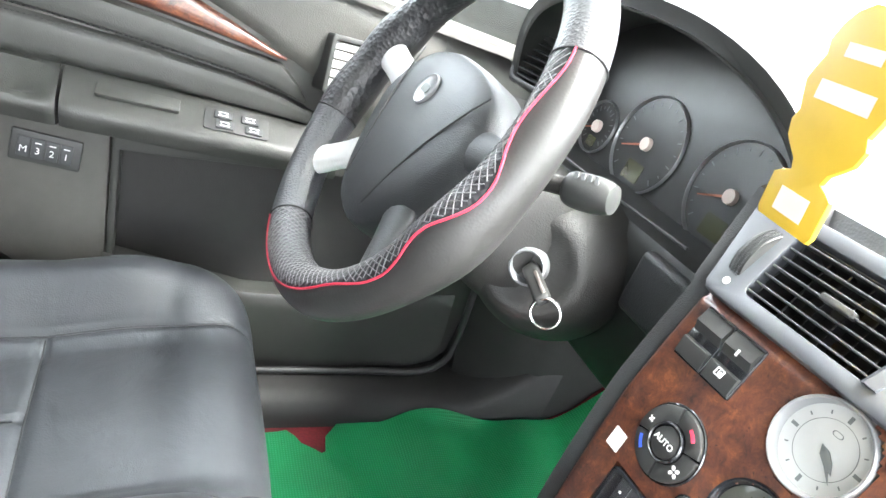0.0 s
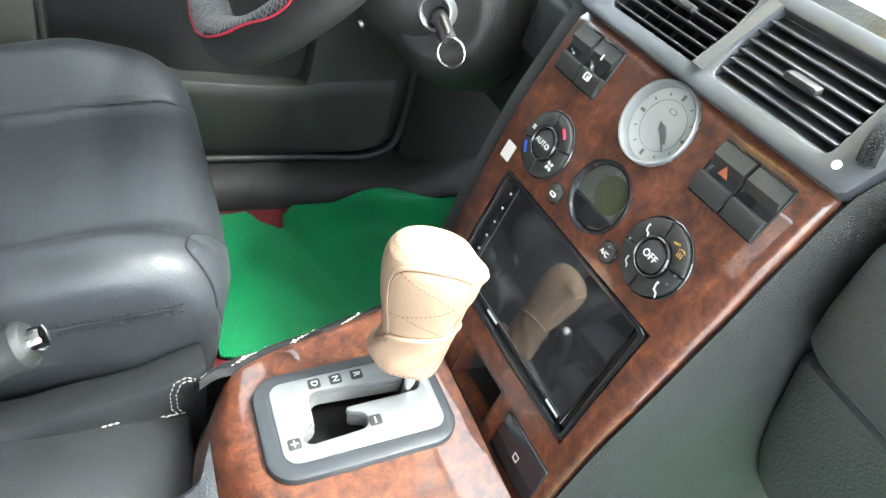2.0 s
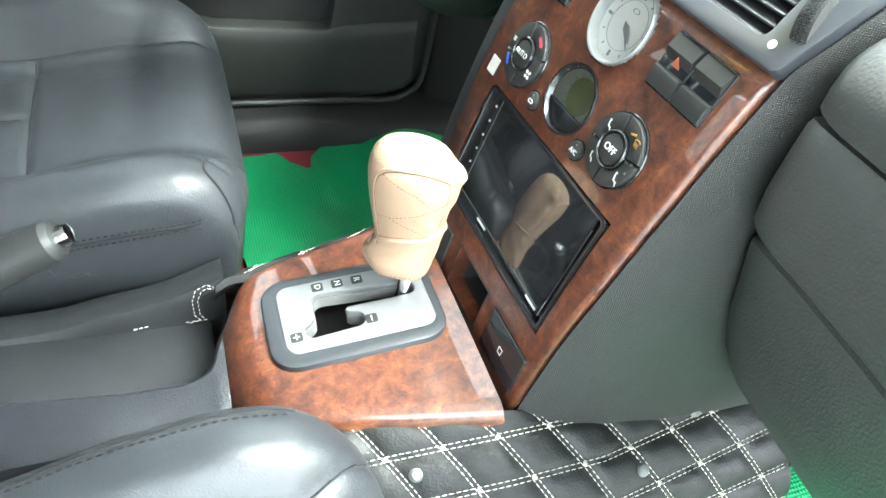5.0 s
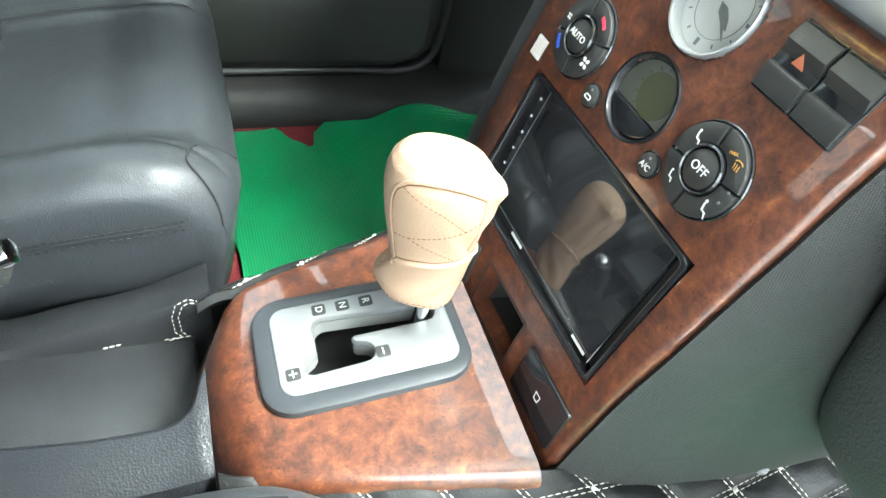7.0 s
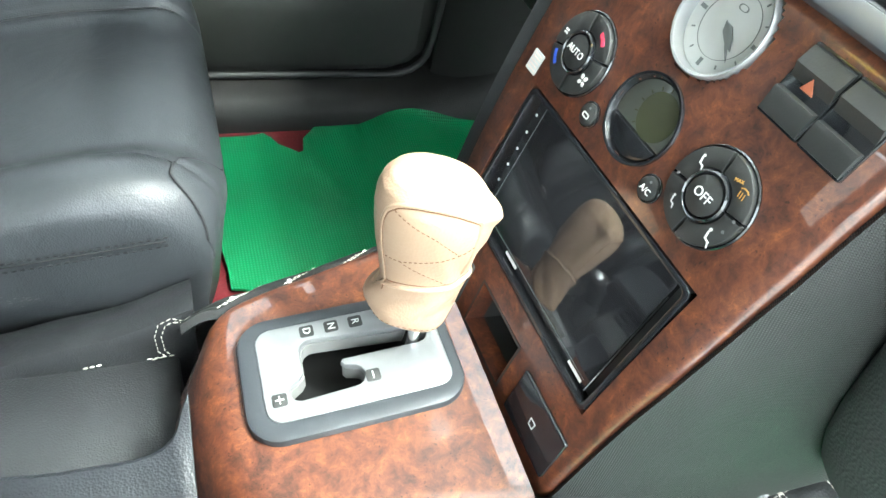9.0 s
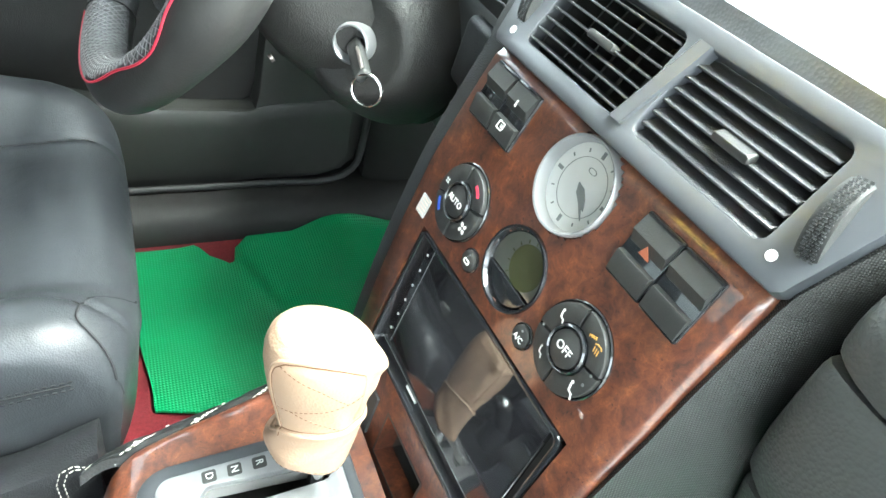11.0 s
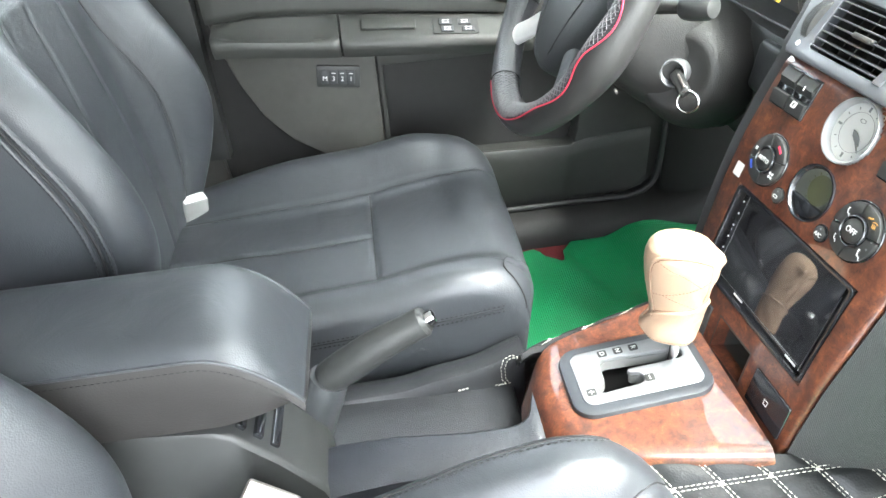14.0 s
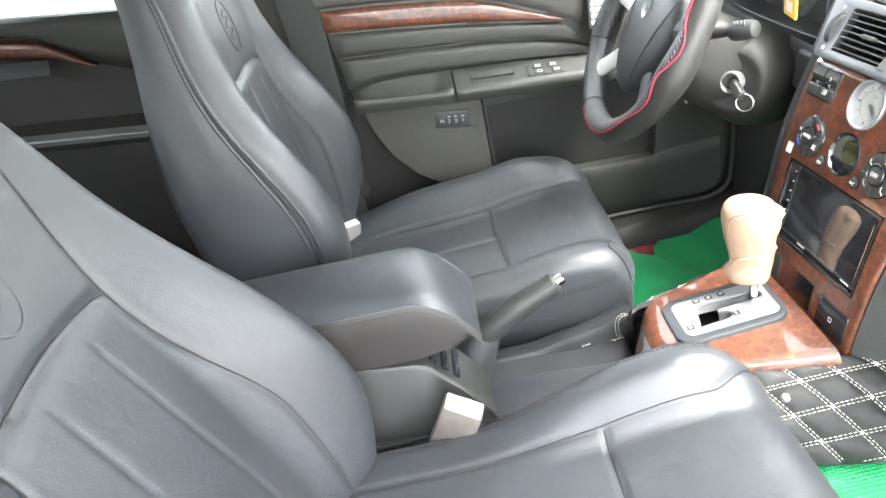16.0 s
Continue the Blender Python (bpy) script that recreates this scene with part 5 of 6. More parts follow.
def rest_ring(x, top):
    e = max(0, (x + 0.395) / 0.082)
    zt = 0.607 - 0.012 * e - 0.075 * e ** 2.2
    zs = 0.590 - 0.008 * e - 0.060 * e ** 2.0
    zb = min(0.497 + 0.01 * e + 0.012 * e ** 2, zs - 0.014)
    yi, yo = -0.068 + 0.004 * e ** 2, 0.068 - 0.004 * e ** 2
    n = 14
    ring = []
    if top:
        zt = max(zt, zs + 0.001)
        for k in range(n + 1):
            v = -1 + 2 * k / n
            ring.append((x, (yi + yo) / 2 + (yo - yi) / 2 * v, zs + (zt - zs) * (1 - abs(v) ** 3.2) ** 0.6))
        ring += [(x, yo, zs - 0.004), (x, yi, zs - 0.004)]
    else:
        ring = [(x, yi - 0.001, zs - 0.002), (x, yi - 0.004, zs - 0.012), (x, yi - 0.003, 0.6 * zs + 0.4 * zb - 0.004), (x, yi + 0.004, zb + 0.004), (x, yi + 0.016, zb), (x, yo - 0.016, zb), (x, yo - 0.004, zb + 0.004), (x, yo + 0.003, 0.6 * zs + 0.4 * zb - 0.004), (x, yo + 0.004, zs - 0.012), (x, yo + 0.001, zs - 0.002)]
    return ring


xs = list(np.linspace(-0.66, -0.40, 10)) + list(np.linspace(-0.39, -0.318, 16)) + [-0.3145, -0.313]
bm = bmesh.new()
loft(bm, [rest_ring(x, True) for x in xs])
part("cushion_top", bm, M_LEATHER, rest)
bm = bmesh.new()
loft(bm, [rest_ring(x, False) for x in xs])
part("cushion_side", bm, M_LEATHER2, rest, "worn dark leather side panel")
bm = bmesh.new()
for side, k in ((0, 0), (1, 9)):
    tube(bm, [Vector(rest_ring(x, False)[k]) + Vector((0.0005, 0, 0.001)) for x in xs], 0.0017, 8)
part("piping", bm, M_LEATHER, rest)
bm = bmesh.new()
stitches(bm, [Vector(rest_ring(x, False)[1]) + Vector((0.0, -0.0006, 0.004)) for x in xs], 0.004, 0.0015, 0.0004)
part("stitching", bm, M_THREAD_BLACK, rest, kind="stuff")

brake = thing("handbrake", (-0.34, 0.05, 0.35), "worn black handbrake lever with a bright release button", "handbrake")
A, B, C, D_ = Vector((-0.350, 0.052, 0.350)), Vector((-0.308, 0.051, 0.432)), Vector((-0.250, 0.05, 0.470)), Vector((-0.192, 0.05, 0.4985))
bm = bmesh.new()
pts = [A, A.lerp(B, 0.5) + Vector((0.002, 0, 0)), B]
tube(bm, [A.lerp(B, t) for t in (0, 0.3, 0.6, 0.9, 1.0)], lambda t: 0.034 - 0.012 * t, 16)
part("boot", bm, M_PLASTIC_GREY, brake, "dark grey moulded boot")
bm = bmesh.new()
tube(bm, [B.lerp(C, t) for t in (-0.05, 0, 0.1, 0.4, 0.7)] + [C.lerp(D_, t) for t in (0.0, 0.3, 0.6, 0.8, 0.93, 1.0)], lambda t: 0.0180 + 0.0022 * math.sin(t * 5.2) + 0.0016 * math.exp(-((t - 0.86) / 0.07) ** 2) - 0.006 * max(0, t - 0.9) * 10 * 0.5, 20)
part("grip", bm, M_PLASTIC, brake, "worn black leather grip")
bm = bmesh.new()
d = (D_ - C).normalized()
tube(bm, [D_ - d * 0.004, D_ + d * 0.006, D_ + d * 0.0095, D_ + d * 0.0105], lambda t: 0.0086 if t < 0.5 else (0.0078 if t < 0.9 else 0.004), 16)
part("release_button", bm, M_CHROME, brake, "bright chrome button")


def buckle(base, tip, wide, mats, label, k=1.0):
    b_, t_ = Vector(base), Vector(tip)
    d = (t_ - b_).normalized()
    side = d.cross(Vector(wide)).normalized()
    f = fr(b_, side.cross(d), d)
    L = (t_ - b_).length
    ob = thing("seat_belt_buckle", base, label, "belt buckle", "seat belt buckles")
    bm = bmesh.new()
    box(bm, f @ pose(0, L * 0.2, 0), (0.022 * k, L * 0.5, 0.010 * k), 0.002)
    part("stalk", bm, M_PLASTIC, ob)
    bm = bmesh.new()
    box(bm, f @ pose(0, L * 0.70, 0), (0.052 * k, L * 0.66, 0.030 * k), 0.004, 3)
    part("housing", bm, mats[0], ob)
    bm = bmesh.new()
    box(bm, f @ pose(0, L * 0.985, 0.001), (0.048 * k, L * 0.10, 0.024 * k), 0.002)
    part("release_face", bm, mats[1], ob)


buckle((-0.402, -0.112, 0.358), (-0.352, -0.121, 0.459), (1, -0.25, 0), (M_STEEL, M_PALE), "worn metal seat belt buckle beside the console")
buckle((-0.560, 0.520, 0.354), (-0.542, 0.508, 0.430), (1, 0.6, 0), (M_SLOT, M_WHITE), "pale seat belt buckle beside the seat", 0.8)

# ---- mats ----
def mat_z(x, y):
    w = 0.014 * math.sin(13 * x + 5 * y) * sm(0.05, 0.3, x) + 0.008 * math.sin(31 * x - 22 * y) * sm(0.12, 0.3, x) + 0.014 * math.exp(-((x - 0.24 - 0.35 * (0.62 - y)) / 0.05) ** 2) * sm(0.3, 0.55, y)
    w += 0.010 * math.exp(-((x - 0.12 + 0.5 * (y - 0.5)) / 0.03) ** 2) * sm(0.35, 0.5, y)
    return floor_z(x, y) + 0.010 + max(0, w) + 0.05 * sm(0.60, 0.64, y) * sm(0.2, 0.4, x)


bm = bmesh.new()
rows = []
for x in np.linspace(-0.031, 0.62, 90):
    out = lerp([(-0.34, 0.602), (0.03, 0.602), (0.060, 0.600), (0.070, 0.572), (0.093, 0.546), (0.101, 0.550), (0.104, 0.585), (0.130, 0.618), (0.25, 0.622), (0.40, 0.606), (0.62, 0.596)], x)
    inn = lerp([(-0.34, 0.330), (-0.03, 0.305), (0.04, 0.285), (0.14, 0.20), (0.62, 0.18)], x)
    row = []
    for k in range(41):
        y = inn + (out - inn) * k / 40
        xs_ = x - 0.038 * max(0, (y - 0.34) / 0.3) * max(0, 1 - (x + 0.031) / 0.12)
        row.append((xs_, y, mat_z(xs_, y)))
    rows.append(row)
slab(bm, rows, (0, 0, -0.004))
solo("floor_mat", bm, M_GREEN, "green woven plastic floor mat, rumpled, before the driver's seat", "floor mat")
bm = bmesh.new()
rows = []
for x in np.linspace(-0.34, 0.62, 50):
    rows.append([(x, -0.60 + 0.42 * k / 24, floor_z(x, 0) + 0.012 + 0.006 * math.sin(11 * x + k * 0.4) ** 2 + 0.13 * sm(-0.32, -0.20, -0.60 + 0.42 * k / 24)) for k in range(25)])
slab(bm, rows, (0, 0, -0.004))
solo("floor_mat", bm, M_GREEN, "green woven plastic floor mat, its edge curled up the tunnel", "floor mat")


# ---- quilted cover over the tunnel ----
def quilt_point(side, x, t):
    """t: metres down from the top edge, along the flank of the tunnel."""
    top = gear_half(min(x, 0.12)) - 0.012 if x < 0.12 else lerp([(0.12, 0.115), (0.2, 0.128), (0.5, 0.13)], x)
    prof = [(0, 0, 0), (0.02, 0.016, -0.006), (0.05, 0.040, -0.022), (0.08, 0.062, -0.044), (0.12, 0.082, -0.078), (0.17, 0.095, -0.128), (0.24, 0.10, -0.198)]
    dy = np.interp(t, [p[0] for p in prof], [p[1] for p in prof])
    dz = np.interp(t, [p[0] for p in prof], [p[2] for p in prof])
    zt = lerp([(-0.12, 0.390), (-0.06, 0.398), (0.12, 0.412), (0.5, 0.40)], x)
    if side > 0:
        dy *= 0.55
        top, zt = top + 0.009, zt + 0.006
    return Vector((x, side * (top + dy), zt + dz))


def quilt(side, x0, x1, t1, label):
    q = thing("quilted_tunnel_cover", (0.2, side * 0.15, FLOOR), label, "floor cover")
    e1, e2, o = (0.045, -0.008), (0.024, 0.034), (0.023, 0.040)      # sides of a diamond, and one crossing
    det = e1[0] * e2[1] - e1[1] * e2[0]
    bm = bmesh.new()
    rows = []
    nx, nt_ = int((x1 - x0) / 0.0045), int(t1 / 0.0045)
    for i in range(nx + 1):
        x = x0 + (x1 - x0) * i / nx
        row = []
        for k in range(nt_ + 1):
            t = t1 * k / nt_
            u = ((x - o[0]) * e2[1] - (t - o[1]) * e2[0]) / det
            v = (e1[0] * (t - o[1]) - e1[1] * (x - o[0])) / det
            du, dv = 2 * abs(u - round(u)), 2 * abs(v - round(v))
            puff = 0.0050 * (1 - (1 - min(1, du * 1.5)) ** 2) * (1 - (1 - min(1, dv * 1.5)) ** 2)
            row.append(quilt_point(side, x, t) + Vector((0, side * 0.5, 0.86)) * puff)
        rows.append(row)
    slab(bm, rows, (0, -side * 0.004, -0.006))
    part("padding", bm, M_QUILT, q, "black padded leather in diamonds")
    bm, knots = bmesh.new(), bmesh.new()
    inside = lambda x, t: x0 + 0.003 < x < x1 - 0.003 and 0.002 < t < t1 - 0.002
    for c in range(-10, 20):
        for d, other in ((e1, e2), (e2, e1))[side > 0:]:
            nrm = math.hypot(*d)
            for off in (-0.0019, 0.0019):
                line = []
                for k in np.linspace(-12, 20, 320):
                    x = o[0] + c * other[0] + k * d[0] - off * d[1] / nrm
                    t = o[1] + c * other[1] + k * d[1] + off * d[0] / nrm
                    if inside(x, t):
                        line.append(quilt_point(side, x, t) + Vector((0, side * 0.0012, 0.0026)))
                if len(line) > 3:
                    stitches(bm, line, 0.0042, 0.0015, 0.00052)
    for i in range(-12, 20):
        for k in range(-12, 20):
            x, t = o[0] + i * e1[0] + k * e2[0], o[1] + i * e1[1] + k * e2[1]
            if inside(x, t):
                p = quilt_point(side, x, t) + Vector((0, side * 0.0015, 0.003))
                bmesh.ops.create_icosphere(knots, subdivisions=1, radius=0.0022, matrix=Matrix.Translation(p) @ Matrix.Diagonal((1, 1, 0.6, 1)))
    part("stitching", bm, M_THREAD, q, "double rows of cream stitching", kind="stuff")
    part("knots", knots, M_THREAD, q, "cream stitch knots at the crossings", kind="stuff")
    return q


quilt(-1, -0.082, 0.40, 0.139, "black leather tunnel cover quilted in diamonds with cream stitching")
quilt(1, -0.085, 0.43, 0.20, "black leather tunnel cover with cream stitching on the driver's side")
for x, t in ((0.045, 0.052), (0.235, 0.062), (0.30, 0.022)):
    bm = bmesh.new()
    p = quilt_point(-1, x, t)
    lathe(bm, fr(p + Vector((0, -0.001, 0.002)), (1, 0, 0), (0, 0.86, 0.5)), [(0, 0), (0.0062, 0), (0.0060, 0.002), (0.0040, 0.0045), (0, 0.0052)], 16)
    solo("clip_button", bm, M_SILVER, "pale round fixing button on the quilted cover", "button")
# loose stitched edge by the tray
bm = bmesh.new()
for off in (0.0, 0.005):
    stitches(bm, [(-0.080 + off * 0.3, 0.1005, 0.372 - off * 0.2), (-0.092, 0.0995, 0.380 - off), (-0.102 + off, 0.0995, 0.374 - off * 0.5), (-0.106 + off, 0.0985, 0.360), (-0.105 + off, 0.0985, 0.340), (-0.100 + off, 0.098, 0.333), (-0.114, 0.098, 0.330 + off * 0.5)], 0.0040, 0.0016, 0.0006)
stitches(bm, [(-0.150, 0.0985, 0.333), (-0.163, 0.0985, 0.331)], 0.004, 0.001, 0.0009)
solo("loose_stitching", bm, M_THREAD, "frayed cream stitching at the edge of the tunnel cover", "thread", "stuff")


# ---- front seats ----
def groove(d, width=0.0035, depth=0.0042):
    return depth * math.exp(-(d / width) ** 2)


def front_seat(side, slide, back_shift, lift, bolster, ahead, label):
    seat = thing("front_seat", (-0.4, side * 0.38, FLOOR), label, "car seat", "front seats")
    WI, WO, CW = 0.163, 0.612, 0.372

    def front_x(w):
        return -0.043 + ahead - (0.035 - ahead) * abs((w - 0.385) / 0.225) ** 5

    def cushion(q, w):
        """Height and place of the cushion's top, q behind the front edge, w out from the car's middle."""
        x = front_x(w) - q
        z = lerp([(-0.66, 0.400), (-0.50, 0.402), (-0.36, 0.404), (-0.255, 0.411), (-0.17, 0.428), (-0.11, 0.436), (-0.04, 0.434)], x)
        z += (0.034 + bolster) * sm(0.265, 0.205, w) * (sm(-0.66, -0.40, x) if not bolster else sm(-0.44, -0.20, x)) * (1 - 0.45 * sm(-0.16, -0.06, x))
        z += 0.052 * sm(0.455, 0.565, w) * sm(-0.66, -0.35, x) * (1 - 0.6 * sm(-0.20, -0.05, x))
        z += 0.007 * math.cos((w - CW) / 0.13 * math.pi / 2) * (abs(w - CW) < 0.13)
        seam_i = 0.238 - 0.03 * sm(-0.12, -0.05, x)
        seam_o = 0.487 + 0.012 * sm(-0.12, -0.05, x)
        z -= groove(w - seam_i) + groove(w - seam_o)
        if seam_i < w < seam_o:
            z -= groove(x + 0.252 + 0.02 * (w - CW))
            if x < -0.255:
                z -= groove(w - 0.362, 0.003, 0.0045)
        z += 0.0012 * math.sin(40 * w + 17 * x) * sm(-0.3, -0.5, x)
        for dist, R in ((w - WI, 0.034), (WO - w, 0.045), (q, 0.055)):
            if dist < R:
                z -= R - math.sqrt(max(0, R * R - (R - dist) ** 2))
        return Vector((x + slide, side * w, z + lift))

    ws = sorted(set([round(w, 5) for w in list(np.linspace(WI, WO, 110)) + [WI + 0.001, WI + 0.0025, WO - 0.001, WO - 0.003]]))
    qs = [0, 0.001, 0.003, 0.006, 0.01, 0.015, 0.021, 0.028, 0.036, 0.045] + list(np.linspace(0.055, 0.60, 120))
    bm = bmesh.new()
    rings = []
    for i, q in enumerate(qs):
        top = [cushion(q, w) for w in ws]
        x = top[0].x
        tuck = sm(0.09, 0.0, q)
        low = [Vector((top[-1].x, side * (WO + 0.002), 0.33 + lift)), Vector((top[-1].x, side * (WO - 0.02), 0.265 + lift)), Vector((x - 0.055 * tuck, side * (WI + 0.03), 0.265 + lift)), Vector((x - 0.030 * tuck, side * (WI - 0.003 + 0.006 * tuck), 0.345 + lift)), Vector((x - 0.010 * tuck, side * (WI - 0.005 + 0.003 * tuck), 0.375 + lift))]
        rings.append(top + low)
    rings.insert(0, [Vector((p.x - 0.008, p.y, min(p.z, lift + 0.30 + 0.1 * (p.z - lift - 0.30)))) for p in rings[0]])
    loft(bm, rings)
    part("seat_cushion", bm, M_LEATHER, seat, "black leather cushion with sewn seams", angle=70)
    # dark seam lines sunk in the creases of the cushion
    def seam_q(x, w):
        return front_x(w) - x

    lines = [[(x, 0.238 - 0.03 * sm(-0.12, -0.05, x)) for x in np.linspace(-0.62, -0.062, 60)],
             [(x, 0.487 + 0.012 * sm(-0.12, -0.05, x)) for x in np.linspace(-0.62, -0.062, 60)],
             [(-0.252 - 0.02 * (w - CW), w) for w in np.linspace(0.240, 0.485, 40)],
             [(x, 0.362) for x in np.linspace(-0.60, -0.262, 40)]]
    for line in lines:
        bm = bmesh.new()
        tube(bm, [cushion(seam_q(x, w), w) + Vector((0, 0, 0.0013)) for x, w in line], 0.0009, 5)
        part("seam", bm, M_THREAD_BLACK, seat)
    # inner side flap with double stitching on both sides of its seam
    def flap(x, dz, out=0.0):
        return Vector((x + slide, side * (WI - 0.0046 - out), lerp([(-0.58, 0.380), (-0.34, 0.390), (-0.205, 0.399), (-0.09, 0.412), (-0.066, 0.418)], x) + 0.004 + dz + lift))

    for dz in (-0.0048, 0.0048):
        bm = bmesh.new()
        stitches(bm, [flap(x, dz, 0.0004) for x in np.linspace(-0.56, -0.085, 60)], 0.0040, 0.0022, 0.0009)
        part("stitching", bm, M_THREAD_BLACK, seat, kind="stuff")
    bm = bmesh.new()
    tube(bm, [flap(x, 0.0, -0.0004) for x in np.linspace(-0.57, -0.09, 30)], 0.0007, 6)
    part("side_seam", bm, M_THREAD_BLACK, seat)
    if side > 0:
        bm = bmesh.new()
        rnd = random.Random(4)
        for cx, cz, sx_, sz_, n in ((-0.225, 0.357, 0.012, 0.006, 10), (-0.200, 0.352, 0.012, 0.006, 16), (-0.211, 0.321, 0.006, 0.003, 6), (-0.149, 0.322, 0.003, 0.004, 5), (-0.26, 0.33, 0.02, 0.01, 8)):
            for k in range(n):
                x, z = rnd.gauss(cx, sx_ * 0.6), rnd.gauss(cz, sz_ * 0.6)
                y = np.interp(z, [0.345, 0.375], [WI - 0.0034, WI - 0.0054]) if z > 0.345 else WI - 0.0034 + (0.345 - z) * 0.40
                box(bm, pose(x, y, z, 22 if z < 0.345 else 0, rnd.uniform(-40, 40)), (rnd.uniform(0.0008, 0.003), 0.0006, rnd.uniform(0.0004, 0.0009)))
        part("scuff_marks", bm, M_SCUFF, seat, "pale scuff marks on the side", kind="stuff")
    # sewn patch of the cover over the inner front corner
    def patch_depth(w):
        return 0.003 + 0.036 * sm(0.165, 0.20, w) * sm(0.262, 0.215, w)

    if side > 0:
        bm = bmesh.new()
        slab(bm, [[cushion(patch_depth(w) * k / 8, w) + Vector((0.0012, 0, 0.0018)) for k in range(9)] for w in np.linspace(0.168, 0.262, 24)], (-0.001, 0, -0.004))
        part("corner_patch", bm, M_LEATHER, seat, "sewn leather patch on the front corner")
        bm = bmesh.new()
        tube(bm, [cushion(patch_depth(w), w) + Vector((0.0004, 0, 0.0014)) for w in np.linspace(0.168, 0.262, 30)], 0.0012, 6)
        part("seam", bm, M_THREAD_BLACK, seat)
    if side < 0:
        bm = bmesh.new()
        stitches(bm, [cushion(q, 0.186) + Vector((0, 0, 0.0006)) for q in np.linspace(0.05, 0.5, 60)], 0.0042, 0.0018, 0.0007)
        part("stitching", bm, M_THREAD_BLACK, seat, kind="stuff")
        bm = bmesh.new()
        tube(bm, [cushion(q, 0.181) + Vector((0, 0, 0.0002)) for q in np.linspace(0.04, 0.5, 60)], 0.0011, 6)
        part("seam", bm, M_THREAD_BLACK, seat)
    # plastic base and side valance
    bm = bmesh.new()
    loft(bm, [[(x + slide, side * 0.142, z), (x + slide, side * 0.150, z + 0.006), (x + slide, side * 0.170, z + 0.010), (x + slide, side * 0.60, z + 0.01), (x + slide, side * 0.60, 0.19), (x + slide, side * 0.155, 0.19), (x + slide, side * 0.142, 0.21)] for x, z in ((-0.62, 0.262 + lift), (-0.35, 0.27 + lift), (-0.20, 0.283 + lift), (-0.11, 0.30 + lift), (-0.09, 0.295 + lift))])
    part("seat_base", bm, M_GRAIN, seat, "black plastic seat base")
    for w in (0.21, 0.55):
        bm = bmesh.new()
        box(bm, pose(-0.35 + slide, side * w, 0.178), (0.56, 0.035, 0.03), 0.004)
        part("slide_rail", bm, M_STEEL, seat)

    # backrest, in level slices
    def half_w(z):
        return soft([(0.34, 0.20), (0.42, 0.222), (0.55, 0.234), (0.72, 0.230), (0.80, 0.218), (0.88, 0.198), (0.96, 0.180), (1.05, 0.168), (1.11, 0.150)], z)

    def back_front(z, v):
        xc = soft([(0.34, -0.57), (0.5, -0.566), (0.6, -0.574), (0.70, -0.587), (0.81, -0.603), (0.885, -0.610), (1.0, -0.628), (1.13, -0.655)], z)
        xb = soft([(0.34, -0.575), (0.42, -0.535), (0.50, -0.500), (0.57, -0.482), (0.64, -0.492), (0.72, -0.528), (0.79, -0.566), (0.86, -0.590), (0.96, -0.604), (1.13, -0.650)], z)
        a = abs(v)
        x = xc + (xb - xc) * sm(0.40, 0.84, a)
        hw = half_w(z)
        if a > 0.84:
            x -= 0.034 * (1 - math.sqrt(max(0, 1 - ((a - 0.84) / 0.16) ** 2)))
        w = v * hw
        sv = 0.105 + 0.022 * sm(0.81, 1.0, z) + 0.032 * sm(0.8, 0.6, z)
        x -= groove(a * hw - sv)
        mid = sm(sv + 0.002, sv - 0.012, a * hw)
        x -= mid * groove(z - 0.806 - 0.012 * math.cos(w / sv * 1.5), 0.005, 0.006)
        x += 0.006 * math.cos(min(1, a * hw / sv) * math.pi / 2) * (0.6 + 0.4 * sm(0.815, 0.79, z))
        x -= mid * sm(0.806, 0.78, z) * groove(a * hw - 0.040 - 0.01 * sm(0.8, 0.5, z), 0.0035, 0.003)
        if z > 1.06:
            x -= 0.06 * ((z - 1.06) / 0.07) ** 2.5
        return x

    def spot(z, v, out=0.0):
        return Vector((back_front(z, v) + out + back_shift(z), side * (CW + v * half_w(z)), z))

    def rear_x(z):
        return soft([(0.34, -0.66), (0.45, -0.685), (0.56, -0.703), (0.68, -0.718), (0.78, -0.714), (0.96, -0.694), (1.05, -0.70), (1.13, -0.702)], z)

    vs = sorted(set(list(np.linspace(-1, 1, 121)) + [-0.998, -0.992, 0.992, 0.998]))
    bm = bmesh.new()
    rings = []
    for z in list(np.linspace(0.34, 1.05, 130)) + list(np.linspace(1.058, 1.13, 14)):
        hw = half_w(z)
        front = [spot(z, v) for v in vs]
        r, sft = rear_x(z), back_shift(z)
        xe0, xe1 = front[0].x, front[-1].x
        cap = 0.04 * max(0, (z - 1.06) / 0.07) ** 2.5
        rim = []
        for k, bul in ((0.25, 0.006), (0.6, 0.008), (0.88, 0.003)):
            rim.append(Vector((xe1 + (r + sft - xe1) * k, side * (CW + hw + bul), z)))
        rim += [Vector((r + sft + cap, side * (CW + hw - 0.02), z)), Vector((r + sft - 0.012 + cap, side * CW, z)), Vector((r + sft + cap, side * (CW - hw + 0.02), z))]
        for k, bul in ((0.88, 0.003), (0.6, 0.008), (0.25, 0.006)):
            rim.append(Vector((xe0 + (r + sft - xe0) * k, side * (CW - hw - bul), z)))
        rings.append(front + rim)
    loft(bm, rings)
    back = part("backrest", bm, M_LEATHER, seat, "tall black leather backrest with sewn panels", angle=70)
    bm = bmesh.new()
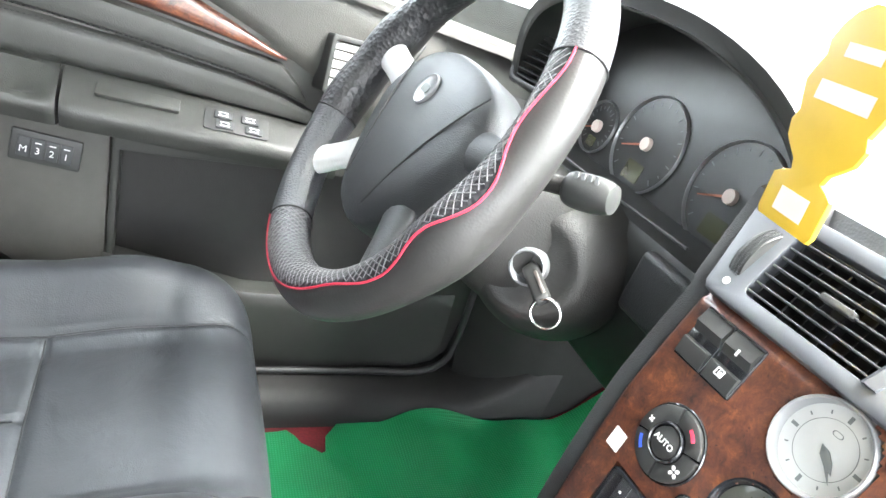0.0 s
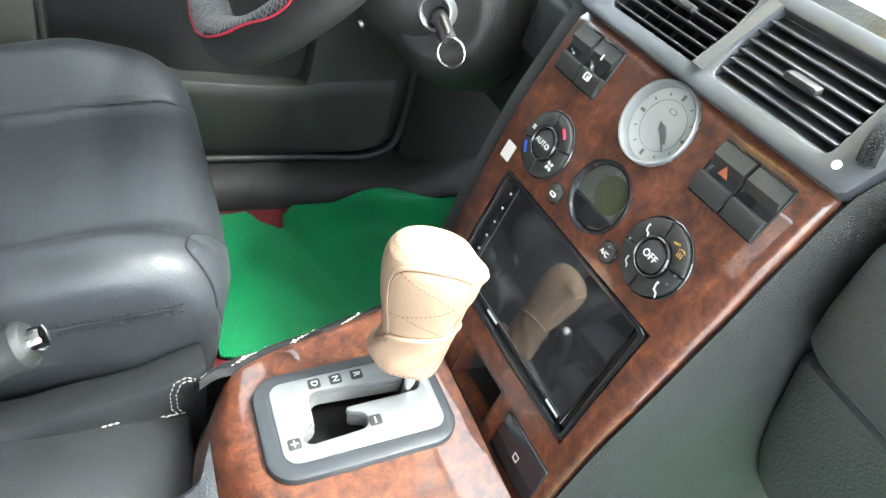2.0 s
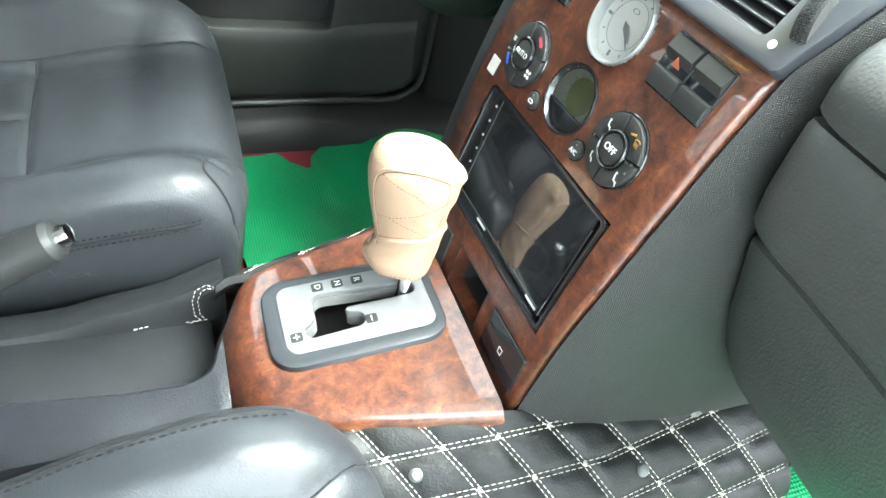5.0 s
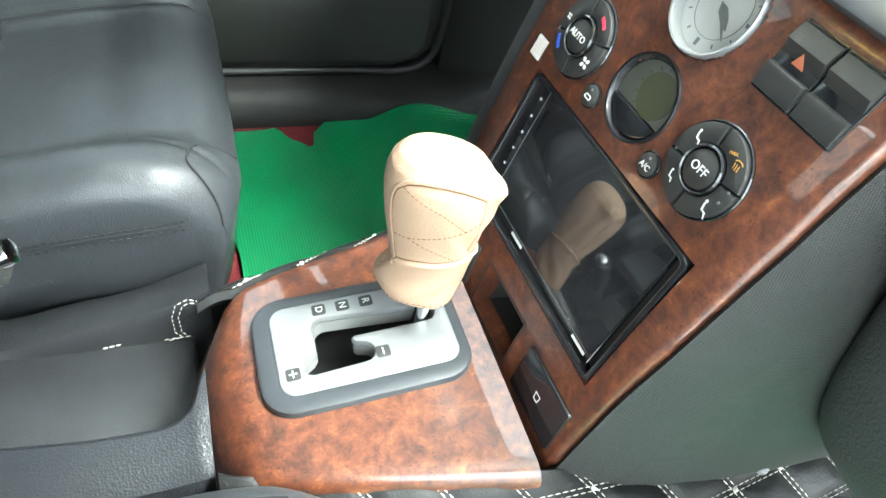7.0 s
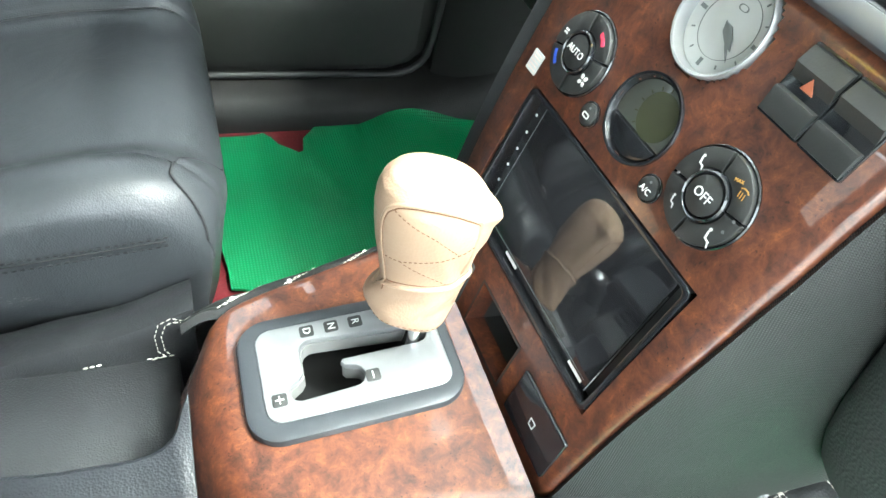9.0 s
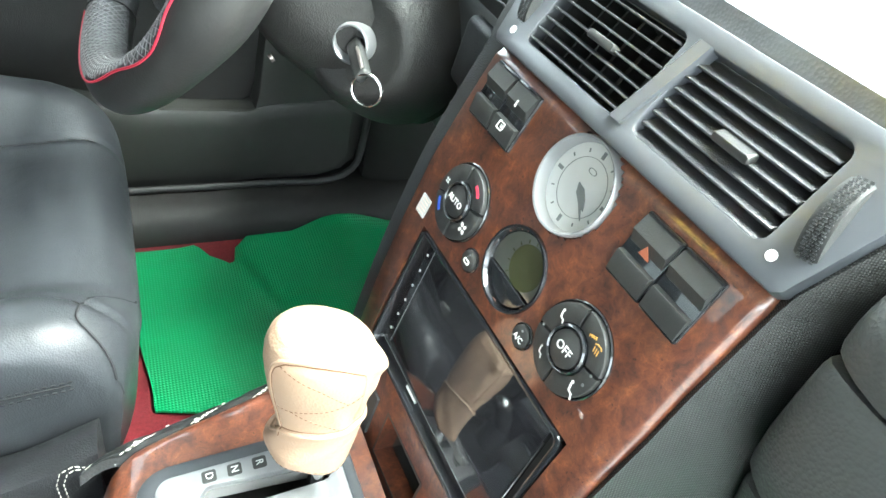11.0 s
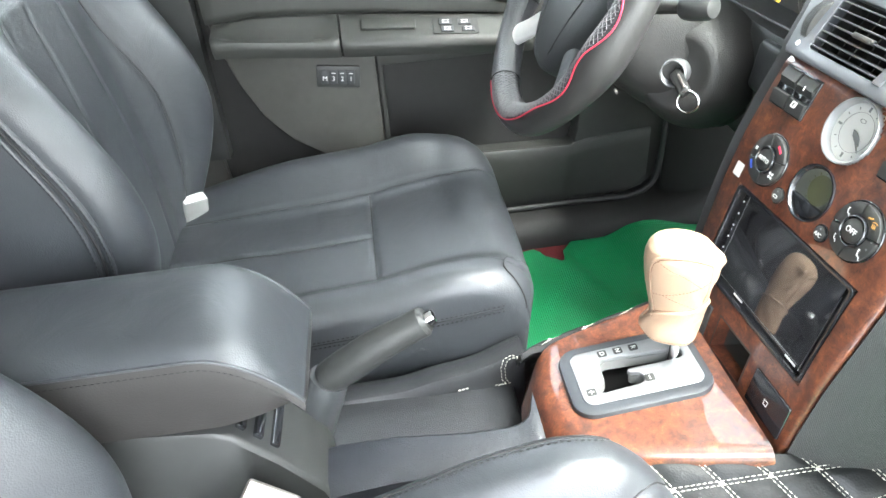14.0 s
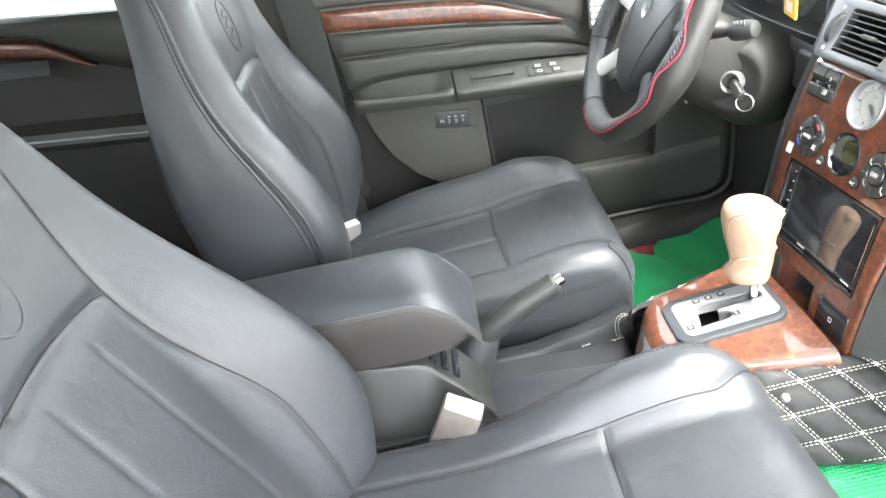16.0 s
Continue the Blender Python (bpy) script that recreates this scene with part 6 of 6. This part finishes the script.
    for v in (-1, 1):
        for k in (0.03, 0.115):
            pts = []
            for z in np.linspace(0.42, 1.04, 80):
                xe = back_front(z, v)
                pts.append(Vector((xe + (rear_x(z) - xe) * k + back_shift(z), side * (CW + v * (half_w(z) + 0.0042 + 0.001 * (k > 0.1))), z)))
            stitches(bm, pts, 0.0042, 0.0018, 0.0010)
            welt = bmesh.new()
            tube(welt, [p - Vector((0, side * v * 0.0028, 0)) for p in pts], 0.0033, 8)
            part("welt", welt, M_LEATHER, back)
    part("stitching", bm, M_THREAD_BLACK, back, kind="stuff")
    for v in (-1, 1):
        bm = bmesh.new()
        pts = []
        for z in np.linspace(0.42, 1.04, 60):
            xe = back_front(z, v)
            pts.append(Vector((xe + (rear_x(z) - xe) * 0.072 + back_shift(z), side * (CW + v * (half_w(z) + 0.0032)), z)))
        tube(bm, pts, 0.0016, 6)
        part("side_seam", bm, M_THREAD_BLACK, back)
    panel = [(0.105 + 0.022 * sm(0.81, 1.0, z) + 0.032 * sm(0.8, 0.6, z), z) for z in np.linspace(0.42, 1.05, 70)]
    for v in (-1, 1):
        bm = bmesh.new()
        tube(bm, [spot(z, v * w / half_w(z), 0.0013) for w, z in panel], 0.0009, 5)
        part("seam", bm, M_THREAD_BLACK, back)
    bm = bmesh.new()
    tube(bm, [spot(0.806 + 0.012 * math.cos(w / 0.105 * 1.5), w / half_w(0.81), 0.0016) for w in np.linspace(-0.100, 0.100, 40)], 0.0009, 5)
    part("seam", bm, M_THREAD_BLACK, back)
    bm = bmesh.new()
    ring = []
    for k in range(40):
        a = 2 * math.pi * k / 40
        z = 0.884 + 0.040 * math.sin(a)
        ring.append(spot(z, (0.030 * math.cos(a)) / half_w(z), 0.0002))
    tube(bm, ring, 0.0013, 6, closed=True)
    for dz, L, tilt_ in ((0.022, 0.010, 0.3), (0.014, 0.014, -0.3), (0.006, 0.016, 0.4), (-0.003, 0.014, -0.2), (-0.012, 0.013, 0.35), (-0.021, 0.009, -0.2)):
        tube(bm, [spot(0.884 + dz + tilt_ * t * L, (t * L) / 0.2 + 0.012 * math.sin(5 * t + 40 * dz), 0.0002) for t in np.linspace(-1, 1, 8)], 0.0012, 6)
    part("embossed_emblem", bm, M_LEATHER, back, "embossed oval emblem")
    return seat


front_seat(1, 0.0, lambda z: 0.0, -0.010, 0.0, 0.010, "black leather driver's seat with high stitched backrest")
passenger = front_seat(-1, 0.055, lambda z: 0.035 - 0.24 * (z - 0.5), 0.055, 0.02, 0.0, "black leather passenger seat with high stitched backrest")
passenger.matrix_basis = Matrix.Translation((0, 0.05, -0.035)) @ passenger.matrix_basis     # it stands a little lower and nearer the tunnel


# ---- driver's side of the dashboard ----
bm = bmesh.new()
rows = []
for y in np.linspace(0.135, 0.72, 30):
    k = 0.02 * sm(0.55, 0.7, y)
    rows.append([(0.335 + k, y, 0.700), (0.262 + k, y, 0.704), (0.248 + k, y, 0.700), (0.242 + k, y, 0.690), (0.245 + k, y, 0.64), (0.258 + k, y, 0.58), (0.285 + k, y, 0.52), (0.34 + k, y, 0.47), (0.50, y, 0.44), (0.50, y, 0.70)])
loft(bm, rows)
part("knee_panel", bm, M_PLASTIC, dash)
bm = bmesh.new()
box(bm, pose(0.246, 0.195, 0.664, 0, 8), (0.03, 0.09, 0.060), 0.008, 3)
part("ledge_cover", bm, M_PLASTIC_GREY, dash)
# binnacle hood
HY = 0.372
bm = bmesh.new()
rows = []
for x, g in ((0.232, 0.985), (0.230, 1.0), (0.236, 1.012), (0.26, 1.015), (0.32, 1.01), (0.40, 0.98), (0.48, 0.93)):
    row = []
    for k in range(33):
        a = math.pi * (0.0 + k / 32)
        row.append((x + 0.03 * (1 - math.sin(a)), HY - 0.262 * g * math.copysign(abs(math.cos(a)) ** 0.85, math.cos(a)), 0.742 + 0.146 * g * math.sin(a) ** 0.75))
    rows.append(row)
slab(bm, rows, lambda p: ((0.0), (HY - p.y) * 0.055, (0.742 - p.z) * 0.09 - 0.002))
part("binnacle_hood", bm, M_PLASTIC, dash)
cluster = thing("instrument_cluster", (0.32, HY, 0.70), "dark instrument cluster with two round gauges, switched off", "instrument cluster")
CF = fr((0.318, HY, 0.765), (0, -1, 0), (0.22, 0, 1))
bm = bmesh.new()
prism(bm, [(0.245 * math.cos(a), -0.085 + 0.20 * math.sin(a) ** 0.8) for a in np.linspace(0, math.pi, 30)], CF @ pose(0, 0, -0.012), 0.010)
part("backing", bm, M_GAUGE, cluster)
for cx, cy, r in ((-0.012, -0.018, 0.052), (0.124, -0.018, 0.052), (-0.105, -0.03, 0.03)):
    g = CF @ pose(cx, cy, 0)
    bm = bmesh.new()
    lathe(bm, g, [(r - 0.0005, -0.004), (r + 0.001, 0.0015), (r + 0.0015, 0.002), (r + 0.002, 0.0015), (r + 0.0025, -0.004), (r - 0.0005, -0.004)], 56)
    ring_ = part("gauge_ring", bm, M_SILVER, cluster)
    bm = bmesh.new()
    prism(bm, circle(r - 0.001, 48), g @ pose(0, 0, -0.004), 0.003)
    gf = part("gauge_face", bm, M_GAUGE, cluster)
    for k in range(17):
        a = radians(225 - 270 * k / 16)
        bm = bmesh.new()
        box(bm, g @ pose((r - 0.007) * math.cos(a), (r - 0.007) * math.sin(a), -0.0008, 0, 0, math.degrees(a)), (0.006 if k % 2 == 0 else 0.003, 0.0011, 0.0004))
        part("scale_mark", bm, M_DARKPRINT, gf)
    bm = bmesh.new()
    prism(bm, [(-0.004, 0.0014), (r * 0.74, 0.0006), (r * 0.74, -0.0006), (-0.004, -0.0014)], g @ pose(0, 0, 0.001, 0, 0, 200), 0.0008)
    part("needle", bm, M_HAZARD, cluster)
    bm = bmesh.new()
    lathe(bm, g, [(0, -0.001), (0.0075, -0.001), (0.007, 0.004), (0, 0.0045)], 24)
    part("needle_hub", bm, M_PINKPRINT, cluster)
    bm = bmesh.new()
    prism(bm, rounded(r * 0.55, r * 0.4, 0.002, cy=-r * 0.6), g @ pose(0, 0, -0.001), 0.0005)
    part("small_display", bm, M_LCD, cluster)
bm = bmesh.new()
tube(bm, [(0.252, 0.50, 0.7085), (0.250, 0.40, 0.7085), (0.250, 0.30, 0.7090), (0.253, 0.21, 0.7105)], 0.0016, 6)
part("lower_trim_line", bm, M_PLASTIC, cluster)

# outboard vent beyond the wheel
OV = fr((0.275, 0.585, 0.775), (0.12, -1, 0), (0.4, 0, 1))
ovent = thing("air_vent", (0.275, 0.585, 0.775), "black outboard air vent with grey slats", "air vent")
bm = bmesh.new()
prism(bm, rounded(0.105, 0.07, 0.02), OV @ pose(0, 0, -0.03), 0.034, 0.003, holes=[rounded(0.09, 0.056, 0.016)[::-1]])
part("frame", bm, M_PLASTIC, ovent)
for k in range(6):
    bm = bmesh.new()
    box(bm, OV @ pose(0, -0.022 + 0.009 * k, -0.004, 20), (0.092, 0.0016, 0.014), 0.0005)
    part("slat", bm, M_PLASTIC_GREY, ovent)
bm = bmesh.new()
prism(bm, rounded(0.096, 0.062, 0.016), OV @ pose(0, 0, -0.034), 0.003)
part("duct", bm, M_PLASTIC, ovent)

# ---- steering column and wheel ----
TAU = radians(29.5)
WF = fr((0.050, 0.360, 0.745), (0, -1, 0), (math.sin(TAU), 0, math.cos(TAU)))    # x right, y up, z towards the driver
column = thing("steering_column", (0.18, 0.36, 0.67), "black plastic steering column shroud with ignition and stalk", "steering column")
bm = bmesh.new()
rows = []
for d, w, up, dn in ((-0.045, 0.045, 0.040, -0.050), (-0.052, 0.058, 0.048, -0.062), (-0.075, 0.070, 0.052, -0.078), (-0.11, 0.080, 0.054, -0.090), (-0.15, 0.086, 0.054, -0.095), (-0.20, 0.088, 0.054, -0.092), (-0.26, 0.086, 0.05, -0.085)):
    row = []
    for k in range(40):
        a = 2 * math.pi * k / 40
        c, s_ = math.cos(a), math.sin(a)
        c, s_ = math.copysign(abs(c) ** 0.7, c), math.copysign(abs(s_) ** 0.7, s_)
        row.append(WF @ Vector((w * c, s_ * (up if s_ > 0 else -dn), d)))
    rows.append(row)
loft(bm, rows)
part("shroud", bm, M_COLUMN, column)
bm = bmesh.new()
tube(bm, [WF @ Vector((0, -0.005, -0.05)), WF @ Vector((0, -0.005, -0.015))], 0.034, 24)
part("hub_shaft", bm, M_PLASTIC, column)
IG = fr((0.147, 0.2685, 0.651), (0.70, -0.72, 0.0), (0.12, 0.12, 1))
bm = bmesh.new()
lathe(bm, IG, [(0.0, -0.075), (0.085, -0.075), (0.068, -0.036), (0.054, -0.017), (0.047, -0.0115), (0.042, -0.011), (0.036, -0.0135), (0.026, -0.017), (0.0, -0.017)], 56)
part("ignition_dish", bm, M_COLUMN, column, "round dark dish round the ignition")
bm = bmesh.new()
lathe(bm, IG, [(0.0132, -0.018), (0.0172, -0.018), (0.0176, -0.004), (0.0168, -0.0015), (0.0152, -0.001), (0.0138, -0.003), (0.0132, -0.018)], 40)
part("ignition_ring", bm, M_SILVER, column, "pale ring round the key barrel")
bm = bmesh.new()
lathe(bm, IG, [(0, -0.019), (0.0131, -0.019), (0.0131, -0.011), (0, -0.011)], 30)
part("key_barrel", bm, M_PLASTIC, column)
bm = bmesh.new()
lathe(bm, WF @ pose(0.050, -0.088, -0.10, 60, 0, 0), [(0, 0), (0.004, 0), (0.004, 0.003), (0, 0.003)], 14)
part("screw", bm, M_STEEL, column)
S0, S1 = Vector((0.105, 0.275, 0.735)), Vector((0.150, 0.190, 0.752))
bm = bmesh.new()
tube(bm, [S0.lerp(S1, t) for t in (-0.2, 0, 0.3, 0.66)], lambda t: 0.011 - 0.004 * t, 14)
part("stalk_arm", bm, M_COLUMN, column)
bm = bmesh.new()
tube(bm, [S0.lerp(S1, t) for t in (0.58, 0.60, 0.64, 0.72, 0.84, 0.94, 0.99, 1.0)], lambda t: 0.0145 * math.sin(math.pi * (0.18 + 0.7 * t)) ** 0.6, 20)
stalk = part("stalk_knob", bm, M_PLASTIC, column, "ribbed black stalk end")
bm = bmesh.new()
for k in range(4):
    box(bm, fr(S0.lerp(S1, 0.68 + 0.06 * k) + Vector((-0.008, -0.004, 0.011)), (0.45, -0.85, 0.17), (0, 0.2, 1)), (0.003, 0.009, 0.0012))
part("printed_bars", bm, M_DARKPRINT, stalk)

key = thing("car_key", (0.135, 0.255, 0.645), "black car key in the ignition with a steel split ring", "key")
K0 = IG @ Vector((0, 0, -0.010))
K1 = IG @ Vector((0.030, -0.014, 0.026))
bm = bmesh.new()
kf = fr(K0.lerp(K1, 0.5), (K1 - K0), (0.5, 0.5, 0.7))
box(bm, kf, ((K1 - K0).length, 0.015, 0.010), 0.004, 3)
part("key_bow", bm, M_PLASTIC, key)
bm = bmesh.new()
box(bm, kf @ pose(0.006, 0.0045, 0.003), ((K1 - K0).length * 0.6, 0.003, 0.006), 0.001)
part("key_edge", bm, M_STEEL, key)
bm = bmesh.new()
c = K1 + Vector((0.003, -0.004, -0.009))
ringm = fr(c, (0.75, -0.66, 0.0), (0.1, 0.1, 1))
for dz, rr in ((-0.0007, 0.0130), (0.0007, 0.0128)):
    tube(bm, [ringm @ Vector((rr * math.cos(a), rr * math.sin(a), dz)) for a in np.linspace(0, 2 * math.pi, 41)[:-1]], 0.0011, 8, closed=True)
part("split_ring", bm, M_CHROME, key)

wheel = thing("steering_wheel", (0.05, 0.36, 0.745), "four-spoke steering wheel in a black leather cover with red stitching", "steering wheel")
RIM = 0.178


def rim_r(a):
    """Radius of the covered rim; a in degrees anticlockwise from the driver's right."""
    a = (a + 180) % 360 - 180
    bump = 0.0045 * math.exp(-((a + 12) / 14) ** 2) + 0.001 * math.exp(-((a + 62) / 10) ** 2) + 0.004 * math.exp(-((abs(a) - 168) / 14) ** 2)
    return 0.0198 + bump


def rim(a, b, out=0.0):
    """A point of the rim: a round the wheel, b round the tube (0 outwards, 90 towards the driver)."""
    r = rim_r(a) + out
    ca, sa = math.cos(radians(a)), math.sin(radians(a))
    q = RIM + r * math.cos(radians(b))
    return WF @ Vector((q * ca, q * sa, r * 1.06 * math.sin(radians(b))))


bm = bmesh.new()
rows = [[rim(a, b, -0.0012) for b in np.linspace(0, 360, 25)[:-1]] for a in np.linspace(0, 360, 121)[:-1]]
rows.append(rows[0])
loft(bm, rows, caps=False)
part("rim", bm, M_LEATHER, wheel)
M_RIM_TEX = material("dimpled_leather", (0.02, 0.02, 0.022), 0.4, bump=1.0, bump_scale=230, bump_kind="cells", spec=0.6)
M_RIM_PERF = material("perforated_leather", (0.05, 0.052, 0.056), 0.45, bump=0.5, bump_scale=420, bump_kind="cells", spec=0.6)
M_RIM_SMOOTH = material("worn_grey_leather", (0.024, 0.0235, 0.0225), 0.42, bump=0.1, bump_scale=450, bump_kind="cells")
def wave(a):
    """Winding edge between the smooth and the dimpled leather."""
    table = [(-112, 68), (-80, 62), (-60, 74), (-46, 86), (-31, 54), (-24, 55), (-15.5, 86), (-7, 55), (0, 38), (6, 55), (13, 90), (21, 84), (28, 58), (35, 55)]
    return sum(lerp(table, a + d) for d in (-4, -2, 0, 2, 4)) / 5


for name, mt, a0, a1, b0, b1 in (("smooth_panel", M_RIM_SMOOTH, -112, 35, -150, None), ("dimpled_panel", M_RIM_TEX, -112, 35, None, 210), ("perforated_panel", M_RIM_PERF, 35, 80, -180, 180),
                                 ("perforated_panel", M_RIM_PERF, -158, -112, -180, 180), ("smooth_panel", M_RIM_SMOOTH, -248, -158, -150, 68), ("dimpled_panel", M_RIM_TEX, -248, -158, 68, 210), ("perforated_panel", M_RIM_PERF, 80, 112, -180, 180)):
    bm = bmesh.new()
    loft(bm, [[rim(a, b) for b in np.linspace(wave(a) if b0 is None else b0, wave(a) if b1 is None else b1, 22)] for a in np.linspace(a0, a1, max(8, int((a1 - a0) / 3)))], closed=False)
    part(name, bm, mt, wheel)
for a0, a1 in ((-112, 35),):
    bm = bmesh.new()
    wav = [rim(a, wave(a), 0.0006) for a in np.linspace(a0, a1, 120)]
    tube(bm, wav, 0.0010, 6)
    part("red_piping", bm, M_REDTHREAD, wheel, "red piping along the cover")
    bm = bmesh.new()
    for k in range(64):
        for way in (1, -1):
            a1_ = -112 + 2.3 * k
            pts = [rim(a1_ + way * (b - 130) * 0.11, b, 0.0001) for b in np.linspace(60, 200, 16) if b > wave(a1_ + way * (b - 130) * 0.11) + 3 and a0 < a1_ + way * (b - 130) * 0.11 < a1]
            if len(pts) > 2:
                tube(bm, pts, 0.0005, 4)
    part("net_stitching", bm, M_NET, wheel, "fine diamond net sewn on the dimpled leather", kind="stuff")
for a in (35, -112, -158, 80, 112):
    bm = bmesh.new()
    tube(bm, [rim(a, b, 0.0004) for b in np.linspace(0, 360, 33)[:-1]], 0.0009, 6, closed=True)
    part("cross_seam", bm, M_THREAD_BLACK, wheel)
# hub with its cover, spokes and round badge
bm = bmesh.new()
rows = []
hub = []
for k in range(64):
    a = 2 * math.pi * k / 64
    c, s_ = math.cos(a), math.sin(a)
    c2, s2 = math.copysign(abs(c) ** 0.75, c), math.copysign(abs(s_) ** 0.75, s_)
    w = 0.114 - 0.008 * abs(s2) if s2 > 0 else 0.114 - 0.046 * abs(s2)
    hub.append((w * c2, (0.076 if s2 > 0 else 0.104) * s2 - 0.008))
for k, h in ((0.90, -0.04), (1.0, -0.034), (1.0, -0.012), (0.985, -0.002), (0.94, 0.004), (0.82, 0.009), (0.6, 0.0125), (0.3, 0.0145), (0.05, 0.015)):
    rows.append([WF @ Vector((x * k, y * k, h - 0.006)) for x, y in hub])
loft(bm, rows)
hubcap = part("hub_cover", bm, M_PLASTIC_GREY, wheel, "charcoal airbag cover", angle=60)
for sgn in (1, -1):
    bm = bmesh.new()
    tube(bm, [WF @ Vector((sgn * (0.035 + 0.052 * t), -0.085 + 0.135 * t ** 0.8, 0.0035 + 0.004 * math.sin(math.pi * t))) for t in np.linspace(0, 1, 20)], 0.0010, 6)
    part("cover_line", bm, M_PLASTIC, hubcap)
bm = bmesh.new()
lathe(bm, WF @ pose(-0.004, 0.022, 0.0082), [(0, 0), (0.0155, 0), (0.0155, 0.002), (0.0145, 0.003), (0.013, 0.002), (0.0, 0.0026)], 36)
badge = part("badge", bm, M_SILVER, hubcap, "round bright badge, plain shape")
bm = bmesh.new()
prism(bm, rounded(0.017, 0.008, 0.0035), WF @ pose(-0.004, 0.022, 0.0108, 0, 0, 0), 0.0006)
part("badge_shape", bm, M_DARKPRINT, badge)
for a in (172, 222, 8, -42):
    ca, sa = math.cos(radians(a)), math.sin(radians(a))
    bm = bmesh.new()
    rows = []
    for q, w, th, h in ((0.07, 0.021, 0.011, -0.016), (0.095, 0.019, 0.011, -0.013), (0.125, 0.0165, 0.010, -0.008), (0.150, 0.017, 0.010, -0.004), (0.168, 0.019, 0.009, 0.0)):
        ring_pts = []
        for k in range(16):
            b = 2 * math.pi * k / 16
            ring_pts.append(WF @ Vector((q * ca - w * math.cos(b) * sa, q * sa + w * math.cos(b) * ca, h + th * math.sin(b))))
        rows.append(ring_pts)
    loft(bm, rows)
    part("spoke", bm, M_PALE if ca < 0 else M_PLASTIC_GREY, wheel, "satin silver spoke" if ca < 0 else "dark spoke")
# ---- yellow card charm hanging in front of the dashboard ----
YF = fr((0.106, 0.0145, 0.814), (-0.17, -0.985, 0), (0, 0, 1))
charm = thing("hanging_charm", (0.106, 0.0145, 0.814), "yellow scalloped card charm hanging from the mirror", "charm")
bm = bmesh.new()
half_side = [(0.015, 0.0), (0.0165, 0.003), (0.0165, 0.020), (0.013, 0.0225), (0.0085, 0.0245), (0.010, 0.029), (0.0145, 0.033), (0.0185, 0.037), (0.0205, 0.044), (0.0185, 0.049), (0.0205, 0.055), (0.0225, 0.062), (0.0205, 0.068), (0.018, 0.074), (0.0195, 0.080), (0.017, 0.087), (0.0125, 0.093), (0.006, 0.097)]
half_side = [(x * 1.2, y) for x, y in half_side]
outline = half_side + [(-x, y) for x, y in half_side[::-1]]
prism(bm, outline, YF @ pose(0, 0, -0.0012), 0.0024, 0.0004)
part("card", bm, M_YELLOW, charm)
for cy, w, h in ((0.011, 0.020, 0.011), (0.060, 0.034, 0.0085), (0.078, 0.022, 0.006)):
    bm = bmesh.new()
    box(bm, YF @ pose(0, cy, 0.0013), (w, h, 0.0004))
    part("printed_bar", bm, M_PINKPRINT, charm)
bm = bmesh.new()
tube(bm, [YF @ Vector((0, 0.096, 0)), (0.112, 0.0125, 1.0), (0.15, 0.0, 1.17)], 0.0009, 6)
part("cord", bm, M_YELLOW, charm)
mirror = thing("rear_view_mirror", (0.16, 0, 1.19), "black interior mirror below the roof", "mirror")
bm = bmesh.new()
box(bm, pose(0.15, 0.03, 1.19, 0, 12, -8), (0.03, 0.24, 0.065), 0.012, 3)
part("housing", bm, M_PLASTIC, mirror)
bm = bmesh.new()
tube(bm, [(0.16, 0.03, 1.2), (0.22, 0.02, 1.25)], 0.01, 10)
part("mount", bm, M_PLASTIC, mirror)
bm = bmesh.new()
box(bm, pose(0.134, 0.032, 1.187, 0, 12, -8), (0.002, 0.225, 0.055), 0.0008)
part("mirror_glass", bm, M_CHROME, mirror)
